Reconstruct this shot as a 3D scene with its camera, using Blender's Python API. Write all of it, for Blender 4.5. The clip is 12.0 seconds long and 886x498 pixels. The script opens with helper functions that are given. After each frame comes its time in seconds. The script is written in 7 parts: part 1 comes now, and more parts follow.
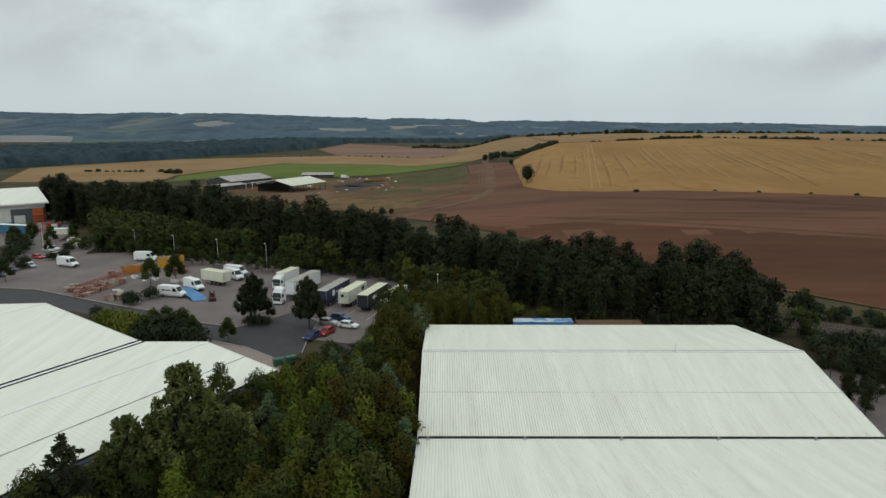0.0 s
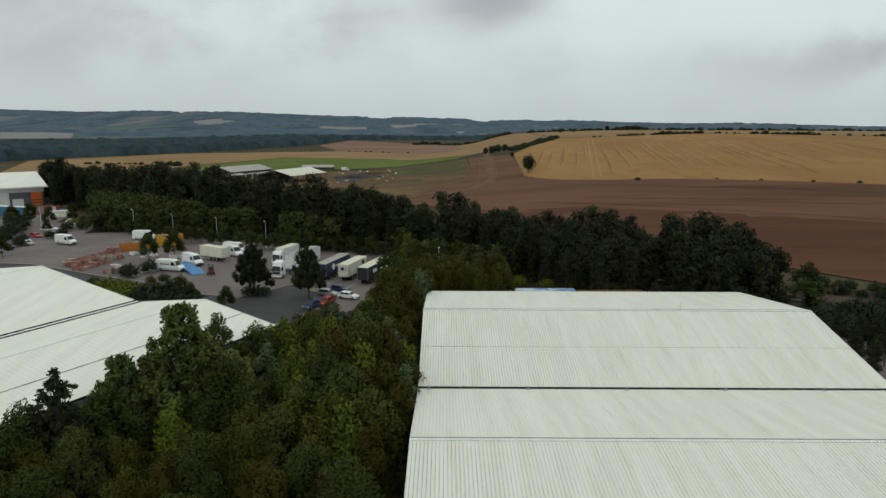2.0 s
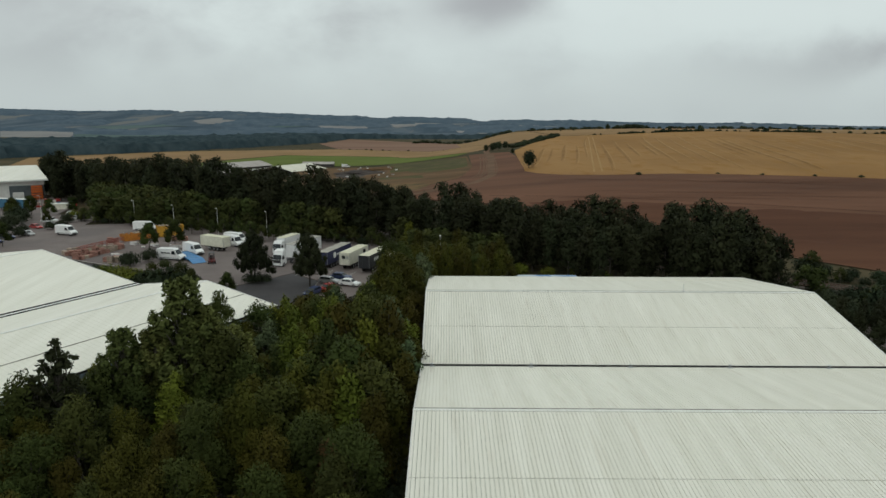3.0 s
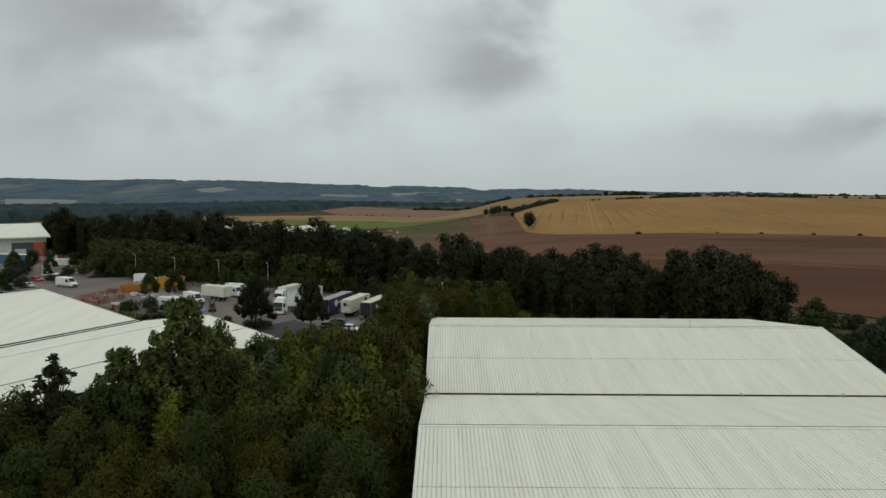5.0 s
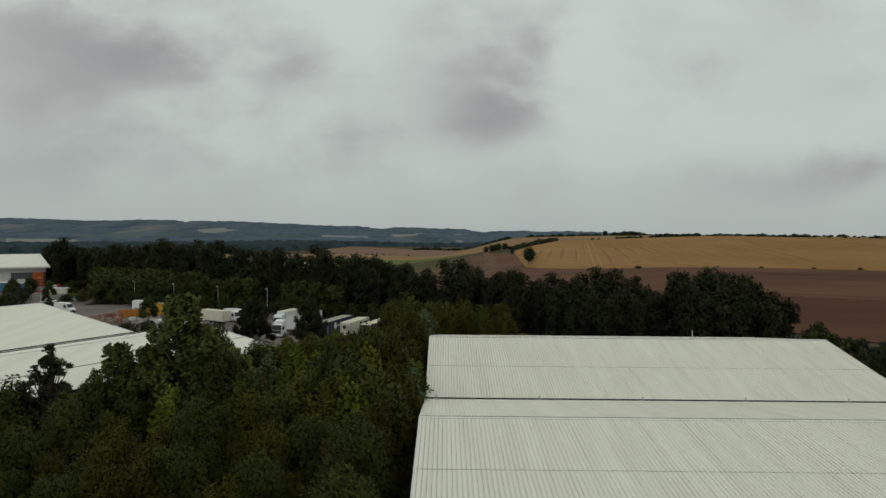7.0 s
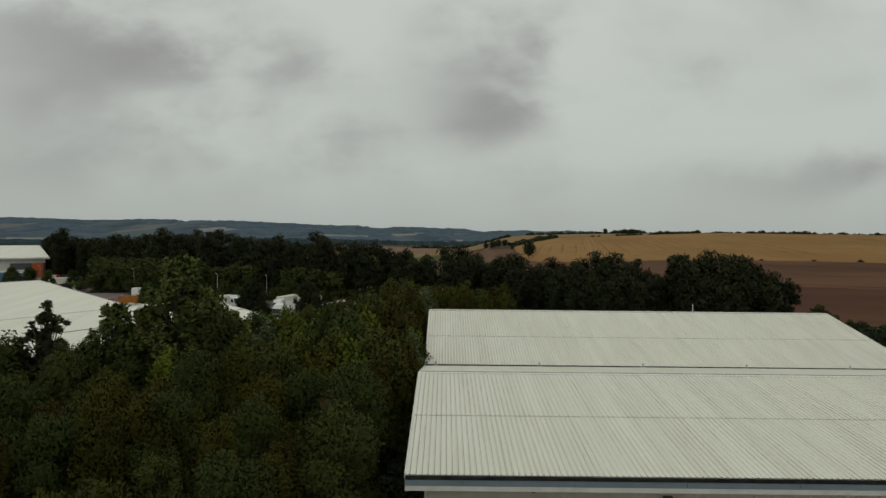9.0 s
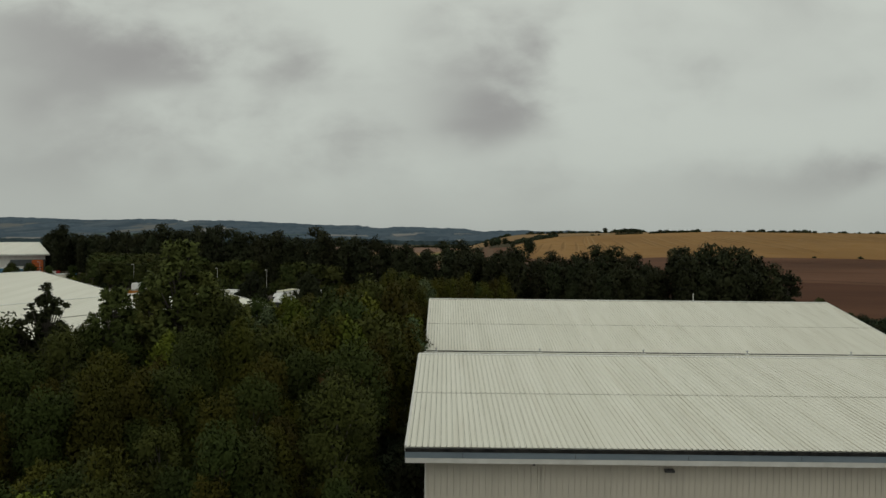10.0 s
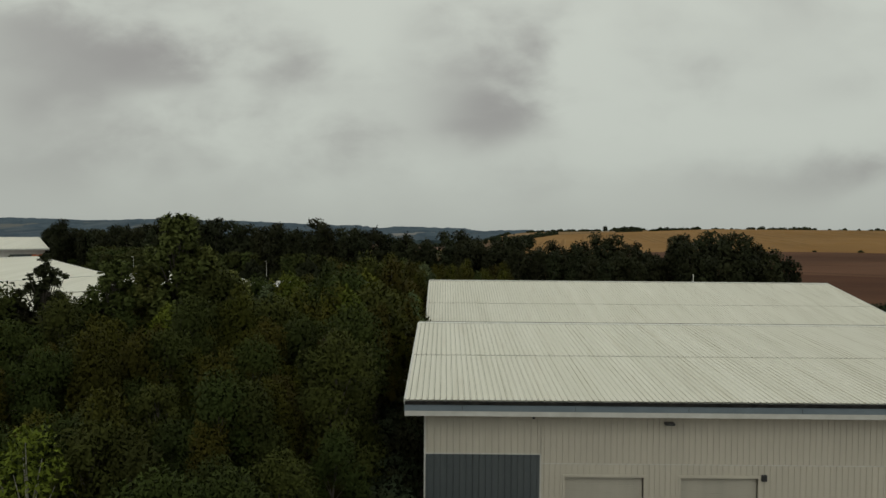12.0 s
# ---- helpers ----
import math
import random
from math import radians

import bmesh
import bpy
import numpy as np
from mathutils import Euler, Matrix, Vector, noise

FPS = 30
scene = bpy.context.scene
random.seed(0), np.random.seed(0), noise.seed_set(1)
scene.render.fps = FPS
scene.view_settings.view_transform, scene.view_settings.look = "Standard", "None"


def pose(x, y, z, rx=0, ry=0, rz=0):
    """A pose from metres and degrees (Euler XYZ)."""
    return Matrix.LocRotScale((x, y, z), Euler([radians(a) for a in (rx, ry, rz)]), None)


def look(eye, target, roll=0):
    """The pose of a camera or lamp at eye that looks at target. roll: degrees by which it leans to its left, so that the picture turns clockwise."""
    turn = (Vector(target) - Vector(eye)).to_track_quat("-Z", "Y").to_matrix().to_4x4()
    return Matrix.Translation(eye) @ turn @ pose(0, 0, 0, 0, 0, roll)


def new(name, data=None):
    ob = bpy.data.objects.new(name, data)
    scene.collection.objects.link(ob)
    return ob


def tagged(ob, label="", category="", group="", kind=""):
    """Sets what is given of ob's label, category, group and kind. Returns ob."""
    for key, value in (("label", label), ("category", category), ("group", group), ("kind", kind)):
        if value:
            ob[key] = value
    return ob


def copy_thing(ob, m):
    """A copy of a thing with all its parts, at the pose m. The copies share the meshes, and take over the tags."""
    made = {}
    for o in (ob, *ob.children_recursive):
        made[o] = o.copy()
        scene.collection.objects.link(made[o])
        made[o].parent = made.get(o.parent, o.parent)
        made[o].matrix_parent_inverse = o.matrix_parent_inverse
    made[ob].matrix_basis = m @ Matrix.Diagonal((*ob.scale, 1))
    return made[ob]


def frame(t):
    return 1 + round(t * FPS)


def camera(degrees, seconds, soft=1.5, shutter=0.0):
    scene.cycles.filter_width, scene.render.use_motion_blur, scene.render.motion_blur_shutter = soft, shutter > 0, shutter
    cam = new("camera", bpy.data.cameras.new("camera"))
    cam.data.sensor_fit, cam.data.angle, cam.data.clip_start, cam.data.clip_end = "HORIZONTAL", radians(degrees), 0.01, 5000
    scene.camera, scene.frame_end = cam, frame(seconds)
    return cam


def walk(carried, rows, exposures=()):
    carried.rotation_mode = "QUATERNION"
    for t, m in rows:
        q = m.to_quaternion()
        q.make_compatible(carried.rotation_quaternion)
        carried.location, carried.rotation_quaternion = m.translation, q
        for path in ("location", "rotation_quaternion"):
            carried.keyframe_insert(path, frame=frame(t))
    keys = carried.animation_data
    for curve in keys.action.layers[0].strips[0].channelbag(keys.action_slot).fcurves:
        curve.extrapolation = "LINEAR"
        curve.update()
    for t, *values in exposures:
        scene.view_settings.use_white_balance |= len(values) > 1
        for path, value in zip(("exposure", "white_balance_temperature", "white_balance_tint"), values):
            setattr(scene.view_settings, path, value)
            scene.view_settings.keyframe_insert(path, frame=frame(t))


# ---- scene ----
cam = camera(64.0, 12.0)
YAW = 0.12
# seconds, x, y, z, pitch, roll
ROWS = [
    (0, 0.017, -0.045, 43.501, -10.675, 0.028),
    (0.5, 0.045, 0.038, 41.897, -10.659, 0.055),
    (1, -0.013, 0.143, 40.317, -10.657, 0.101),
    (1.5, -0.101, 0.256, 38.733, -10.657, 0.164),
    (2, -0.212, 0.339, 37.153, -10.649, 0.224),
    (2.5, -0.362, 0.346, 35.727, -10.645, 0.262),
    (2.7, -0.438, 0.318, 35.232, -10.645, 0.268),
    (3.3, -0.630, 0.253, 33.722, -10.630, 0.276),
    (3.85, -0.807, 0.135, 32.567, -10.600, 0.268),
    (4.05, -0.867, 0.099, 32.056, -10.000, 0.269),
    (4.3, -0.919, 0.058, 31.387, -7.431, 0.275),
    (4.4, -0.955, 0.038, 31.145, -6.620, 0.275),
    (4.5, -0.986, 0.019, 30.897, -6.078, 0.276),
    (4.6, -1.012, 0.001, 30.646, -5.581, 0.278),
    (4.7, -1.034, -0.016, 30.391, -5.264, 0.282),
    (4.8, -1.052, -0.032, 30.135, -5.105, 0.287),
    (4.9, -1.068, -0.047, 29.878, -5.082, 0.293),
    (5, -1.080, -0.061, 29.622, -5.082, 0.300),
    (5.3, -1.107, -0.100, 28.872, -5.082, 0.326),
    (5.5, -1.120, -0.124, 28.399, -5.082, 0.348),
    (5.6, -1.130, -0.137, 28.192, -5.082, 0.360),
    (5.7, -1.141, -0.149, 27.989, -4.969, 0.373),
    (5.8, -1.151, -0.160, 27.790, -4.538, 0.386),
    (5.9, -1.160, -0.171, 27.589, -3.765, 0.399),
    (6, -1.168, -0.181, 27.385, -2.946, 0.412),
    (6.1, -1.173, -0.189, 27.152, -2.490, 0.425),
    (6.2, -1.176, -0.195, 26.915, -2.079, 0.438),
    (6.3, -1.179, -0.201, 26.676, -1.874, 0.450),
    (6.4, -1.181, -0.205, 26.439, -1.674, 0.462),
    (6.5, -1.181, -0.207, 26.205, -1.674, 0.474),
    (7, -1.178, -0.203, 25.185, -1.659, 0.523),
    (8, -1.135, -0.109, 23.238, -1.659, 0.566),
    (9, -1.102, 0.024, 21.435, -1.637, 0.575),
    (9.5, -1.111, 0.078, 20.594, -1.623, 0.584),
    (10, -1.107, 0.102, 19.883, -1.617, 0.576),
    (10.5, -1.098, 0.104, 19.223, -1.609, 0.563),
    (11, -1.076, 0.119, 18.572, -1.605, 0.540),
    (11.5, -1.059, 0.144, 17.898, -1.613, 0.510),
    (12, -1.045, 0.155, 17.306, -1.602, 0.483),
]
EXPOSURES = [(0, 0.2, 6100, 9), (2.7, 0.06, 6250, 9), (4.4, 0.04, 6300, 9), (5.4, -0.15, 6350, 9), (6.5, -0.26, 6450, 8.5), (9, -0.36, 6700, 8.5), (12, -0.33, 6850, 8.5)]
walk(cam, [(t, pose(x, y, z, 90 + p, 0, YAW) @ pose(0, 0, 0, 0, 0, r)) for t, x, y, z, p, r in ROWS], EXPOSURES)

# ---- overcast sky and a weak, wide sun ----
SUN_EL, SUN_AZ = 48.0, 200.0
world = bpy.data.worlds.new("overcast_sky")
scene.world = world
world.use_nodes = True
wn, wl = world.node_tree.nodes, world.node_tree.links
wn.clear()


def wnode(kind, **sets):
    n = wn.new(kind)
    for k, v in sets.items():
        n.inputs[k].default_value = v
    return n


def wmath(op, a, b=None):
    n = wn.new("ShaderNodeMath")
    n.operation = op
    for i, v in enumerate((a, b)):
        if v is None:
            continue
        if isinstance(v, (int, float)):
            n.inputs[i].default_value = v
        else:
            wl.new(v, n.inputs[i])
    return n.outputs[0]


sky = wn.new("ShaderNodeTexSky")
sky.sky_type = "NISHITA"
sky.sun_disc = False
sky.sun_elevation, sky.sun_rotation = radians(SUN_EL), radians(SUN_AZ)
coord = wn.new("ShaderNodeTexCoord")
sep = wn.new("ShaderNodeSeparateXYZ")
wl.new(coord.outputs["Generated"], sep.inputs[0])
up = wmath("MAXIMUM", sep.outputs[2], 0.0)
ahead = wmath("MAXIMUM", wmath("ABSOLUTE", sep.outputs[1]), 0.25)
side = wmath("DIVIDE", sep.outputs[0], ahead)
rise = wmath("DIVIDE", up, ahead)
comb = wn.new("ShaderNodeCombineXYZ")
wl.new(side, comb.inputs[0])
wl.new(wmath("MULTIPLY", rise, 1.7), comb.inputs[1])
wl.new(sep.outputs[1], comb.inputs[2])
big = wnode("ShaderNodeTexNoise", Scale=3.2, Detail=3.0, Roughness=0.45, Distortion=0.3)
small = wnode("ShaderNodeTexNoise", Scale=8.5, Detail=6.0, Roughness=0.52, Distortion=0.15)
shift = wn.new("ShaderNodeMapping")
shift.inputs["Location"].default_value = (3.1, 0.7, 0.0)
wl.new(comb.outputs[0], shift.inputs[0])
wl.new(shift.outputs[0], big.inputs["Vector"])
wl.new(shift.outputs[0], small.inputs["Vector"])
bent = wmath("SUBTRACT", big.outputs[0], 0.5)
frayed = wmath("SUBTRACT", small.outputs[0], 0.5)
cloud = wmath("ADD", wmath("ADD", wmath("MULTIPLY", bent, 0.13), wmath("MULTIPLY", frayed, 0.14)), 0.52)
# heavier clouds and brighter breaks over the fields: tangents of azimuth and height, widths, depth
for ca, ch, cw, chh, deep in ((0.065, 0.185, 0.125, 0.070, 0.11), (0.075, 0.150, 0.070, 0.040, 0.075), (0.10, 0.235, 0.07, 0.05, 0.04), (-0.55, 0.2, 0.35, 0.14, 0.03), (0.48, 0.2, 0.35, 0.12, -0.035), (-0.46, 0.235, 0.16, 0.045, 0.12), (-0.60, 0.285, 0.11, 0.05, 0.07), (-0.37, 0.205, 0.05, 0.022, 0.06), (-0.58, 0.175, 0.09, 0.035, 0.06), (-0.50, 0.085, 0.36, 0.060, 0.065), (0.50, 0.275, 0.18, 0.06, 0.04), (0.57, 0.20, 0.10, 0.03, 0.05), (0.53, 0.065, 0.22, 0.036, 0.10), (0.29, 0.23, 0.10, 0.05, 0.03), (0.0, 0.285, 0.06, 0.04, 0.05), (-0.22, 0.175, 0.12, 0.04, -0.04), (-0.11, 0.27, 0.05, 0.045, -0.04), (0.36, 0.146, 0.09, 0.018, -0.055), (0.20, 0.245, 0.045, 0.09, -0.04), (0.22, 0.095, 0.16, 0.03, -0.03)):
    dx = wmath("ADD", wmath("DIVIDE", wmath("SUBTRACT", side, ca), cw), wmath("ADD", wmath("MULTIPLY", bent, 2.6), wmath("MULTIPLY", frayed, 1.7)))
    dz = wmath("ADD", wmath("DIVIDE", wmath("SUBTRACT", rise, ch), chh), wmath("ADD", wmath("MULTIPLY", bent, -1.8), wmath("MULTIPLY", frayed, 1.9)))
    r2 = wmath("ADD", wmath("MULTIPLY", dx, dx), wmath("MULTIPLY", dz, dz))
    cloud = wmath("SUBTRACT", cloud, wmath("MULTIPLY", wmath("POWER", 2.718, wmath("MULTIPLY", r2, -1.0)), deep))
lift = wn.new("ShaderNodeMapRange")
lift.interpolation_type = "SMOOTHSTEP"
lift.inputs["From Min"].default_value, lift.inputs["From Max"].default_value = 0.0, 0.10
lift.inputs["To Min"].default_value = 0.25
wl.new(up, lift.inputs["Value"])
cloud = wmath("ADD", wmath("MULTIPLY", wmath("SUBTRACT", cloud, 0.50), lift.outputs[0]), 0.50)
ramp = wn.new("ShaderNodeValToRGB")
ramp.color_ramp.elements[0].position, ramp.color_ramp.elements[0].color = 0.33, (0.425, 0.425, 0.43, 1)
ramp.color_ramp.elements[1].position, ramp.color_ramp.elements[1].color = 0.565, (0.745, 0.795, 0.765, 1)
ramp.color_ramp.interpolation = "EASE"
wl.new(cloud, ramp.inputs[0])
grad = wn.new("ShaderNodeValToRGB")
grad.color_ramp.elements[0].position, grad.color_ramp.elements[0].color = 0.0, (0.74, 0.76, 0.765, 1)
grad.color_ramp.elements[1].position, grad.color_ramp.elements[1].color = 0.9, (1.18, 1.17, 1.14, 1)
low = grad.color_ramp.elements.new(0.12)
low.color = (0.90, 0.915, 0.905, 1)
mid = grad.color_ramp.elements.new(0.36)
mid.color = (1.0, 1.01, 0.995, 1)
wl.new(up, grad.inputs[0])
mul = wn.new("ShaderNodeMix")
mul.data_type, mul.blend_type = "RGBA", "MULTIPLY"
mul.inputs[0].default_value = 1.0
wl.new(ramp.outputs[0], mul.inputs[6])
wl.new(grad.outputs[0], mul.inputs[7])
veil = wn.new("ShaderNodeBackground")
clear = wn.new("ShaderNodeBackground")
wl.new(mul.outputs[2], veil.inputs[0])
veil.inputs[1].default_value = 1.0
wl.new(sky.outputs[0], clear.inputs[0])
clear.inputs[1].default_value = 0.05
mixs = wn.new("ShaderNodeMixShader")
mixs.inputs[0].default_value = 0.06
wout = wn.new("ShaderNodeOutputWorld")
wl.new(veil.outputs[0], mixs.inputs[1])
wl.new(clear.outputs[0], mixs.inputs[2])
wl.new(mixs.outputs[0], wout.inputs[0])

sun = new("sun", bpy.data.lights.new("sun", "SUN"))
sun.data.energy, sun.data.angle, sun.data.color = 0.3, radians(25), (1.0, 0.97, 0.92)
az, el = radians(SUN_AZ), radians(SUN_EL)
sun.matrix_world = look((0, 0, 90), (-math.sin(az) * 50 * math.cos(el), -math.cos(az) * 50 * math.cos(el), 90 - 50 * math.sin(el)))

# ---- materials ----


def surface(name, c1, c2, scale=1.0, rough=0.7, metal=0.0, bump=0.0, bump_scale=8.0, stretch=(1, 1, 1), contrast=(0.35, 0.65), per_object=0.0, per_island=0.0, spots=None, spec=0.5, world_space=False):
    """Two colours mixed by coarse and fine noise, with relief; metres are the object's own."""
    m = bpy.data.materials.new(name)
    m.use_nodes = True
    n, l = m.node_tree.nodes, m.node_tree.links
    b = n["Principled BSDF"]
    b.inputs["Roughness"].default_value, b.inputs["Metallic"].default_value = rough, metal
    b.inputs["Specular IOR Level"].default_value = spec
    tc = n.new("ShaderNodeTexCoord")
    mp = n.new("ShaderNodeMapping")
    mp.inputs["Scale"].default_value = stretch
    l.new(n.new("ShaderNodeNewGeometry").outputs["Position"] if world_space else tc.outputs["Object"], mp.inputs[0])
    n1 = n.new("ShaderNodeTexNoise")
    n1.inputs["Scale"].default_value, n1.inputs["Detail"].default_value, n1.inputs["Roughness"].default_value = scale, 8.0, 0.62
    l.new(mp.outputs[0], n1.inputs["Vector"])
    r = n.new("ShaderNodeValToRGB")
    r.color_ramp.elements[0].position, r.color_ramp.elements[1].position = contrast
    r.color_ramp.elements[0].color, r.color_ramp.elements[1].color = (*c1, 1), (*c2, 1)
    l.new(n1.outputs[0], r.inputs[0])
    col = r.outputs[0]
    if spots:
        c3, s3, lo, hi = spots
        n2 = n.new("ShaderNodeTexNoise")
        n2.inputs["Scale"].default_value, n2.inputs["Detail"].default_value = s3, 4.0
        l.new(mp.outputs[0], n2.inputs["Vector"])
        r2 = n.new("ShaderNodeMapRange")
        r2.inputs["From Min"].default_value, r2.inputs["From Max"].default_value = lo, hi
        l.new(n2.outputs[0], r2.inputs["Value"])
        mx = n.new("ShaderNodeMix")
        mx.data_type = "RGBA"
        l.new(r2.outputs[0], mx.inputs[0])
        l.new(col, mx.inputs[6])
        mx.inputs[7].default_value = (*c3, 1)
        col = mx.outputs[2]
    for amount, source in ((per_object, "object"), (per_island, "island")):
        if amount:
            src = n.new("ShaderNodeObjectInfo").outputs["Random"] if source == "object" else n.new("ShaderNodeNewGeometry").outputs["Random Per Island"]
            mr = n.new("ShaderNodeMapRange")
            mr.inputs["To Min"].default_value, mr.inputs["To Max"].default_value = 1 - amount, 1 + amount
            l.new(src, mr.inputs["Value"])
            hs = n.new("ShaderNodeHueSaturation")
            l.new(mr.outputs[0], hs.inputs["Value"])
            l.new(col, hs.inputs["Color"])
            if source == "object" and amount > 0.2:
                mh = n.new("ShaderNodeMapRange")
                mh.inputs["To Min"].default_value, mh.inputs["To Max"].default_value = 0.485, 0.53
                wv = n.new("ShaderNodeMath")
                wv.operation = "FRACT"
                w7 = n.new("ShaderNodeMath")
                w7.operation = "MULTIPLY"
                w7.inputs[1].default_value = 7.3
                l.new(src, w7.inputs[0])
                l.new(w7.outputs[0], wv.inputs[0])
                l.new(wv.outputs[0], mh.inputs["Value"])
                l.new(mh.outputs[0], hs.inputs["Hue"])
            col = hs.outputs[0]
    l.new(col, b.inputs["Base Color"])
    if bump:
        nb = n.new("ShaderNodeTexNoise")
        nb.inputs["Scale"].default_value, nb.inputs["Detail"].default_value = bump_scale, 5.0
        l.new(mp.outputs[0], nb.inputs["Vector"])
        bp = n.new("ShaderNodeBump")
        bp.inputs["Strength"].default_value, bp.inputs["Distance"].default_value = bump, 0.05
        l.new(nb.outputs[0], bp.inputs["Height"])
        l.new(bp.outputs[0], b.inputs["Normal"])
    return m


def leaves(name, c1, c2, island=0.12, back=0.10, tree=0.26):
    m = surface(name, c1, c2, 0.35, 0.75, per_object=tree, per_island=island, spec=0.08)
    n, l = m.node_tree.nodes, m.node_tree.links
    b = n["Principled BSDF"]
    tr = n.new("ShaderNodeBsdfTranslucent")
    l.new(b.inputs["Base Color"].links[0].from_socket, tr.inputs[0])
    mx = n.new("ShaderNodeMixShader")
    mx.inputs[0].default_value = back
    l.new(b.outputs[0], mx.inputs[1])
    l.new(tr.outputs[0], mx.inputs[2])
    l.new(mx.outputs[0], n["Material Output"].inputs[0])
    return m


def paint(name, c, rough=0.45, metal=0.0, var=0.12):
    return surface(name, tuple(v * (1 - var) for v in c), c, 1.7, rough, metal, per_object=0.04)


ROOF = surface("weathered_white_roof_coating", (0.655, 0.640, 0.552), (0.728, 0.712, 0.628), 0.30, 0.55, stretch=(2.2, 0.12, 1), per_object=0.02, spots=((0.59, 0.555, 0.465), 0.7, 0.58, 0.86), spec=0.4, world_space=True)
RIB_SIDE = surface("roof_rib_side_tone", (0.45, 0.42, 0.345), (0.69, 0.675, 0.605), 0.6, 0.8, stretch=(2.2, 0.1, 1), contrast=(0.32, 0.56), world_space=True)
RIB_DARK = surface("roof_rib_dark", (0.16, 0.15, 0.12), (0.34, 0.33, 0.29), 0.5, 0.85, stretch=(2.5, 0.2, 1), world_space=True)
ROOF_EDGE = surface("ridge_capping", (0.62, 0.62, 0.58), (0.74, 0.74, 0.70), 1.0, 0.55)
GUTTER = surface("gutter_dark_membrane", (0.012, 0.012, 0.012), (0.035, 0.034, 0.032), 2.0, 0.9, spec=0.1)
FASCIA_BLUE = surface("blue_grey_fascia", (0.15, 0.19, 0.225), (0.19, 0.235, 0.27), 0.7, 0.45)
FASCIA_WHITE = surface("off_white_trim", (0.55, 0.54, 0.50), (0.66, 0.65, 0.61), 0.9, 0.5)
CLAD = surface("ivory_wall_cladding", (0.510, 0.475, 0.398), (0.602, 0.560, 0.470), 0.5, 0.5, stretch=(1, 1, 0.3), per_object=0.03)
CLAD_GREY = surface("slate_grey_cladding", (0.065, 0.078, 0.085), (0.09, 0.105, 0.11), 0.6, 0.5, per_object=0.04)
SHUTTER = surface("beige_roller_shutter", (0.42, 0.395, 0.335), (0.50, 0.47, 0.40), 0.8, 0.5)
STEEL_DARK = surface("dark_painted_metal", (0.03, 0.03, 0.032), (0.06, 0.06, 0.06), 3.0, 0.5)
STEEL = surface("galvanised_steel", (0.30, 0.31, 0.32), (0.45, 0.46, 0.47), 4.0, 0.4, 0.7)
WHITE = paint("white_vehicle_paint", (0.78, 0.78, 0.76), 0.35)
CREAM = surface("dull_cream_box_panel", (0.60, 0.58, 0.46), (0.72, 0.70, 0.58), 1.2, 0.5)
TYRE = surface("tyre_rubber", (0.015, 0.015, 0.015), (0.03, 0.03, 0.03), 5, 0.85)
ASPHALT = surface("worn_yard_asphalt", (0.1203, 0.0957, 0.0874), (0.1598, 0.1297, 0.1187), 0.12, 0.9, bump=0.25, bump_scale=30, spots=((0.115, 0.094, 0.088), 0.05, 0.52, 0.62))
ROAD = surface("dark_road_asphalt", (0.0312, 0.0281, 0.0296), (0.0452, 0.0406, 0.0416), 0.3, 0.9, bump=0.2, bump_scale=30)
KERB = surface("concrete_kerb", (0.26, 0.24, 0.22), (0.36, 0.34, 0.31), 2, 0.9)
PAVE = surface("brick_paved_apron", (0.20, 0.15, 0.13), (0.27, 0.21, 0.18), 1.5, 0.9)
SCRUB = surface("rough_grass_ground", (0.031, 0.029, 0.013), (0.058, 0.047, 0.023), 0.08, 0.95, bump=0.5, bump_scale=1.5, spots=((0.078, 0.060, 0.032), 0.03, 0.5, 0.7), spec=0.08)
FURROW = surface("dark_furrow_soil", (0.055, 0.025, 0.014), (0.090, 0.040, 0.023), 0.1, 0.95, spec=0.08)
PLOUGH = surface("bare_brown_tilled_soil", (0.0921, 0.0423, 0.0235), (0.1410, 0.0677, 0.0395), 0.02, 0.95, bump=0.4, bump_scale=0.8, stretch=(0.35, 1.6, 1), spots=((0.076, 0.036, 0.021), 0.012, 0.5, 0.68), spec=0.1)
PLOUGH_DAMP = surface("damp_red_tilled_soil", (0.0545, 0.0207, 0.0099), (0.0921, 0.0376, 0.0188), 0.022, 0.95, bump=0.4, bump_scale=0.8, stretch=(0.35, 1.6, 1), spots=((0.100, 0.043, 0.022), 0.02, 0.5, 0.75), spec=0.1)
STUBBLE = surface("golden_stubble", (0.2124, 0.1147, 0.0395), (0.2820, 0.1598, 0.0602), 0.011, 0.95, bump=0.3, bump_scale=1.0, stretch=(1.4, 0.5, 1), spots=((0.22, 0.11, 0.026), 0.09, 0.52, 0.72), spec=0.08)
STUBBLE_PALE = surface("pale_stubble", (0.1889, 0.1166, 0.0508), (0.2472, 0.1560, 0.0761), 0.012, 0.95, spec=0.08)
TILLED_PALE = surface("pinkish_tilled_soil", (0.150, 0.088, 0.060), (0.195, 0.118, 0.082), 0.012, 0.95, stretch=(0.4, 1.5, 1), spec=0.08)
TRAM = surface("pale_wheel_track", (0.2632, 0.1617, 0.0630), (0.3149, 0.2002, 0.0837), 0.05, 0.95, spec=0.08)
TRAM_DARK = surface("flattened_stubble_track", (0.1748, 0.0921, 0.0310), (0.2303, 0.1297, 0.0489), 0.05, 0.95, spec=0.08)
GRASS = surface("green_pasture", (0.074, 0.098, 0.014), (0.102, 0.127, 0.026), 0.02, 0.95, spec=0.08)
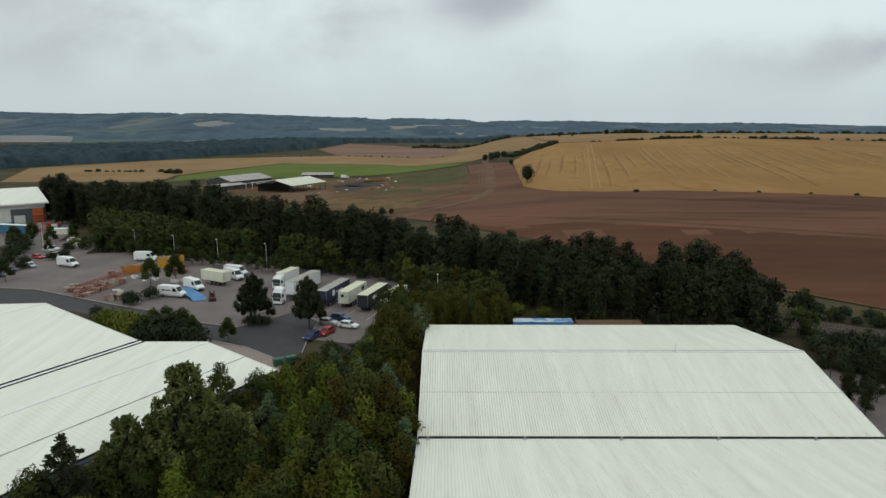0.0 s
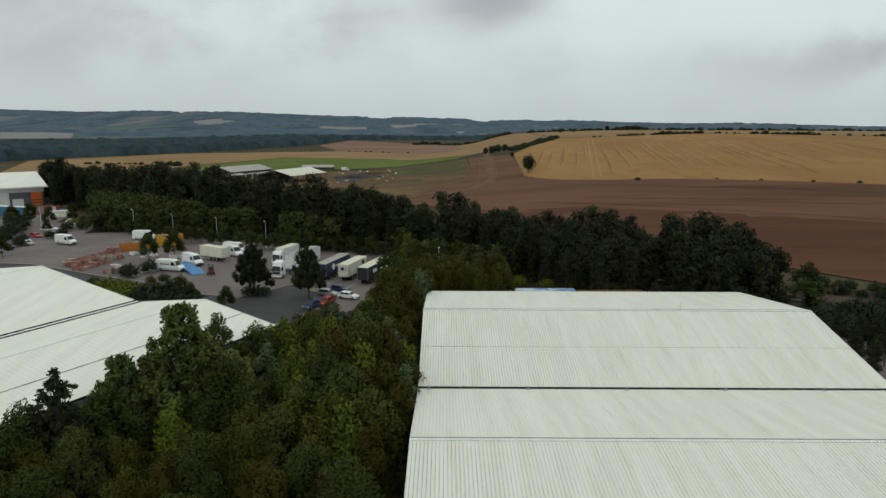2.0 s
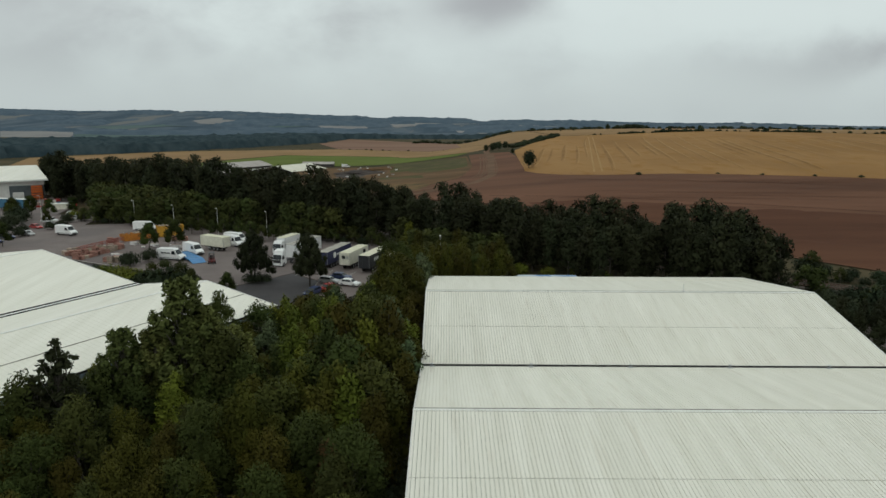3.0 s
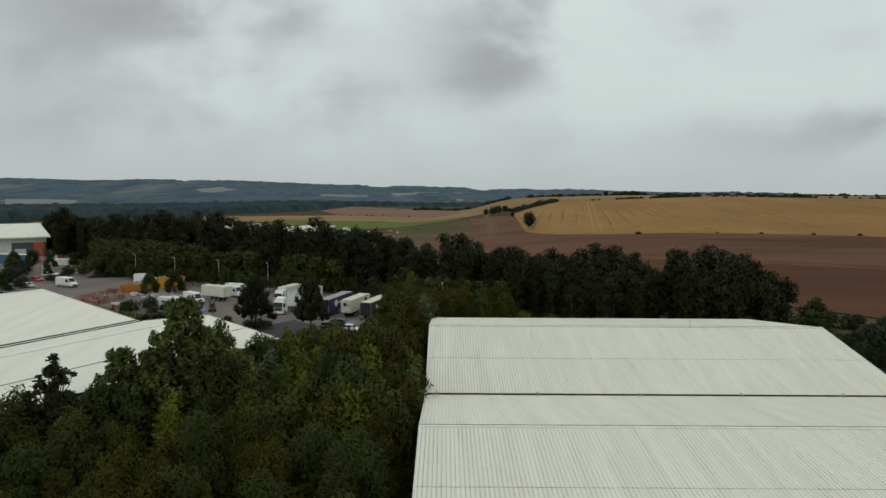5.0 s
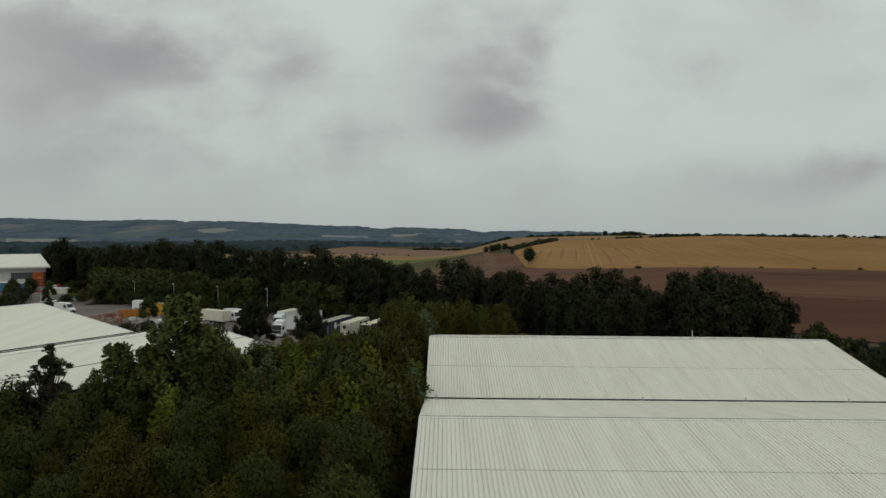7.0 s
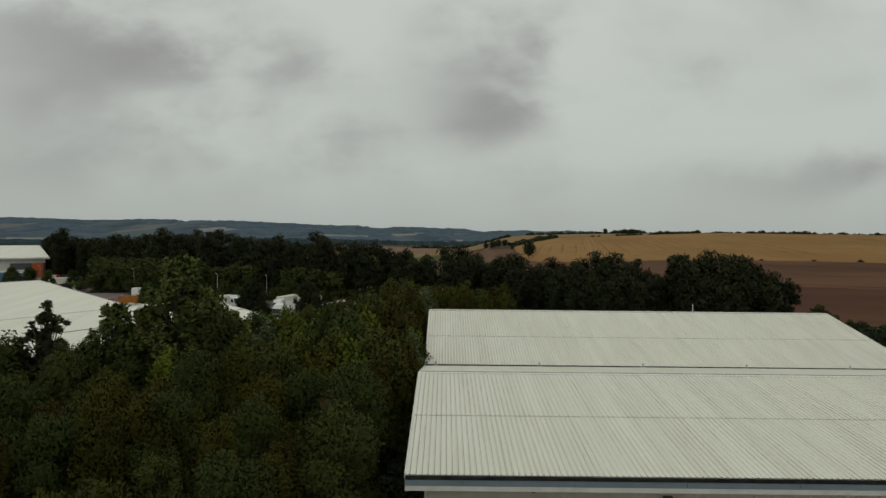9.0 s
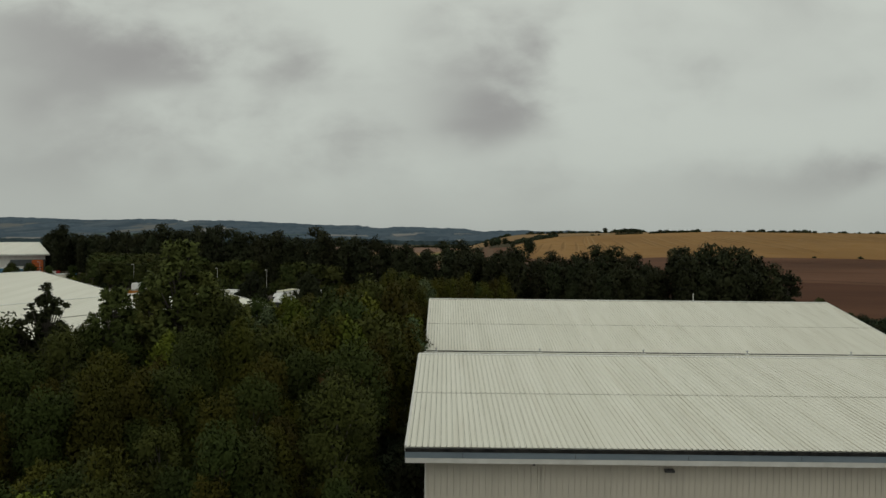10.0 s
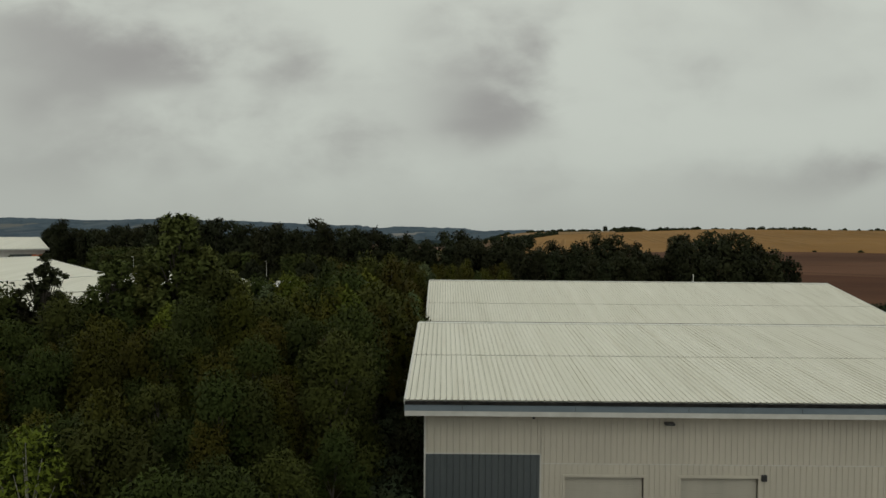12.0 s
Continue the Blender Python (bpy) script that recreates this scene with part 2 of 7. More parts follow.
WASTE = surface("dry_scrub_and_rubble", (0.088, 0.050, 0.024), (0.132, 0.078, 0.038), 0.035, 0.95, spots=((0.074, 0.048, 0.022), 0.03, 0.48, 0.62), spec=0.08)
SPOIL = surface("dark_spoil_heap", (0.04, 0.034, 0.032), (0.075, 0.062, 0.055), 0.15, 0.95, bump=0.5, bump_scale=1, spec=0.08)
WEEDS = surface("weedy_waste_ground", (0.046, 0.043, 0.017), (0.092, 0.075, 0.034), 0.06, 0.95, bump=0.4, bump_scale=0.6, spots=((0.058, 0.058, 0.018), 0.05, 0.46, 0.6), spec=0.08)
DRY_GRASS = surface("dry_tan_grass", (0.110, 0.066, 0.029), (0.175, 0.110, 0.050), 0.06, 0.95, bump=0.4, bump_scale=0.6, spots=((0.066, 0.052, 0.022), 0.06, 0.5, 0.62), spec=0.08)
TRACK = surface("dusty_farm_track", (0.102, 0.061, 0.037), (0.143, 0.088, 0.054), 0.06, 0.95, spec=0.08)
BALLAST = surface("rail_ballast", (0.062, 0.050, 0.042), (0.115, 0.098, 0.084), 1.5, 0.95, bump=0.8, bump_scale=6, spec=0.08)
SLEEPER = surface("dirty_concrete_sleeper", (0.10, 0.085, 0.07), (0.15, 0.13, 0.11), 1.5, 0.95)
RUST = surface("rusty_rail_steel", (0.10, 0.055, 0.035), (0.17, 0.11, 0.08), 3, 0.6, 0.5)
BARK = surface("grey_brown_bark", (0.045, 0.038, 0.030), (0.11, 0.095, 0.078), 3, 0.9, bump=0.6, bump_scale=6, stretch=(1, 1, 0.3))
BARK_WHITE = surface("white_birch_bark", (0.211, 0.198, 0.174), (0.341, 0.322, 0.285), 2.5, 0.8, stretch=(1, 1, 2.5))
BARK_PALE = surface("pale_birch_bark", (0.110, 0.100, 0.085), (0.210, 0.195, 0.170), 2.5, 0.8, stretch=(1, 1, 2.5))
LEAF_BIRCH = leaves("olive_birch_leaves", (0.035, 0.034, 0.005), (0.062, 0.055, 0.009))
LEAF_YELLOW = leaves("yellow_green_leaves", (0.075, 0.088, 0.011), (0.122, 0.130, 0.017))
LEAF_MID = leaves("mid_green_leaves", (0.028, 0.035, 0.008), (0.046, 0.053, 0.012))
LEAF_POPLAR = leaves("soft_green_poplar_leaves", (0.059, 0.071, 0.019), (0.103, 0.115, 0.033), 0.4)
LEAF_SILVER = leaves("silvery_willow_leaves", (0.045, 0.061, 0.026), (0.084, 0.104, 0.050), 0.45)
LEAF_OLIVE = leaves("dull_olive_scrub_leaves", (0.030, 0.037, 0.010), (0.055, 0.059, 0.015), 0.12, tree=0.22)
LEAF_DARK = leaves("dark_alder_leaves", (0.018, 0.021, 0.009), (0.030, 0.032, 0.014))
LEAF_HEDGE = leaves("dark_hedge_leaves", (0.023, 0.031, 0.016), (0.039, 0.048, 0.024))
LEAF_RUST = leaves("rusty_brown_leaves", (0.043, 0.030, 0.011), (0.066, 0.043, 0.015))

# ---- mesh helpers ----


def link(name, bm, materials, parent=None, label=""):
    me = bpy.data.meshes.new(name)
    bm.to_mesh(me)
    bm.free()
    for mt in materials if isinstance(materials, (list, tuple)) else [materials]:
        me.materials.append(mt)
    ob = new(name, me)
    if parent:
        ob.parent = parent
    if label:
        ob["label"] = label
    return ob


def part(name, bm, material, parent, label=""):
    return link(name, bm, material, parent, label)


def thing(name, label, category, m=None, group="", kind=""):
    ob = tagged(new(name), label, category, group, kind)
    ob.empty_display_size = 0.3
    if m is not None:
        ob.matrix_basis = m
    return ob


def put(bm, m, mat=0, sel=None):
    vs = sel if sel is not None else bm.verts
    bmesh.ops.transform(bm, matrix=m, verts=vs)


def box(bm, x0, x1, y0, y1, z0, z1, bevel=0.0, mat=0, m=None):
    """A box between these limits, its edges bevelled; returns its vertices."""
    r = bmesh.ops.create_cube(bm, size=1.0, matrix=Matrix.Translation(((x0 + x1) / 2, (y0 + y1) / 2, (z0 + z1) / 2)) @ Matrix.Diagonal((x1 - x0, y1 - y0, z1 - z0, 1)))
    vs = r["verts"]
    fs = {f for v in vs for f in v.link_faces}
    if bevel:
        es = list({e for v in vs for e in v.link_edges})
        out = bmesh.ops.bevel(bm, geom=es, offset=bevel, segments=2, affect="EDGES", profile=0.6)
        fs = set(out["faces"]) | {f for f in fs if f.is_valid}
        vs = list({v for f in fs for v in f.verts})
        fs = {f for v in vs for f in v.link_faces}
    for f in fs:
        f.material_index = mat
    if m is not None:
        bmesh.ops.transform(bm, matrix=m, verts=vs)
    return vs


def cyl(bm, p, q, r0, r1=None, seg=10, mat=0):
    """A tapered round bar from p to q."""
    p, q = Vector(p), Vector(q)
    d = q - p
    turn = d.to_track_quat("Z", "Y").to_matrix().to_4x4()
    r = bmesh.ops.create_cone(bm, cap_ends=True, segments=seg, radius1=r0, radius2=r0 if r1 is None else r1, depth=d.length, matrix=Matrix.Translation((p + q) / 2) @ turn)
    for f in {f for v in r["verts"] for f in v.link_faces}:
        f.material_index = mat
    return r["verts"]


def prism(bm, outline, x0, x1, bevel=0.0, mat=0):
    """An outline of (y, z) drawn out along x."""
    a = [bm.verts.new((x0, y, z)) for y, z in outline]
    b = [bm.verts.new((x1, y, z)) for y, z in outline]
    fs = [bm.faces.new(a[::-1]), bm.faces.new(b)]
    k = len(outline)
    for i in range(k):
        fs.append(bm.faces.new((a[i], a[(i + 1) % k], b[(i + 1) % k], b[i])))
    for f in fs:
        f.material_index = mat
    if bevel:
        es = list({e for f in fs for e in f.edges})
        bmesh.ops.bevel(bm, geom=es, offset=bevel, segments=2, affect="EDGES", profile=0.6)
    return a + b


# ---- the lie of the land ----


def smooth(a, b, v):
    t = min(1.0, max(0.0, (v - a) / (b - a)))
    return t * t * (3 - 2 * t)


def height(x, y):
    rise = 6 * smooth(170, 360, y) + 0.0090 * min(740, max(0, y - 360)) - 22 * smooth(1100, 1900, y)
    rise += 0.05 * min(200, max(-60, x - 90)) * smooth(200, 400, y) * (1 - smooth(700, 1400, y))
    fall = -9 * smooth(190, 600, y) - 6 * smooth(600, 1300, y)
    return fall + (rise - fall) * smooth(-70, 70, x - 0.12 * max(0.0, y - 600)) - 45 * smooth(1500, 2300, y)


def spread(lo, hi, fine0, fine1, step, grow):
    """Grid lines, close together from fine0 to fine1 and wider beyond."""
    out = list(np.arange(fine0, fine1 + 0.1, step))
    s, v = step, fine1
    while v < hi:
        s *= grow
        v = min(hi, v + s)
        out.append(v)
    s, v = step, fine0
    while v > lo:
        s *= grow
        v = max(lo, v - s)
        out.insert(0, v)
    return out


GX = spread(-4600, 4600, -420, 420, 20, 1.12)
GY = spread(-400, 4700, -60, 1120, 20, 1.12)


def sheet(name, xs, ys, fn, material):
    vs = [(x, y, fn(x, y)) for y in ys for x in xs]
    w = len(xs)
    fs = [(j * w + i, j * w + i + 1, (j + 1) * w + i + 1, (j + 1) * w + i) for j in range(len(ys) - 1) for i in range(w - 1)]
    me = bpy.data.meshes.new(name)
    me.from_pydata(vs, [], fs)
    me.materials.append(material)
    me.polygons.foreach_set("use_smooth", [True] * len(fs))
    return new(name, me)


ground = tagged(sheet("ground", GX, GY, height, SCRUB), "rough grass and scrub ground reaching the horizon", "ground", kind="structure")


def drape(name, outline, lift, material, label, category="field", kind="structure"):
    """A patch of land with this outline, laid on the ground."""
    bm = bmesh.new()
    bm.faces.new([bm.verts.new((x, y, 0)) for x, y in outline])
    x0, x1 = min(p[0] for p in outline), max(p[0] for p in outline)
    y0, y1 = min(p[1] for p in outline), max(p[1] for p in outline)
    for axis, lines, lo, hi in ((0, GX, x0, x1), (1, GY, y0, y1)):
        for v in lines:
            if lo < v < hi:
                co, no = [0, 0, 0], [0, 0, 0]
                co[axis], no[axis] = v, 1
                bmesh.ops.bisect_plane(bm, geom=bm.verts[:] + bm.edges[:] + bm.faces[:], plane_co=co, plane_no=no, dist=0.001)
    for v in bm.verts:
        v.co.z = height(v.co.x, v.co.y) + lift
    for f in bm.faces:
        f.smooth = True
        if f.normal.z < 0:
            f.normal_flip()
    return tagged(link(name, bm, material), label, category, kind=kind)


def strip(name, line, width, lift, material, label, category="track", kind="structure"):
    """A ribbon along a line of (x, y), laid on the ground."""
    pts = [Vector(p) for p in line]
    dense = []
    for a, b in zip(pts, pts[1:]):
        k = max(1, int((b - a).length / 12))
        dense += [a.lerp(b, i / k) for i in range(k)]
    dense.append(pts[-1])
    bm = bmesh.new()
    last = None
    for i, p in enumerate(dense):
        d = (dense[min(i + 1, len(dense) - 1)] - dense[max(i - 1, 0)]).normalized()
        s = Vector((-d.y, d.x)) * width / 2
        pair = [bm.verts.new((q.x, q.y, height(q.x, q.y) + lift)) for q in (p + s, p - s)]
        if last:
            f = bm.faces.new((last[0], last[1], pair[1], pair[0]))
            if f.normal.z < 0:
                f.normal_flip()
        last = pair
    bmesh.ops.recalc_face_normals(bm, faces=bm.faces)
    return tagged(link(name, bm, material), label, category, kind=kind)


# ---- fields ----
drape("field", [(-30, 318), (60, 205), (130, 120), (420, 90), (700, 250), (430, 334), (195, 316), (110, 356), (66, 372), (52, 396), (52, 480), (52, 585), (20, 620), (18, 480), (8, 400)], 0.25, PLOUGH, "bare brown tilled field beside the railway")
drape("field", [(47, 430), (45, 405), (50, 386), (60, 368), (80, 356), (110, 350), (195, 310), (430, 330), (700, 260), (900, 600), (420, 690), (250, 800), (130, 820), (92, 720), (56, 590)], 0.3, STUBBLE, "golden stubble field with tractor lines")
drape("field", [(-16, 300), (20, 268), (51, 272), (100, 256), (149, 237), (420, 130), (420, 92), (130, 122), (60, 207)], 0.28, PLOUGH_DAMP, "damp red-brown strip of tilled soil beside the railway")
drape("field", [(132, 826), (252, 806), (422, 697), (905, 610), (1100, 800), (520, 1080), (240, 1120), (120, 1040)], 0.35, STUBBLE_PALE, "pale stubble field on the crest")
drape("field", [(-232, 624), (-222, 566), (-190, 600), (-110, 606), (-40, 640), (10, 636), (22, 668), (-60, 770), (-178, 800)], 0.3, GRASS, "green pasture behind the farm sheds")
drape("field", [(-352, 560), (-228, 562), (-238, 628), (-182, 806), (-60, 776), (25, 672), (60, 720), (20, 900), (-150, 1000), (-330, 900), (-420, 720)], 0.28, STUBBLE_PALE, "pale stubble field beyond the pasture")
drape("field", [(20, 905), (60, 725), (95, 725), (128, 826), (118, 1035), (20, 1250)], 0.33, STUBBLE_PALE, "far tan stubble field")
drape("field", [(20, 905), (20, 1250), (-200, 1500), (-220, 1250), (-150, 1005)], 0.33, TILLED_PALE, "far pinkish-brown tilled field")
drape("field", [(-130, 340), (-30, 322), (8, 402), (18, 480), (18, 608), (-110, 596), (-190, 600), (-170, 420)], 0.22, WASTE, "dry scrub and rubble round the farm")
drape("rough_ground", [(-50, 593), (-45, 640), (0, 606), (17, 585), (15, 486), (-10, 469), (-40, 517)], 0.27, WEEDS, "weedy olive-green waste ground beyond the farm", "ground")
drape("rough_ground", [(-44, 462), (-15, 449), (-13, 424), (-40, 437)], 0.27, WEEDS, "strip of olive weeds on the waste ground", "ground")
drape("rough_ground", [(-79, 504), (-76, 569), (-54, 585), (-42, 541), (-53, 489), (-69, 465)], 0.27, SPOIL, "dark tipped spoil beside the barn", "ground")
drape("rough_ground", [(-80, 405), (-64, 429), (-8, 372), (-12, 332), (-23, 328), (-53, 356)], 0.27, DRY_GRASS, "dry tan grass behind the railway trees", "ground")
drape("rough_ground", [(-112, 455), (-89, 500), (-67, 451), (-72, 398), (-93, 405)], 0.29, TRACK, "dusty trodden yard before the barn", "ground")
strip("farm_track", [(-22, 300), (-8, 325), (14, 356), (26, 400), (30, 470), (34, 540), (36, 640), (50, 740)], 5.0, 0.4, TRACK, "dusty farm track between the fields")
strip("farm_track", [(-60, 330), (-20, 330), (0, 348)], 4.0, 0.38, TRACK, "dusty farm track towards the sheds")

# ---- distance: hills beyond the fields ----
# aerial haze is painted into these base colours as a blue-grey tint
HAZE_HILL = surface("haze_tinted_woods_and_fields", (0.0582, 0.0805, 0.1020), (0.0986, 0.1230, 0.1440), 0.007, 1.0, contrast=(0.40, 0.60), stretch=(1, 0.3, 1), spots=((0.140, 0.144, 0.142), 0.0065, 0.58, 0.62), spec=0.0)
HAZE_WOOD = surface("haze_tinted_valley_woods", (0.0231, 0.0368, 0.0432), (0.0483, 0.0667, 0.0729), 0.05, 1.0, spec=0.0)
HAZE_FAR = surface("haze_tinted_far_woods", (0.0660, 0.0931, 0.1196), (0.0946, 0.1230, 0.1488), 0.02, 1.0, spec=0.0)
HAZE_VALE = surface("haze_tinted_vale", (0.10, 0.135, 0.125), (0.20, 0.21, 0.175), 0.004, 1.0, stretch=(1, 3.0, 1), contrast=(0.42, 0.58), spots=((0.06, 0.085, 0.095), 0.005, 0.52, 0.58), spec=0.0)


def ridge_height(x):
    """The far skyline, in metres."""
    return 45 * smooth(900, -1700, x) + 10 * smooth(-1600, -2500, x) - 18 * smooth(1000, 2800, x) + 9 * noise.noise((x * 0.0012, 3.1, 0)) + 6.0 * noise.noise((x * 0.006, 1.0, 0)) + 3.5 * noise.noise((x * 0.03, 5.0, 0))


def vale(x, y):
    t = smooth(1900, 4000, y)
    return -22 + (ridge_height(x) + 22) * t ** 1.4 + 16 * noise.noise((x * 0.0022, y * 0.003, 7.0)) * smooth(1500, 2500, y) * (1 - smooth(3600, 4100, y))


hx = list(np.arange(-3600, 3601, 15))
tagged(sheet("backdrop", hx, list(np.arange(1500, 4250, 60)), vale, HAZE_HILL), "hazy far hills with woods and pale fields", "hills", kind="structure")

# far field colours, paled and blued by painted-in haze
HILL_TAN = surface("haze_tinted_tan_stubble", (0.1728, 0.1738, 0.1725), (0.2322, 0.2266, 0.2185), 0.006, 1.0, spec=0.0)
HILL_GREEN = surface("haze_tinted_pasture", (0.0735, 0.1056, 0.1032), (0.1008, 0.1320, 0.1284), 0.006, 1.0, spec=0.0)


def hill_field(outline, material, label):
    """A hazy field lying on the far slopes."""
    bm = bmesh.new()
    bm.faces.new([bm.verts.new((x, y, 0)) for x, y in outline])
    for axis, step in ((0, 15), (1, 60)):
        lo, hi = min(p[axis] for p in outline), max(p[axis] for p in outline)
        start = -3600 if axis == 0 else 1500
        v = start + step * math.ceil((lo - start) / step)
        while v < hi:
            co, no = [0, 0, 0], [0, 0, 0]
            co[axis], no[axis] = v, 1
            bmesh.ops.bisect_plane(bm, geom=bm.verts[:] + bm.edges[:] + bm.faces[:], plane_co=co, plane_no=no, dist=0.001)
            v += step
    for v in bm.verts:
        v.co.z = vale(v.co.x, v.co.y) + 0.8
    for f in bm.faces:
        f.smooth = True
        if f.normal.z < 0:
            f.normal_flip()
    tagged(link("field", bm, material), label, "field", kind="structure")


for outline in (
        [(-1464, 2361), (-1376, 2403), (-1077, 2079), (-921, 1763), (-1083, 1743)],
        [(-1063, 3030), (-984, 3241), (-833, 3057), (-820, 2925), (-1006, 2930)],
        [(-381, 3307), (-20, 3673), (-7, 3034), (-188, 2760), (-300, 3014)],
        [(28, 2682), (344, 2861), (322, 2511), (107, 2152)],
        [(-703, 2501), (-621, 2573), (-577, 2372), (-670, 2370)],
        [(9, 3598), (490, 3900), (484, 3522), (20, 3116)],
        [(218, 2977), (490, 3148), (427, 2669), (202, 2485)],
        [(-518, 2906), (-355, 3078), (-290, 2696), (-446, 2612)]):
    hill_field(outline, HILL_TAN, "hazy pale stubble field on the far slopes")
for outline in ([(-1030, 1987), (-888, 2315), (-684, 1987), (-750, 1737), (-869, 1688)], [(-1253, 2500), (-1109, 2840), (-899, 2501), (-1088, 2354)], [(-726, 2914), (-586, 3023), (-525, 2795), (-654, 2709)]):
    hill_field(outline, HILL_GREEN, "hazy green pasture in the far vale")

# ---- warehouse on the clearing, two spans ----
XL, XR = -3.05, 51.5
EAVE, RIDGE1, VALLEY, RIDGE2, BACK = (38.05, 8.12), (57.5, 9.66), (77.3, 6.40), (97.3, 10.22), (121.3, 6.85)


def rib_sheet(bm, width, length, dark_flank):
    """A profiled sheet with three ribs, from y = 0 (top) to -length; z is its face."""
    pitch, h, foot, top = width / 3, 0.050, 0.042, 0.022
    prof = []
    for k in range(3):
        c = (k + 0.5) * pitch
        # one flank of each rib dark, the other mid-toned; the end lip dark too
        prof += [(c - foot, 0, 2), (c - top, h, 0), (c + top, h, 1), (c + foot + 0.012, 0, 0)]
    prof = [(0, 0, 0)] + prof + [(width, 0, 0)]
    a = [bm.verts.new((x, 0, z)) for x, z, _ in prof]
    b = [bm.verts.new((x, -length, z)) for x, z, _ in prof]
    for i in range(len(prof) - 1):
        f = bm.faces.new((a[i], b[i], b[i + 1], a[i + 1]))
        f.material_index = prof[i][2] if dark_flank or prof[i][2] == 2 else 0
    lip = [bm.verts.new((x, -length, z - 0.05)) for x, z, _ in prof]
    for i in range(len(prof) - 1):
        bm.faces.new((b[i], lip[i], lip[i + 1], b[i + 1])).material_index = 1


def slope_frame(p, q, x0, turn=0.0, origin=(0, 0)):
    """Local axes of a roof slope: x along the building, -y down the slope from p=(across, z) to q."""
    dy, dz = q[0] - p[0], q[1] - p[1]
    ln = math.hypot(dy, dz)
    down = Vector((0, dy / ln, dz / ln))
    ax = Vector((1, 0, 0)) if dy < 0 else Vector((-1, 0, 0))
    nrm = ax.cross(-down)
    m = Matrix((ax, -down, nrm)).transposed().to_4x4()
    m.translation = (x0, p[0], p[1])
    return m, ln


def lay_sheets(roof, p, q, cuts, x0, x1, stuff=False, dark_ribs=True):
    """Rows of sheets down one slope; cuts: how far down each row starts and ends."""
    count = round((x1 - x0) / 1.0)
    wid = (x1 - x0) / count
    front = q[0] < p[0]
    m, ln = slope_frame(p, q, x0 if front else x1)
    joined = bmesh.new() if stuff else None
    for r, (a, b) in enumerate(cuts):
        lift = 0.02 + 0.03 * (len(cuts) - r)
        if not stuff:
            bm = bmesh.new()
            rib_sheet(bm, wid, (b - a) * ln + 0.12, dark_ribs)
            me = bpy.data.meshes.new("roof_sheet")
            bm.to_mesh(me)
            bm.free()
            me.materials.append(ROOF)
            me.materials.append(RIB_DARK)
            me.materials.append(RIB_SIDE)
        for i in range(count):
            mm = m @ Matrix.Translation((i * wid, -a * ln, lift))
            if stuff:
                n0 = len(joined.verts)
                rib_sheet(joined, wid, (b - a) * ln + 0.12, dark_ribs)
                joined.verts.ensure_lookup_table()
                bmesh.ops.transform(joined, matrix=mm, verts=joined.verts[n0:])
            else:
                s = new("roof_sheet", me)
                s.parent = roof
                s.matrix_basis = mm @ pose(0, 0, 0, 0, 0, 0)
    if stuff:
        tagged(part("roof_sheet", joined, [ROOF, RIB_DARK, RIB_SIDE], roof), kind="stuff")


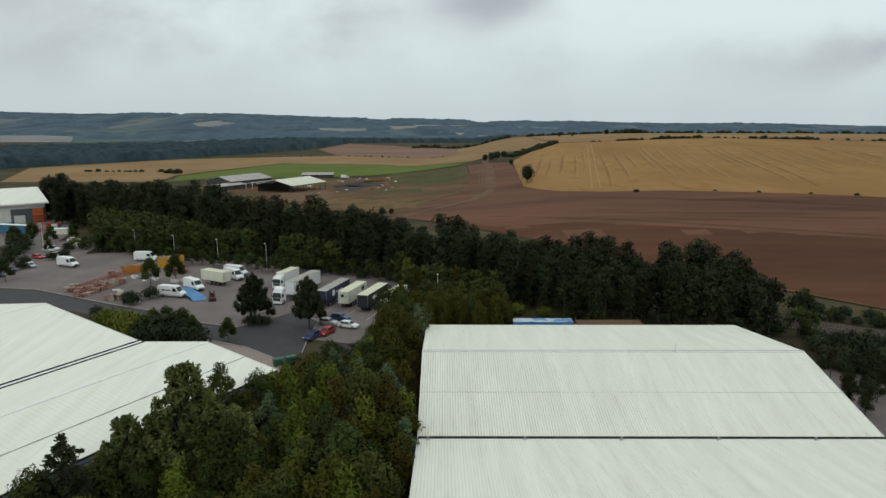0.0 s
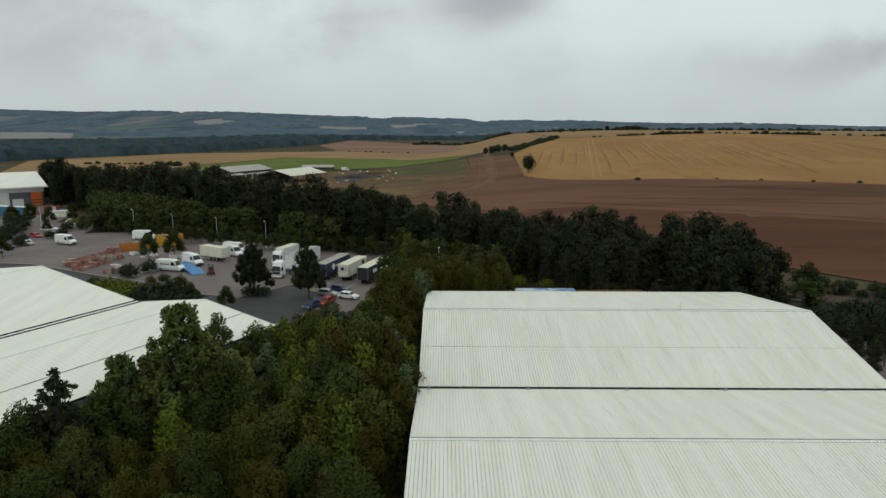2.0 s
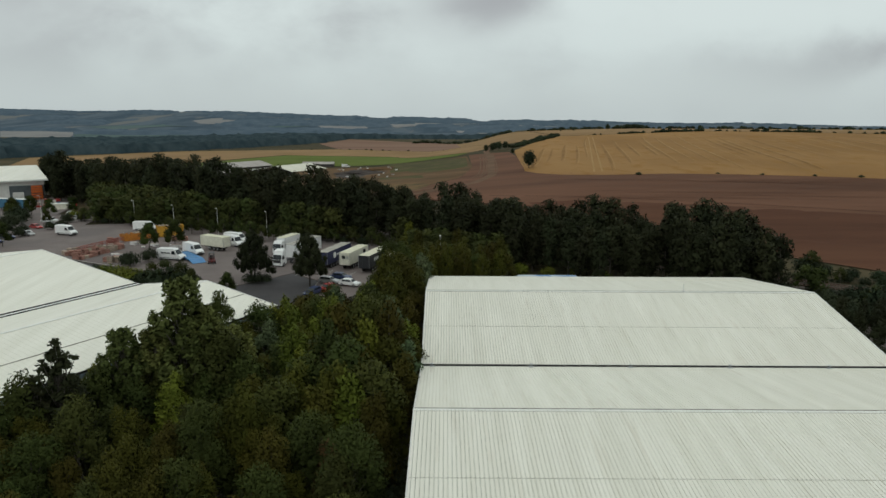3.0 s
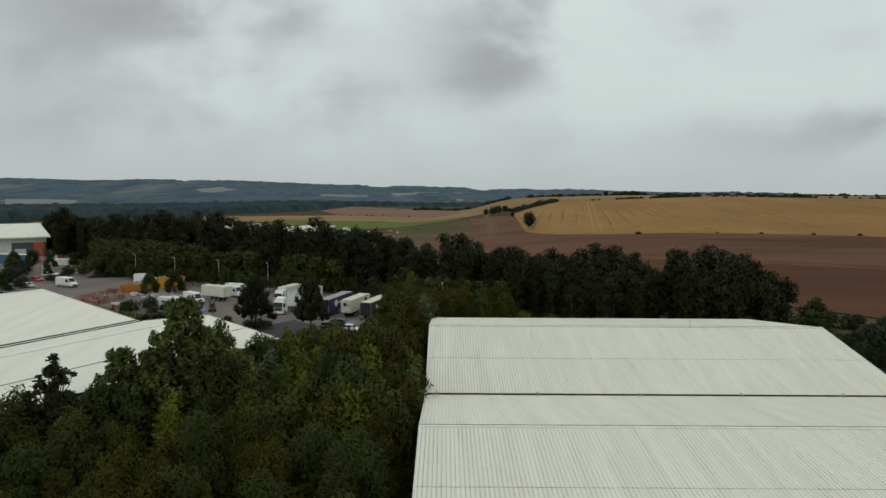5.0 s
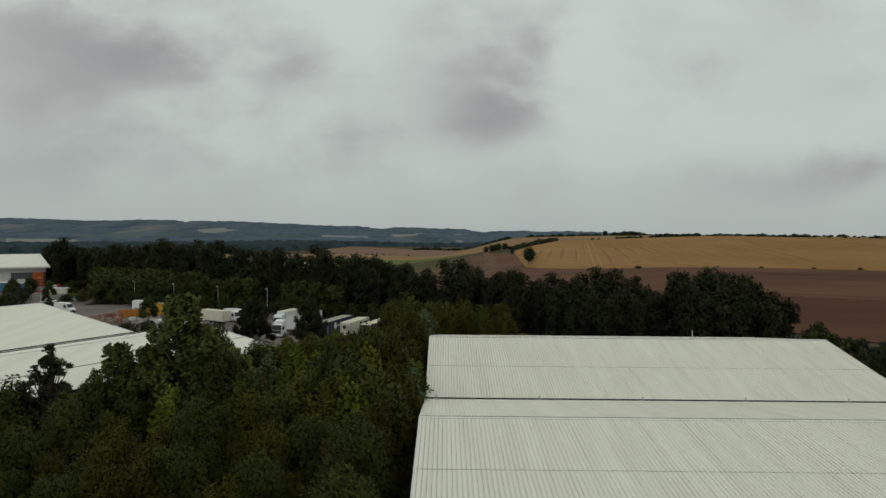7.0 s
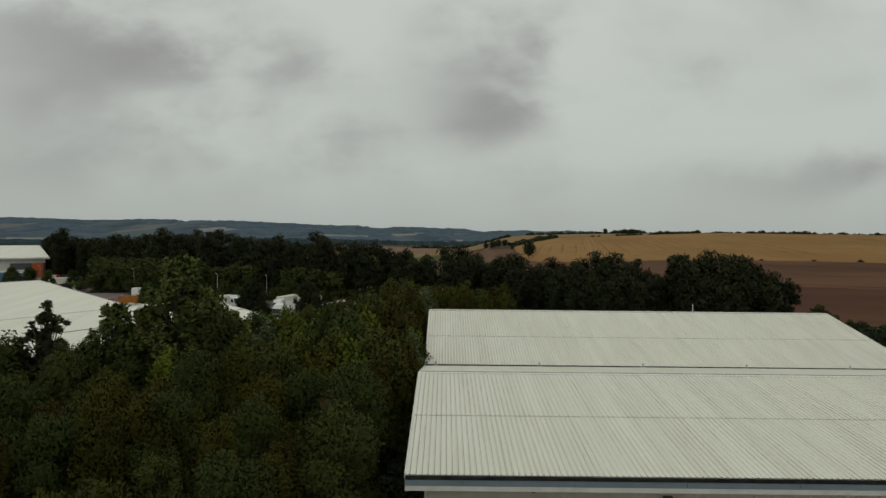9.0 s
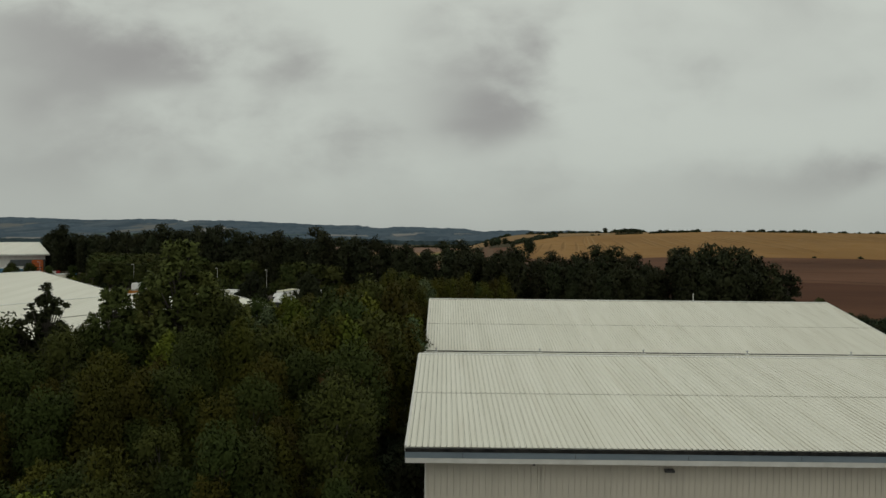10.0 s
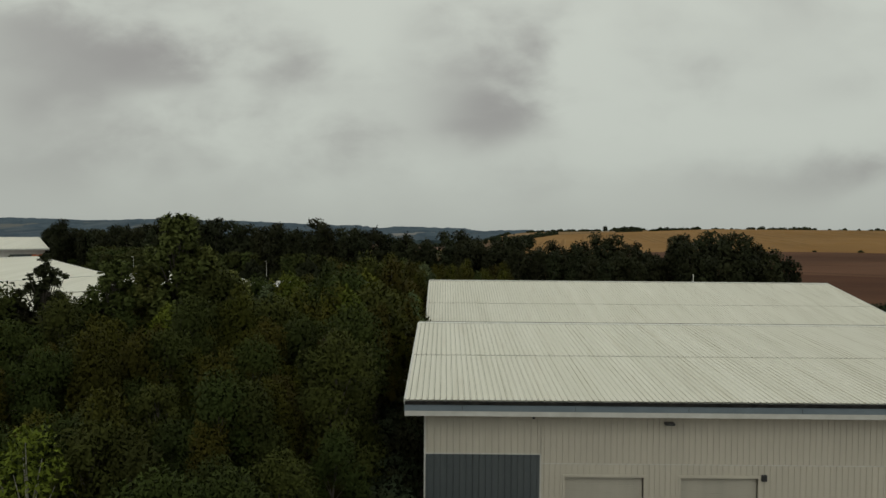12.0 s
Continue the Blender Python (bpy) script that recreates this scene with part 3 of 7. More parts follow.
def warehouse_right():
    w = thing("warehouse", "low white twin-span warehouse with ribbed metal roof and ivory cladding", "warehouse")
    bm = bmesh.new()
    prof = [EAVE, RIDGE1, VALLEY, RIDGE2, BACK]
    lower = [(y, z - 0.16) for y, z in prof[::-1]]
    prism(bm, [(y, z - 0.015) for y, z in prof] + lower, XL + 0.02, XR - 0.02)
    roof = part("roof", bm, ROOF_EDGE, w, "white ribbed sheet roof with darker rib sides")
    lay_sheets(roof, RIDGE1, EAVE, [(0, 0.52), (0.52, 1.0)], XL, XR)
    lay_sheets(roof, RIDGE2, VALLEY, [(0, 0.52), (0.52, 0.992)], XL, XR)
    lay_sheets(roof, RIDGE1, VALLEY, [(0, 0.992)], XL, XR, dark_ribs=False)
    lay_sheets(roof, RIDGE2, BACK, [(0, 1.0)], XL, XR, stuff=True, dark_ribs=False)
    for y, z in (RIDGE1, RIDGE2):
        bm = bmesh.new()
        prism(bm, [(y - 0.32, z + 0.045), (y, z + 0.13), (y + 0.32, z + 0.03), (y + 0.32, z + 0.01), (y, z + 0.06), (y - 0.32, z + 0.02)], XL - 0.02, XR + 0.02)
        part("ridge_capping", bm, ROOF_EDGE, roof)
        # added dark strips that draw the lines along both capping edges
        for side in (-1, 1):
            bm = bmesh.new()
            box(bm, XL, XR, y + side * 0.33 - 0.035, y + side * 0.33 + 0.035, z - 0.03, z + 0.062)
            part("ridge_edge_strip", bm, RIB_DARK, roof, "dark strip along the edge of the ridge capping")
        # added thin dark strip that draws the line behind the ridge
        bm = bmesh.new()
        box(bm, XL, XR, y + 0.06, y + 0.10, z + 0.08, z + 0.165)
        part("ridge_top_strip", bm, RIB_DARK, roof)
    bm = bmesh.new()
    box(bm, XL - 0.02, XR + 0.02, VALLEY[0] - 0.30, VALLEY[0] + 0.24, VALLEY[1] - 0.02, VALLEY[1] + 0.17, 0.01)
    part("valley_gutter", bm, GUTTER, roof, "dark membrane valley gutter")
    # verge flashings on both gables
    for x in (XL - 0.04, XR + 0.04):
        for a, b in zip(prof, prof[1:]):
            bm = bmesh.new()
            prism(bm, [(a[0], a[1] + 0.075), (b[0], b[1] + 0.075), (b[0], b[1] - 0.24), (a[0], a[1] - 0.24)], x - 0.07, x + 0.07, 0.01)
            part("verge_flashing", bm, FASCIA_WHITE, roof)
    # eaves: gutter, blue-grey fascia, white trim and soffit
    for yy, side, dz in ((EAVE[0], -1, 0.0), (BACK[0], 1, BACK[1] - EAVE[1])):
        y0 = yy + side * 0.02
        bm = bmesh.new()
        box(bm, XL - 0.05, XR + 0.05, min(y0, y0 + side * 0.19), max(y0, y0 + side * 0.22), 7.90 + dz, 8.065 + dz, 0.01)
        part("gutter", bm, GUTTER, w, "dark eaves gutter")
        bm = bmesh.new()
        box(bm, XL - 0.07, XR + 0.07, min(y0, y0 + side * 0.2), max(y0, y0 + side * 0.2), 7.58 + dz, 7.895 + dz, 0.01)
        box(bm, XL - 0.075, XR + 0.075, min(y0, y0 + side * 0.215), max(y0, y0 + side * 0.215), 7.865 + dz, 7.893 + dz)
        part("fascia", bm, FASCIA_BLUE, w, "blue-grey metal fascia band")
        for k in range(9):
            bm = bmesh.new()
            xx = XL + (k + 0.5) * (XR - XL) / 9
            box(bm, xx - 0.012, xx + 0.012, min(y0, y0 + side * 0.207), max(y0, y0 + side * 0.207), 7.58 + dz, 7.862 + dz)
            part("fascia_joint", bm, STEEL_DARK, w)
        bm = bmesh.new()
        box(bm, XL - 0.06, XR + 0.06, min(y0 - side * 0.8, y0 + side * 0.19), max(y0 - side * 0.8, y0 + side * 0.19), 7.30 + dz, 7.577 + dz, 0.012)
        part("soffit_trim", bm, FASCIA_WHITE, w, "off-white eaves trim")
    # walls
    wx0, wx1, wy0, wy1 = -2.05, 50.0, 38.8, 120.2
    bm = bmesh.new()
    door_x = [(5.7, 10.0), (12.05, 16.3)]
    # inner lining with the door openings through it
    for a, b, z0, z1 in ((wx0, 5.7, 0, 7.30), (10.0, 12.05, 0, 7.30), (16.3, wx1, 0, 7.30), (5.7, 10.0, 3.75, 7.30), (12.05, 16.3, 3.75, 7.30)):
        box(bm, a, b, wy0 + 0.05, wy0 + 0.3, z0, z1)
    part("wall", bm, CLAD, w)
    for x in (wx0, wx1 - 0.25):
        bm = bmesh.new()
        out = [(wy0 + 0.3, 0), (wy1, 0), (wy1, 6.2), (RIDGE2[0], 9.6), (VALLEY[0], 6.5), (RIDGE1[0], 9.5), (wy0 + 0.3, 7.5)]
        prism(bm, out, x, x + 0.25)
        part("gable_wall", bm, CLAD, w)
    bm = bmesh.new()
    box(bm, wx0 + 0.25, wx1 - 0.25, wy1 - 0.25, wy1, 0, 6.2)
    part("wall", bm, CLAD, w)

    meshes = {}

    def clad(x, z0, z1, mt, wid=1.0):
        key = (round(z1 - z0, 2), mt.name, round(wid, 3))
        if key not in meshes:
            b2 = bmesh.new()
            n = max(1, round(wid * 3))
            pr = []
            for k in range(n):
                c = (k + 0.5) * wid / n
                pr += [(c - 0.026, 0.034), (c - 0.016, 0.0), (c + 0.016, 0.0), (c + 0.026, 0.034)]
            pr = [(0, 0.034)] + pr + [(wid, 0.034)]
            va = [b2.verts.new((px, -pz, 0)) for px, pz in pr]
            vb = [b2.verts.new((px, -pz, z1 - z0)) for px, pz in pr]
            for i in range(len(pr) - 1):
                b2.faces.new((va[i], va[i + 1], vb[i + 1], vb[i]))
            me = bpy.data.meshes.new("wall_panel")
            b2.to_mesh(me)
            b2.free()
            me.materials.append(mt)
            meshes[key] = me
        s = new("wall_panel", meshes[key])
        s.parent = w
        s.matrix_basis = pose(x, wy0, z0)

    x = wx0
    wg = 6.35 / 6
    for k in range(6):
        clad(wx0 + k * wg, 5.02, 7.30, CLAD, wg)
        clad(wx0 + k * wg, 0.0, 4.98, CLAD_GREY, wg)
    x = 4.36
    wr = (wx1 - 4.36) / 46
    for k in range(46):
        clad(x + k * wr, 4.50, 7.30, CLAD, wr)
    runs = [(4.36, 5.55), (10.15, 11.9), (16.45, wx1)]
    for a, b in runs:
        n = max(1, round((b - a) / 1.0))
        for k in range(n):
            clad(a + k * (b - a) / n, 0, 4.47, CLAD, (b - a) / n)
    for a, b in door_x:
        clad(a - 0.15, 3.87, 4.47, CLAD, (b - a + 0.3))
    bm = bmesh.new()
    box(bm, 4.36, wx1, wy0 - 0.035, wy0 + 0.05, 4.465, 4.505)
    part("drip_flashing", bm, FASCIA_WHITE, w)
    bm = bmesh.new()
    box(bm, wx0 - 0.03, 4.36, wy0 - 0.04, wy0 + 0.05, 4.97, 5.03)
    box(bm, 4.29, 4.36, wy0 - 0.04, wy0 + 0.05, 0, 5.03)
    part("panel_trim", bm, FASCIA_WHITE, w)
    for xx in (wx0 - 0.03, wx1 - 0.03):
        bm = bmesh.new()
        box(bm, xx, xx + 0.09, wy0 - 0.045, wy0 + 0.2, 0, 7.30)
        part("corner_trim", bm, FASCIA_WHITE, w)
    for a, b in door_x:
        bm = bmesh.new()
        box(bm, a + 0.03, b - 0.03, wy0 + 0.165, wy0 + 0.18, 0.0, 3.78)
        d = part("roller_door", bm, SHUTTER, w, "closed beige roller shutter door")
        bm = bmesh.new()
        box(bm, a + 0.02, b - 0.02, wy0 + 0.13, wy0 + 0.163, 0.0, 0.094, 0.012)
        me = bpy.data.meshes.new("slat")
        bm.to_mesh(me)
        bm.free()
        me.materials.append(SHUTTER)
        for i in range(37):
            o = new("slat", me)
            o.parent = d
            o.location = (0, 0, 0.05 + i * 0.1)
        for q0, q1, z0, z1 in ((a - 0.14, a, 0, 3.747), (b, b + 0.14, 0, 3.747), (a - 0.14, b + 0.14, 3.75, 3.89)):
            bm = bmesh.new()
            box(bm, q0, q1, wy0 - 0.06, wy0 + 0.2, z0, z1, 0.01)
            part("door_frame", bm, CLAD, d)
    return w


warehouse_right()

# ---- second warehouse, set askew beyond the copse ----
U = Vector((0.48, 0.877))
N = Vector((0.877, -0.48))


def warehouse_left():
    ang = math.degrees(math.atan2(U.y, U.x)) - 90
    # local: x across towards the copse, y along the ridge
    w = thing("warehouse", "white twin-span warehouse with pale metal roof, partly behind the copse", "warehouse", pose(-34.0, 97.4, 0, 0, 0, ang))
    prof = [(12.9, 9.6), (0.0, 11.5), (-14.3, 9.25), (-38.0, 12.3), (-54, 10.0)]
    y0, y1 = -95.0, 0.0

    def slab(a, b, ya, yb, up, th, mt, name, par, label=""):
        bm2 = bmesh.new()
        vs = [bm2.verts.new(p) for p in ((a[0], ya, a[1] + up), (b[0], ya, b[1] + up), (b[0], yb, b[1] + up), (a[0], yb, a[1] + up))]
        lo = [bm2.verts.new((v.co.x, v.co.y, v.co.z - th)) for v in vs]
        bm2.faces.new(vs[::-1])
        bm2.faces.new(lo)
        for i in range(4):
            bm2.faces.new((vs[i], vs[(i + 1) % 4], lo[(i + 1) % 4], lo[i]))
        bmesh.ops.recalc_face_normals(bm2, faces=bm2.faces)
        return part(name, bm2, mt, par, label)

    for a, b in zip(prof, prof[1:]):
        s = slab(a, b, y0, y1, 0.0, 0.2, ROOF, "roof_slope", w)
        ln = math.hypot(b[0] - a[0], b[1] - a[1])
        ex = Vector((b[0] - a[0], 0, b[1] - a[1])) / ln
        # standing ribs, thirty centimetres apart, in one mesh a slope
        vs, fs = [], []
        for k in range(int((y1 - y0) / 0.6667)):
            yy = y0 + 0.2 + k * 0.6667
            i = len(vs)
            for px, pz in ((a[0], a[1]), (b[0], b[1])):
                vs += [(px, yy - 0.05, pz + 0.002), (px, yy, pz + 0.026), (px, yy + 0.05, pz + 0.002)]
            fs += [(i, i + 1, i + 4, i + 3), (i + 1, i + 2, i + 5, i + 4)]
        me = bpy.data.meshes.new("roof_ribs")
        me.from_pydata(vs, [], fs)
        me.materials.append(ROOF)
        o = new("roof_ribs", me)
        o.parent = s
        tagged(o, kind="stuff")
    for c in ((0.0, 11.5), (-38.0, 12.3)):
        bm = bmesh.new()
        box(bm, c[0] - 0.22, c[0] + 0.22, y0, y1 + 0.03, c[1] - 0.03, c[1] + 0.05, 0.02)
        part("ridge_capping", bm, ROOF_EDGE, w)
    # lap joint down the outer slope
    bm = bmesh.new()
    t = 0.55
    px, pz = 12.9 * t, 11.5 - 1.9 * t
    box(bm, px - 0.05, px + 0.05, y0, y1 + 0.02, pz, pz + 0.06)
    part("lap_joint", bm, RIB_DARK, w)
    bm = bmesh.new()
    for dx in (-0.6, 0.6):
        box(bm, -14.3 + dx - 0.13, -14.3 + dx + 0.13, y0, y1 + 0.3, 9.31, 9.46)
    part("valley_gutter", bm, GUTTER, w, "dark valley gutter between the spans")
    bm = bmesh.new()
    box(bm, -14.72, -13.88, y0, y1 + 0.1, 9.25, 9.36)
    part("valley_liner", bm, ROOF_EDGE, w)
    bm = bmesh.new()
    box(bm, 12.9, 13.08, y0, y1, 9.38, 9.6, 0.02)
    part("gutter", bm, GUTTER, w)
    bm = bmesh.new()
    box(bm, 12.9, 13.1, y0, y1, 8.9, 9.375, 0.01)
    part("fascia", bm, FASCIA_BLUE, w)
    bm = bmesh.new()
    box(bm, 11.7, 13.06, y0, y1, 8.7, 8.897, 0.01)
    part("soffit_trim", bm, FASCIA_WHITE, w)
    bm = bmesh.new()
    box(bm, 11.7, 12.0, y0 + 0.3, y1 - 1.0, 0, 8.7)
    for k in range(280):
        yy = y0 + 0.5 + k * 0.3333
        box(bm, 12.0, 12.025, yy, yy + 0.08, 0.0, 8.7)
    part("wall", bm, CLAD, w)
    for yy in (y1 - 1.0, y0 + 0.05):
        bm = bmesh.new()
        pts = [(11.7, 0), (11.7, 9.4), (0, 11.2), (-14.3, 8.95), (-38.0, 12.0), (-53, 9.8), (-53, 0)]
        a = [bm.verts.new((px, yy, pz)) for px, pz in pts]
        b = [bm.verts.new((px, yy + 0.25, pz)) for px, pz in pts]
        bm.faces.new(a)
        bm.faces.new(b[::-1])
        for i in range(len(pts)):
            bm.faces.new((a[i], b[i], b[(i + 1) % len(pts)], a[(i + 1) % len(pts)]))
        bmesh.ops.recalc_face_normals(bm, faces=bm.faces)
        part("gable_wall", bm, CLAD, w)
    bm = bmesh.new()
    box(bm, -53.2, -52.9, y0 + 0.3, y1 - 1.0, 0, 9.75)
    part("wall", bm, CLAD, w)
    # verge trims on the gable end
    for a, b in zip(prof, prof[1:]):
        slab(a, b, y1 - 0.02, y1 + 0.12, 0.06, 0.3, FASCIA_WHITE, "verge_flashing", w)


warehouse_left()

# ---- yard, roads and kerbs ----


def slab(name, outline, z, material, label, category, thick=0.3):
    """A flat paved area with a real edge."""
    bm = bmesh.new()
    f = bm.faces.new([bm.verts.new((x, y, z)) for x, y in outline])
    if f.normal.z < 0:
        f.normal_flip()
    r = bmesh.ops.extrude_face_region(bm, geom=[f])
    bmesh.ops.translate(bm, vec=(0, 0, -thick), verts=[v for v in r["geom"] if isinstance(v, bmesh.types.BMVert)])
    bmesh.ops.recalc_face_normals(bm, faces=bm.faces)
    return tagged(link(name, bm, material), label, category, kind="structure")


slab("yard", [(-122, 186), (-114, 221), (-100, 226), (-53, 209), (-8, 183), (-7, 160), (-14, 130), (-27, 134), (-27, 146), (-34, 153.5), (-38.5, 147), (-43, 141.8), (-52, 145), (-60.5, 151.4), (-82, 162.2), (-103.5, 174.2), (-116, 176)], 0.12, ASPHALT, "worn pinkish-grey asphalt lorry yard", "yard")
slab("road", [(-140, 178), (-103.6, 173.8), (-82.1, 161.8), (-60.6, 151.0), (-51.9, 144.6), (-42.9, 141.4), (-38.3, 146.7), (-34.2, 153.2), (-27.3, 145.9), (-27.0, 134.5), (-26.5, 126.0), (-29.0, 121.0), (-37.4, 128.8), (-47.7, 134.3), (-58.9, 139.9), (-75.5, 150.3), (-87.2, 155.8), (-103.8, 159.8), (-140, 165)], 0.05, ROAD, "dark asphalt access road", "road")
slab("pavement", [(-47.7, 134.0), (-37.4, 128.4), (-29, 120.8), (-22, 112), (-27, 108), (-34, 116), (-45, 124)], 0.14, PAVE, "brick-paved apron beside the second warehouse", "pavement")
slab("yard", [(-6, 121), (54, 121), (60, 134), (40, 140), (0, 150), (-6, 140)], 0.06, ASPHALT, "concrete apron behind the warehouse", "yard")
slab("yard", [(53, 20), (74, 20), (74, 112), (60, 126), (53, 118)], 0.06, ASPHALT, "asphalt lane beside the warehouse", "yard")
slab("yard", [(-2.5, 0), (52, 0), (52, 38), (-2.5, 38)], 0.04, ASPHALT, "asphalt loading apron before the warehouse", "yard")
slab("yard", [(-206, 262), (-150, 236), (-136, 244), (-142, 268), (-156, 292), (-166, 299)], -0.25, ASPHALT, "goods yard by the far warehouse", "yard", 2.0)


def kerb(line, z):
    bm = bmesh.new()
    for a, b in zip(line, line[1:]):
        a, b = Vector((*a, z)), Vector((*b, z))
        d = b - a
        m = Matrix.Translation(a) @ Vector((d.x, d.y, 0)).to_track_quat("Y", "Z").to_matrix().to_4x4()
        box(bm, -0.08, 0.08, 0, d.length, -0.2, 0.12, 0.015, 0, m)
    tagged(link("kerb", bm, KERB), "pale concrete kerb along the road", "kerb", kind="structure")


kerb([(-116, 176.2), (-103.5, 174.4), (-82, 162.4), (-60.5, 151.6), (-52, 145.2), (-43, 142.0)], 0.1)
kerb([(-29.0, 121.0), (-37.4, 128.8), (-47.7, 134.3), (-58.9, 139.9), (-75.5, 150.3)], 0.1)
kerb([(-27, 146), (-27.0, 134.5), (-26.5, 126)], 0.1)

# faded bay lines
LINE = surface("faded_road_paint", (0.30, 0.29, 0.27), (0.42, 0.41, 0.39), 3, 0.8)
for k in range(7):
    a = Vector((-31.5 + k * 5.4, 158.5 - k * 1.2))
    bm = bmesh.new()
    box(bm, -0.06, 0.06, 0, 7.5, 0.121, 0.126, 0, 0, pose(a.x - 1.6, a.y - 8.0, 0, 0, 0, -16))
    tagged(link("bay_line", bm, LINE), "faded white parking line on asphalt", "road marking", "bay lines", "structure")

# ---- vehicles ----
GLASS_DARK = surface("dark_vehicle_glass", (0.012, 0.015, 0.017), (0.025, 0.03, 0.032), 2, 0.12, spec=0.35)
LAMP_GLASS = surface("headlamp_lens", (0.5, 0.5, 0.5), (0.65, 0.65, 0.65), 5, 0.15)
RED_LENS = surface("tail_lamp_lens", (0.25, 0.01, 0.01), (0.35, 0.02, 0.02), 5, 0.25)
PLASTIC = surface("black_plastic_trim", (0.02, 0.02, 0.021), (0.04, 0.04, 0.04), 4, 0.6)
RIM = surface("alloy_rim", (0.25, 0.25, 0.26), (0.4, 0.4, 0.41), 6, 0.35, 0.7)
NAVY = surface("navy_curtain", (0.018, 0.022, 0.065), (0.03, 0.034, 0.085), 1.2, 0.55, bump=0.25, bump_scale=3)
BLACK_CURT = surface("black_curtain", (0.016, 0.017, 0.02), (0.03, 0.03, 0.034), 1.2, 0.55, bump=0.25, bump_scale=3)
GREY_ROOF = surface("dirty_trailer_roof", (0.26, 0.24, 0.20), (0.38, 0.36, 0.31), 0.8, 0.7)
CREAM_ROOF = surface("cream_trailer_roof", (0.52, 0.50, 0.36), (0.66, 0.63, 0.48), 0.6, 0.6)
BLUE_SHEET = surface("bright_blue_sheet", (0.04, 0.16, 0.36), (0.06, 0.22, 0.45), 0.8, 0.5)
PALE_BLUE = surface("faded_pale_blue_roof", (0.36, 0.43, 0.50), (0.50, 0.56, 0.62), 0.5, 0.6, spots=((0.10, 0.20, 0.38), 0.35, 0.52, 0.60))
BLUE_DEEP = surface("teal_blue_trailer", (0.03, 0.11, 0.19), (0.045, 0.15, 0.24), 0.6, 0.5)
YELLOW = surface("scuffed_yellow_steel", (0.40, 0.20, 0.015), (0.58, 0.31, 0.02), 1.5, 0.6, spots=((0.16, 0.08, 0.03), 2.0, 0.58, 0.7))
ORANGE = surface("scuffed_orange_steel", (0.38, 0.13, 0.015), (0.52, 0.20, 0.02), 1.5, 0.6, spots=((0.14, 0.06, 0.03), 2.0, 0.55, 0.7))
RED = paint("red_paint", (0.36, 0.03, 0.025), 0.35)
TIMBER = surface("weathered_pallet_timber", (0.24, 0.18, 0.135), (0.40, 0.32, 0.26), 2.0, 0.85, per_object=0.25)
RED_TIMBER = surface("red_stained_pallet_timber", (0.25, 0.12, 0.09), (0.37, 0.20, 0.155), 2.0, 0.85, per_object=0.2)


def wheel(parent, x, y, r=0.36, w=0.24):
    side = 1 if x > 0 else -1
    bm = bmesh.new()
    cyl(bm, (x - w / 2, y, r), (x + w / 2, y, r), r, r, 18)
    bmesh.ops.bevel(bm, geom=[e for e in bm.edges if abs((e.verts[0].co - e.verts[1].co).x) < 1e-4], offset=0.03, segments=1, affect="EDGES")
    t = part("wheel", bm, TYRE, parent)
    bm = bmesh.new()
    cyl(bm, (x + side * (w / 2 - 0.05), y, r), (x + side * (w / 2 + 0.012), y, r), r * 0.62, r * 0.55, 14)
    part("rim", bm, RIM, t)


def plate(name, pts, material, parent, thick=0.03, label=""):
    """A pane or panel with these corners, given a little thickness along its normal."""
    bm = bmesh.new()
    vs = [bm.verts.new(p) for p in pts]
    f = bm.faces.new(vs)
    f.normal_update()
    n = f.normal.copy()
    lo = [bm.verts.new(Vector(p) - n * thick) for p in pts]
    bm.faces.new(lo[::-1])
    for i in range(len(pts)):
        bm.faces.new((vs[i], lo[i], lo[(i + 1) % len(pts)], vs[(i + 1) % len(pts)]))
    bmesh.ops.recalc_face_normals(bm, faces=bm.faces)
    return part(name, bm, material, parent, label)


def body_taper(vs, z0, z1, pinch):
    """Draws the upper part of a body in, so that its sides lean."""
    for v in vs:
        if v.is_valid and v.co.z > z0:
            v.co.x *= 1 - pinch * min(1, (v.co.z - z0) / (z1 - z0))


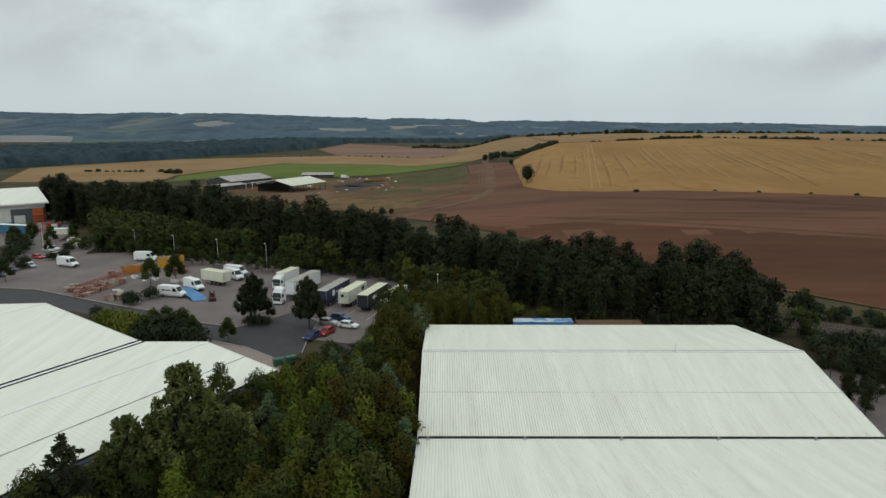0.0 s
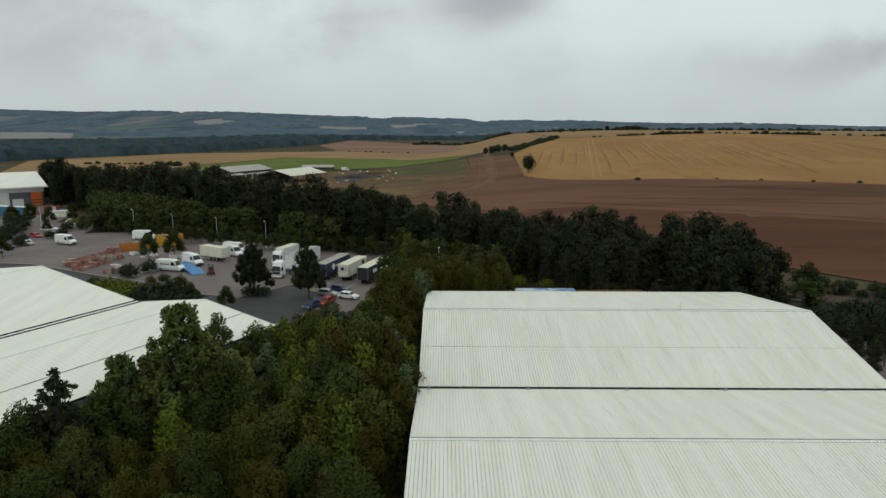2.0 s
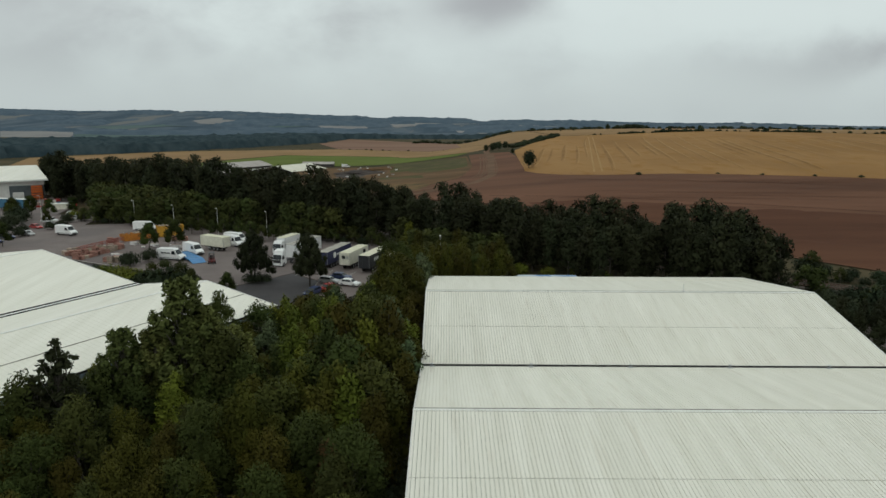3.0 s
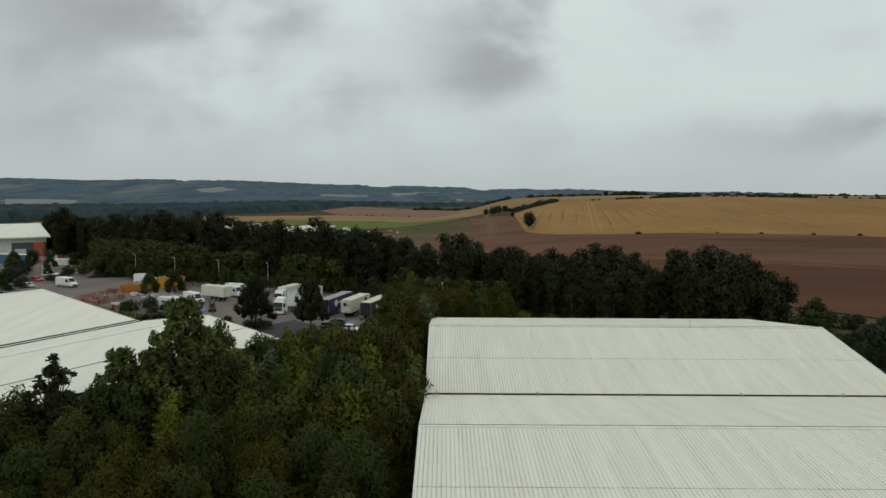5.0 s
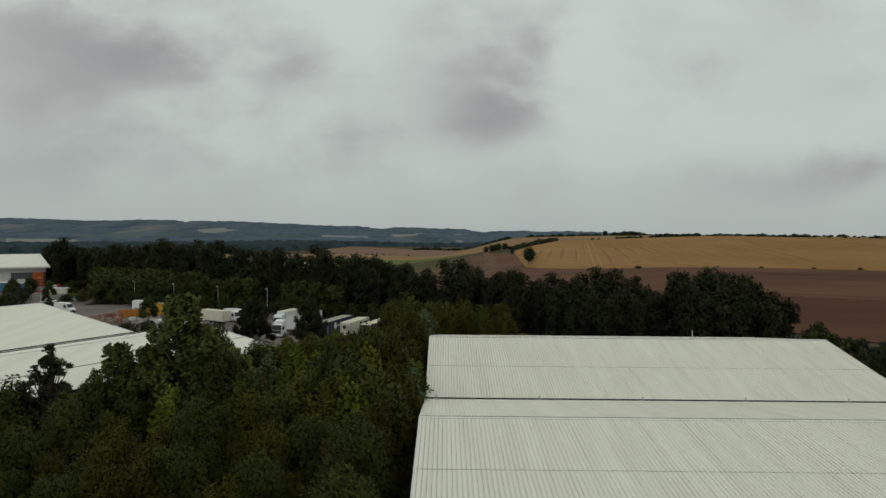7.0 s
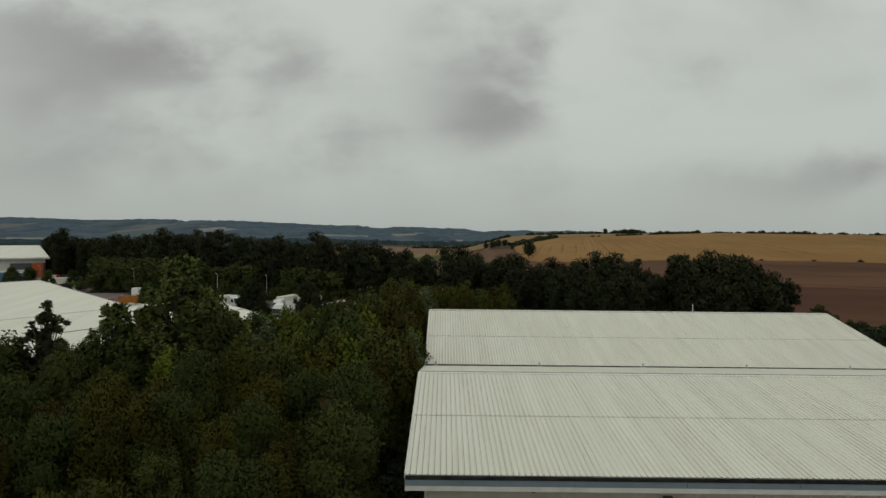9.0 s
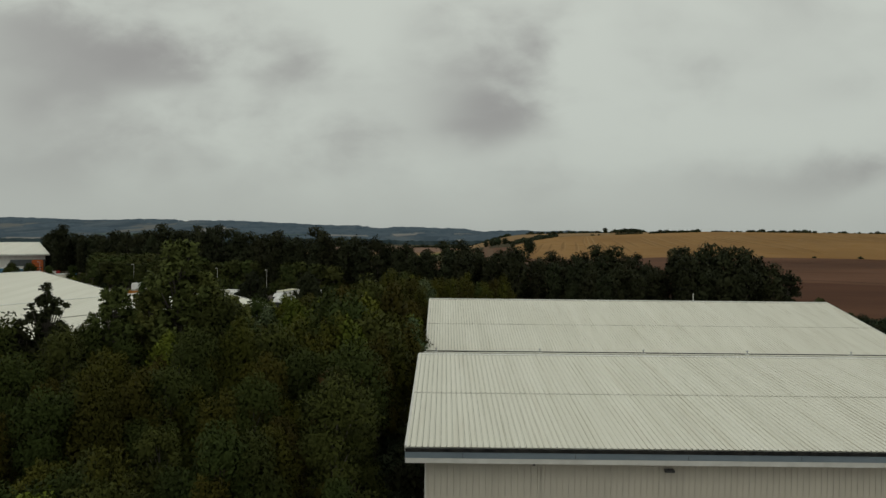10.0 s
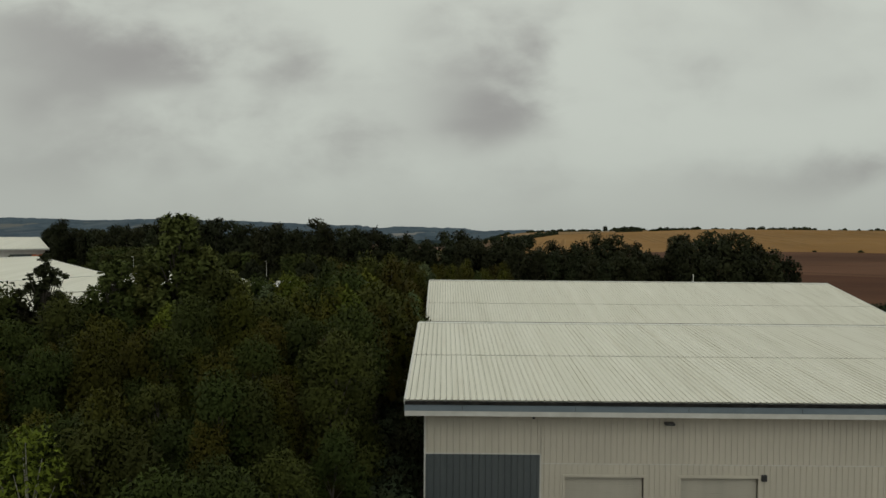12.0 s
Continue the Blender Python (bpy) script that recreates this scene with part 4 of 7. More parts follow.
def van(m, label, col=WHITE, bars=False, long=6.6):
    v = thing("van", label, "van", m @ Matrix.Diagonal((1.04, 1.05, 1.05, 1)), "vans in the yard")
    L = long
    bm = bmesh.new()
    prism(bm, [(0, 0.42), (0.02, 2.45), (0.18, 2.68), (L - 2.2, 2.72), (L - 1.75, 2.55), (L - 0.95, 1.45), (L - 0.18, 1.12), (L, 0.85), (L, 0.42)], -1.0, 1.0, 0.07)
    body_taper(list(bm.verts), 1.2, 2.7, 0.12)
    part("body", bm, col, v)
    plate("windscreen", [(-0.80, L - 1.66, 2.44), (0.80, L - 1.66, 2.44), (0.90, L - 0.97, 1.50), (-0.90, L - 0.97, 1.50)], GLASS_DARK, v, 0.05)
    for s in (-1, 1):
        pts = [(s * 0.955, L - 1.85, 2.25), (s * 0.985, L - 1.35, 1.62), (s * 1.0, L - 1.3, 1.5), (s * 1.0, L - 2.55, 1.5), (s * 0.955, L - 2.5, 2.25)]
        plate("side_window", pts, GLASS_DARK, v, 0.04)
        bm = bmesh.new()
        box(bm, s * 0.62 - 0.2, s * 0.62 + 0.2, L - 0.06, L + 0.02, 0.82, 1.02, 0.03)
        part("headlight", bm, LAMP_GLASS, v)
        bm = bmesh.new()
        box(bm, s * 0.9 - 0.07, s * 0.9 + 0.07, -0.03, 0.04, 1.0, 1.6, 0.02)
        part("tail_light", bm, RED_LENS, v)
        bm = bmesh.new()
        box(bm, s * 1.12 - 0.12, s * 1.12 + 0.12, L - 1.6, L - 1.42, 1.5, 1.85, 0.04)
        part("mirror", bm, PLASTIC, v)
        bm = bmesh.new()
        box(bm, s * 1.0 - 0.02, s * 1.0 + 0.02, 1.2, L - 1.4, 0.62, 0.72, 0.008)
        part("side_moulding", bm, PLASTIC, v)
    bm = bmesh.new()
    box(bm, -0.99, 0.99, L - 0.15, L + 0.06, 0.38, 0.66, 0.05)
    part("bumper", bm, PLASTIC, v)
    bm = bmesh.new()
    box(bm, -0.42, 0.42, L - 0.02, L + 0.03, 0.72, 0.92, 0.02)
    part("grille", bm, PLASTIC, v)
    for x in (-0.88, 0.88):
        for y in (1.15, L - 0.95):
            wheel(v, x, y)
    if bars:
        for s in (-1, 1):
            bm = bmesh.new()
            for a, b, c in ((1.3, 1.9, 0.34), (2.1, 2.7, 0.22), (2.8, 3.6, 0.22)):
                box(bm, s * 0.975 - 0.03, s * 0.975 + 0.03, a, b, 1.75 - c / 2, 1.75 + c / 2)
            part("livery_bars", bm, PLASTIC, v, "grey unreadable livery bars")
    return v


def boxed(par, name, y0, y1, z0, z1, side, roof, half=1.26, ribs=True):
    """A box body with its own roof skin and corner posts."""
    bm = bmesh.new()
    box(bm, -half, half, y0, y1, z0, z1, 0.04)
    b = part(name, bm, side, par)
    bm = bmesh.new()
    box(bm, -half - 0.01, half + 0.01, y0 - 0.01, y1 + 0.01, z1 - 0.06, z1 + 0.02, 0.02)
    part("roof_skin", bm, roof, b)
    for x in (-half, half):
        for y in (y0, y1):
            bm = bmesh.new()
            box(bm, x - 0.04, x + 0.04, y - 0.04, y + 0.04, z0, z1 - 0.05, 0.01)
            part("corner_post", bm, STEEL, b)
    return b


def chassis(par, y0, y1, axles, r=0.5):
    bm = bmesh.new()
    for x in (-0.45, 0.45):
        box(bm, x - 0.08, x + 0.08, y0, y1, 0.75, 1.02)
    part("chassis", bm, STEEL_DARK, par)
    for k in range(5):
        yy = y0 + (k + 0.5) * (y1 - y0) / 5
        bm = bmesh.new()
        box(bm, -1.1, 1.1, yy - 0.05, yy + 0.05, 0.9, 1.015)
        part("cross_member", bm, STEEL_DARK, par)
    for y in axles:
        for x in (-1.05, 1.05):
            wheel(par, x, y, r, 0.34)


def cab(par, y0, L, tall, col, low=0.45):
    bm = bmesh.new()
    prism(bm, [(y0, low + 0.3), (y0, tall - 0.1), (y0 + 0.3, tall), (y0 + L * 0.62, tall - 0.02), (y0 + L - 0.22, tall * 0.74), (y0 + L, tall * 0.48), (y0 + L, low), (y0 + 0.4, low)], -1.2, 1.2, 0.09)
    body_taper(list(bm.verts), tall * 0.5, tall, 0.05)
    c = part("cab", bm, col, par)
    plate("windscreen", [(-1.02, y0 + L - 0.22, tall * 0.79), (1.02, y0 + L - 0.22, tall * 0.79), (1.1, y0 + L + 0.06, tall * 0.49), (-1.1, y0 + L + 0.06, tall * 0.49)], GLASS_DARK, c, 0.12)
    for s in (-1, 1):
        plate("side_window", [(s * 1.19, y0 + L * 0.45, tall * 0.72), (s * 1.19, y0 + L - 0.35, tall * 0.70), (s * 1.215, y0 + L - 0.2, tall * 0.50), (s * 1.215, y0 + L * 0.45, tall * 0.50)], GLASS_DARK, c, 0.05)
        bm = bmesh.new()
        box(bm, s * 0.85 - 0.22, s * 0.85 + 0.22, y0 + L - 0.05, y0 + L + 0.03, low + 0.2, low + 0.42, 0.03)
        part("headlight", bm, LAMP_GLASS, c)
        bm = bmesh.new()
        box(bm, s * 1.38 - 0.1, s * 1.38 + 0.1, y0 + L - 0.35, y0 + L - 0.2, tall * 0.50, tall * 0.68, 0.03)
        part("mirror", bm, PLASTIC, c)
    bm = bmesh.new()
    box(bm, -0.95, 0.95, y0 + L - 0.03, y0 + L + 0.025, low + 0.5, tall * 0.46, 0.03)
    part("grille", bm, PLASTIC, c)
    bm = bmesh.new()
    box(bm, -1.2, 1.2, y0 + L - 0.2, y0 + L + 0.06, low - 0.1, low + 0.18, 0.04)
    part("bumper", bm, col, c)
    return c


def tractor(m, label):
    t = thing("lorry_tractor", label, "lorry", m, "lorries in the yard")
    cab(t, 0, 2.3, 3.6, WHITE)
    bm = bmesh.new()
    prism(bm, [(0.0, 3.5), (0.1, 3.95), (0.9, 3.85), (1.6, 3.58), (1.6, 3.5)], -1.05, 1.05, 0.05)
    part("air_deflector", bm, WHITE, t)
    chassis(t, -3.6, 0.3, (-2.6, 1.2))
    bm = bmesh.new()
    cyl(bm, (0, -2.5, 1.0), (0, -2.5, 1.12), 0.5, 0.5, 16)
    part("fifth_wheel", bm, STEEL_DARK, t)
    return t


def trailer(m, label, side, roof, long=13.4, tall=4.0, mark=None, window=False, end=None):
    t = thing("trailer", label, "trailer", m, "trailers in the yard")
    b = boxed(t, "body", 0, long, 1.12, tall, side, roof)
    chassis(t, 0.4, long - 0.6, (2.2, 3.5, 4.8))
    for x in (-0.9, 0.9):
        bm = bmesh.new()
        box(bm, x - 0.08, x + 0.08, long - 2.8, long - 2.6, 0.1, 1.1)
        part("landing_leg", bm, STEEL_DARK, t)
    bm = bmesh.new()
    for s in (-1, 1):
        box(bm, s * 1.22 - 0.03, s * 1.22 + 0.03, 5.6, long - 3.2, 0.45, 0.95, 0.01)
    part("side_guard", bm, STEEL, t)
    if end:
        bm = bmesh.new()
        box(bm, -1.2, 1.2, -0.03, 0.02, 1.2, tall - 0.12, 0.01)
        e = part("rear_door", bm, end, t)
        for x in (-0.9, -0.3, 0.3, 0.9):
            bm = bmesh.new()
            cyl(bm, (x, -0.05, 1.2), (x, -0.05, tall - 0.15), 0.022, 0.022, 6)
            part("locking_bar", bm, STEEL_DARK if end is not CREAM else STEEL, e)
    for s in (-1, 1):
        if mark == "disc":
            bm = bmesh.new()
            cyl(bm, (s * 1.255, 4.0, 2.7), (s * 1.275, 4.0, 2.7), 0.75, 0.75, 20)
            part("livery_disc", bm, WHITE, t, "white round livery mark")
            bm = bmesh.new()
            for a, c in ((5.2, 1.1), (6.6, 0.8), (7.7, 1.5)):
                box(bm, s * 1.265 - 0.01, s * 1.265 + 0.01, a, a + c, 2.45, 2.85)
            part("livery_bars", bm, WHITE, t, "white unreadable livery bars")
        if mark == "bars":
            bm = bmesh.new()
            for a, c in ((3.0, 0.5), (3.8, 0.7), (4.8, 0.5)):
                box(bm, s * 1.265 - 0.01, s * 1.265 + 0.01, a, a + c, 2.3, 3.1)
            part("livery_bars", bm, WHITE, t, "white unreadable livery bars")
        if window:
            bm = bmesh.new()
            box(bm, s * 1.265 - 0.015, s * 1.265 + 0.015, long - 3.2, long - 1.7, 2.5, 3.4, 0.01)
            part("window", bm, GLASS_DARK, t)
    if window:
        bm = bmesh.new()
        box(bm, -0.65, 0.15, -0.045, -0.02, 2.6, 3.3, 0.01)
        part("window", bm, GLASS_DARK, t)
        bm = bmesh.new()
        for k in range(4):
            box(bm, 0.35, 1.0, -0.05, -0.02, 2.5 + 0.2 * k, 2.6 + 0.2 * k)
        part("vent_grille", bm, STEEL, t)
    return t


def rigid_lorry(m, label, side, roof, box_len=6.2, tall=3.6, cab_tall=2.6):
    t = thing("box_lorry", label, "lorry", m, "lorries in the yard")
    boxed(t, "box_body", 0, box_len, 1.0, tall, side, roof, 1.2)
    chassis(t, 0.2, box_len + 0.6, (1.5, box_len + 1.2), 0.42)
    cab(t, box_len + 0.15, 1.9, cab_tall, WHITE)
    return t


def car(m, label, col, estate=False):
    c = thing("car", label, "car", m, "parked cars")
    L = 4.4
    bm = bmesh.new()
    prism(bm, [(0.05, 0.32), (0, 0.62), (0.06, 0.92), (0.35, 0.98), (L - 1.25, 0.96), (L - 0.2, 0.78), (L, 0.6), (L - 0.03, 0.32)], -0.88, 0.88, 0.07)
    body_taper(list(bm.verts), 0.6, 1.0, 0.06)
    part("body", bm, col, c)
    bm = bmesh.new()
    back = 0.12 if estate else 0.35
    prism(bm, [(back, 0.93), (back + 0.35, 1.40), (back + 0.7, 1.47), (2.35, 1.47), (2.65, 1.40), (L - 1.2, 0.93)], -0.80, 0.80, 0.06)
    body_taper(list(bm.verts), 0.93, 1.47, 0.2)
    cabin = part("cabin", bm, col, c)
    plate("windscreen", [(-0.58, 2.68, 1.40), (0.58, 2.68, 1.40), (0.74, L - 1.22, 0.98), (-0.74, L - 1.22, 0.98)], GLASS_DARK, cabin, 0.03)
    plate("rear_window", [(0.56, back + 0.30, 1.39), (-0.56, back + 0.30, 1.39), (-0.70, back + 0.02, 1.02), (0.70, back + 0.02, 1.02)], GLASS_DARK, cabin, 0.03)
    for s in (-1, 1):
        for y0, y1 in ((back + 0.42, 1.55), (1.63, 2.62)):
            plate("side_window", [(s * 0.665, y0 + 0.08, 1.38), (s * 0.665, y1 - (0.0 if y1 < 2 else 0.06), 1.38), (s * 0.80, y1 + (0 if y1 < 2 else 0.30), 1.0), (s * 0.80, y0 - 0.05, 1.0)], GLASS_DARK, cabin, 0.03)
        bm = bmesh.new()
        box(bm, s * 0.64 - 0.17, s * 0.64 + 0.17, L - 0.12, L - 0.0, 0.62, 0.76, 0.03)
        part("headlight", bm, LAMP_GLASS, c)
        bm = bmesh.new()
        box(bm, s * 0.68 - 0.14, s * 0.68 + 0.14, -0.02, 0.08, 0.66, 0.86, 0.03)
        part("tail_light", bm, RED_LENS, c)
        for y in (0.82, L - 0.85):
            wheel(c, s * 0.80, y, 0.32, 0.2)
    return c


Z = 0.12


def heading(p, q, back=None):
    """The pose at p, facing q."""
    return pose(p[0], p[1], Z, 0, 0, math.degrees(math.atan2(q[1] - p[1], q[0] - p[0])) - 90)


van(heading((-114.8, 206.9), (-106.8, 203.2)), "white panel van parked alone in the yard")
van(heading((-95.4, 214.3), (-88.2, 213.5)), "white panel van beside the skips")
van(heading((-70.6, 170.9), (-64.0, 169.0)), "white panel van with grey side lettering", bars=True)
van(heading((-67.2, 179.8), (-61.2, 174.6)), "white panel van beside the blue flatbed")
van(heading((-61.6, 195.2), (-54.9, 192.3)), "white panel van with dark side lettering", bars=True)
trailer(heading((-57.0, 181.2), (-64.4, 185.4)), "short cream box trailer between white vans", CREAM, CREAM_ROOF, 8.2, 3.7, end=CREAM)
van(heading((-60.4, 191.6), (-54.6, 186.6)), "white panel van behind the cream box trailer")
tractor(pose(-38.9, 164.3, Z, 0, 0, 164), "white lorry tractor unit coupled to a white trailer")
trailer(pose(-33.6, 181.0, Z, 0, 0, 163), "tall white box trailer behind a white tractor", WHITE, GREY_ROOF, 13.6, 4.25)
rigid_lorry(pose(-40.2, 186.6, Z, 0, 0, 162), "white box lorry with cream roof", WHITE, CREAM_ROOF, 7.5, 3.9, 3.3)
trailer(pose(-28.6, 159.6, Z, 0, 0, -16), "curtain trailer in navy with a white round mark", NAVY, GREY_ROOF, 13.4, 4.0, "disc", end=NAVY)
trailer(pose(-23.4, 159.2, Z, 0, 0, -16), "cream office trailer with dark windows", CREAM, CREAM_ROOF, 11.0, 3.95, None, True, CREAM)
trailer(pose(-18.6, 155.8, Z, 0, 0, -17), "black curtain trailer with a cream roof", BLACK_CURT, CREAM_ROOF, 12.5, 4.0, "bars", end=BLACK_CURT)
trailer(pose(-13.4, 156.0, Z, 0, 0, -18), "cream-roofed trailer half hidden by trees", CREAM, CREAM_ROOF, 10.5, 3.9, end=CREAM)
trailer(pose(13.5, 134.2, 0.06, 0, 0, -90), "light blue trailer with a pale roof behind the warehouse", BLUE_SHEET, PALE_BLUE, 11.6, 3.95, end=BLUE_SHEET)
SILVER = paint("silver_car_paint", (0.42, 0.42, 0.42), 0.3, 0.5)
DARK_BLUE = paint("dark_blue_car_paint", (0.035, 0.055, 0.13), 0.3, 0.2)
car(heading((-27.0, 146.9), (-22.6, 145.4)), "silver estate car parked in the yard", SILVER, True)
car(heading((-25.0, 150.6), (-20.9, 149.2)), "dark blue car parked behind a silver one", DARK_BLUE)
car(heading((-22.3, 144.9), (-18.4, 143.3)), "white car parked under the copse edge", WHITE)
car(heading((-23.2, 141.6), (-24.9, 137.8)), "red hatchback parked by the copse", RED)
car(heading((-25.6, 138.6), (-27.3, 134.8)), "dark blue hatchback beside a red one", DARK_BLUE)
ZL = Z
for p, q, col, lab in (((-131, 230), (-127, 228.5), WHITE, "white car parked beside a small tree"), ((-133, 246), (-129, 247), WHITE, "white car near the hedge end"), ((-127, 199.5), (-123, 198), DARK_BLUE, "dark car half behind bushes"), ((-124.5, 205), (-120.5, 203.5), SILVER, "silver car parked along the hedge"), ((-126, 222), (-122, 220), WHITE, "white car parked by the hedge"), ((-125, 234.5), (-121, 236), WHITE, "white car by the far hedge"), ((-129.5, 219), (-126, 217), RED, "red car parked between bushes"), ((-126, 193), (-122, 191), DARK_BLUE, "dark blue car at the yard's edge"), ((-128, 209.5), (-124, 208), WHITE, "white car half behind bushes"), ((-129, 238), (-126, 240.5), SILVER, "silver car by the far hedge"), ((-131, 228), (-127.5, 226), WHITE, "white car in the small car park")):
    Z = height(*p) + 0.06
    car(heading(p, q), lab, col)
Z = ZL
slab("yard", [(-140, 186), (-122.2, 186), (-114.2, 221), (-118, 242), (-140, 246)], 0.05, ASPHALT, "small asphalt car park by the hedge", "yard")


DARK_RED = paint("dull_dark_red_paint", (0.14, 0.025, 0.022), 0.5)


def flatbed():
    m = heading((-67.2, 176.3), (-60.6, 167.9))
    t = thing("flatbed_trailer", "low bright blue flatbed trailer between vans", "trailer", m @ Matrix.Diagonal((1.3, 1.12, 1.0, 1)))
    bm = bmesh.new()
    box(bm, -1.3, 1.3, 0, 9.6, 0.55, 0.78, 0.03)
    part("deck", bm, BLUE_SHEET, t)
    bm = bmesh.new()
    prism(bm, [(9.6, 0.56), (11.6, 0.05), (11.6, 0.12), (9.6, 0.78)], -1.25, 1.25)
    part("ramp", bm, BLUE_SHEET, t)
    for k in range(8):
        bm = bmesh.new()
        box(bm, -1.28, 1.28, 0.6 + k * 1.15, 0.66 + k * 1.15, 0.785, 0.81)
        part("cross_rib", bm, BLUE_DEEP, t)
    for y in (2.0, 3.1):
        for x in (-1.1, 1.1):
            wheel(t, x, y, 0.36, 0.25)


def forklift():
    t = thing("forklift", "small dark red forklift truck with black mast", "forklift", pose(-56.6, 167.4, Z, 0, 0, -160) @ Matrix.Diagonal((1.35, 1.2, 1.2, 1)))
    bm = bmesh.new()
    prism(bm, [(0, 0.3), (0, 1.0), (0.5, 1.15), (1.0, 0.75), (1.9, 0.7), (1.9, 0.3)], -0.55, 0.55, 0.06)
    part("body", bm, DARK_RED, t)
    for x in (-0.5, 0.5):
        for y in (0.35, 1.7):
            bm = bmesh.new()
            cyl(bm, (x, y, 0.9), (x * 0.85, y * 0.9 + 0.1, 2.1), 0.04, 0.04, 6)
            part("roof_post", bm, STEEL_DARK, t)
        bm = bmesh.new()
        box(bm, x * 0.6 - 0.05, x * 0.6 + 0.05, 2.0, 2.12, 0.1, 2.2)
        part("mast_rail", bm, STEEL_DARK, t)
        bm = bmesh.new()
        box(bm, x * 0.7 - 0.05, x * 0.7 + 0.05, 2.12, 3.2, 0.1, 0.15)
        part("fork", bm, STEEL, t)
        for y in (0.4, 1.6):
            wheel(t, x * 1.1, y, 0.28, 0.2)
    bm = bmesh.new()
    box(bm, -0.5, 0.5, 0.35, 1.65, 2.08, 2.16, 0.02)
    part("roof_guard", bm, STEEL_DARK, t)
    bm = bmesh.new()
    box(bm, -0.25, 0.25, 0.6, 1.0, 0.9, 1.0, 0.03)
    box(bm, -0.25, 0.25, 0.52, 0.62, 0.95, 1.5, 0.03)
    part("seat", bm, PLASTIC, t)


def skip(m, label, col, L, W, H):
    t = thing("skip", label, "skip", m, "skips")
    bm = bmesh.new()
    w = 0.06
    prism(bm, [(0.5, 0.1), (L - 0.5, 0.1), (L - 0.48, 0.16), (0.52, 0.16)], -W, W)
    part("floor_plate", bm, col, t)
    for s in (-1, 1):
        bm = bmesh.new()
        prism(bm, [(0.5, 0.1), (L - 0.5, 0.1), (L, H), (0, H)], s * W - w / 2, s * W + w / 2)
        p = part("side_plate", bm, col, t)
        for k in range(5):
            y = 0.7 + k * (L - 1.4) / 4
            bm = bmesh.new()
            box(bm, s * (W + 0.06) - 0.05, s * (W + 0.06) + 0.05, y - 0.05, y + 0.05, 0.15, H)
            part("stiffener", bm, col, p)
    for a, b in ((0.5, 0.0), (L - 0.5, L)):
        plate("end_plate", [(-W, a, 0.1), (W, a, 0.1), (W, b, H), (-W, b, H)], col, t, 0.06)
    bm = bmesh.new()
    rr = random.Random(int(L * 100))
    for k in range(26):
        box(bm, -0.3, 0.3, -0.25, 0.25, -0.1, 0.1, 0.02, 0, pose(rr.uniform(-W * 0.7, W * 0.7), rr.uniform(0.6, L - 0.6), H - 0.25 + rr.uniform(0, 0.35), rr.uniform(0, 90), rr.uniform(0, 90), rr.uniform(0, 180)))
    tagged(part("rubble_load", bm, TIMBER, t, "mixed brown waste load"), kind="stuff")


flatbed()
forklift()
skip(heading((-90.6, 194.8), (-85.6, 200.6)), "long scuffed orange skip with waste", ORANGE, 8.6, 1.25, 2.0)
skip(heading((-84.2, 203.0), (-77.4, 206.4)), "tall scuffed yellow roll-off container of waste", YELLOW, 7.4, 1.3, 3.1)


def pallet_mesh():
    """One pallet: a boarded deck with gaps, on three runners."""
    bm = bmesh.new()
    out = [(-0.5, 0.0), (-0.4, 0.0), (-0.4, 0.1), (-0.05, 0.1), (-0.05, 0.0), (0.05, 0.0), (0.05, 0.1), (0.4, 0.1), (0.4, 0.0), (0.5, 0.0), (0.5, 0.142)]
    for k in range(6):
        y = 0.42 - 0.15 * k
        out += [(y, 0.142), (y, 0.12), (y - 0.04, 0.12), (y - 0.04, 0.142)]
    out.append((-0.5, 0.142))
    prism(bm, out, -0.6, 0.6)
    me = bpy.data.meshes.new("pallet")
    bm.to_mesh(me)
    bm.free()
    return me


pm = pallet_mesh()
pm.materials.append(TIMBER)
pr = pallet_mesh()
pr.materials.append(RED_TIMBER)
PR = random.Random(21)


def pallet_stack(x, y, n, red):
    t = thing("pallet_stack", "untidy stack of red-stained wooden pallets" if red else "untidy stack of weathered wooden pallets", "pallets", pose(x, y, Z, 0, 0, PR.uniform(0, 90)), "pallet stacks")
    for k in range(n):
        o = new("pallet", pr if red else pm)
        o.parent = t
        o.matrix_basis = pose(PR.uniform(-0.06, 0.06), PR.uniform(-0.06, 0.06), k * 0.146, 0, 0, PR.uniform(-5, 5))


# the long heap: close-set stacks in two ranks, with bundles of red steel frames
for i in range(26):
    f = (i // 2) / 12
    pallet_stack(-90.6 + 3.4 * f + (1.3 if i % 2 else 0.0) + PR.uniform(-0.25, 0.25), 169.8 + 14.6 * f + PR.uniform(-0.3, 0.3), PR.randint(7, 15) - 4 * (i % 2), PR.random() < 0.65)
for x, y in ((-96.4, 175.8), (-95.1, 174.8), (-95.6, 176.8), (-93.9, 174.2), (-93.2, 175.6), (-81.8, 167.0), (-80.4, 166.0), (-79.0, 166.6), (-81.2, 168.4), (-79.8, 168.0), (-91.8, 190.5), (-90.6, 191.6), (-76.5, 196.5), (-74.8, 195.6), (-73.5, 197.0), (-75.6, 198.4)):
    pallet_stack(x, y, PR.randint(6, 13), PR.random() < 0.45)
STEEL_RED = paint("red_oxide_frames", (0.27, 0.085, 0.065), 0.6)
WRAP = surface("dusty_white_wrapping", (0.50, 0.48, 0.46), (0.68, 0.66, 0.64), 1.5, 0.5)
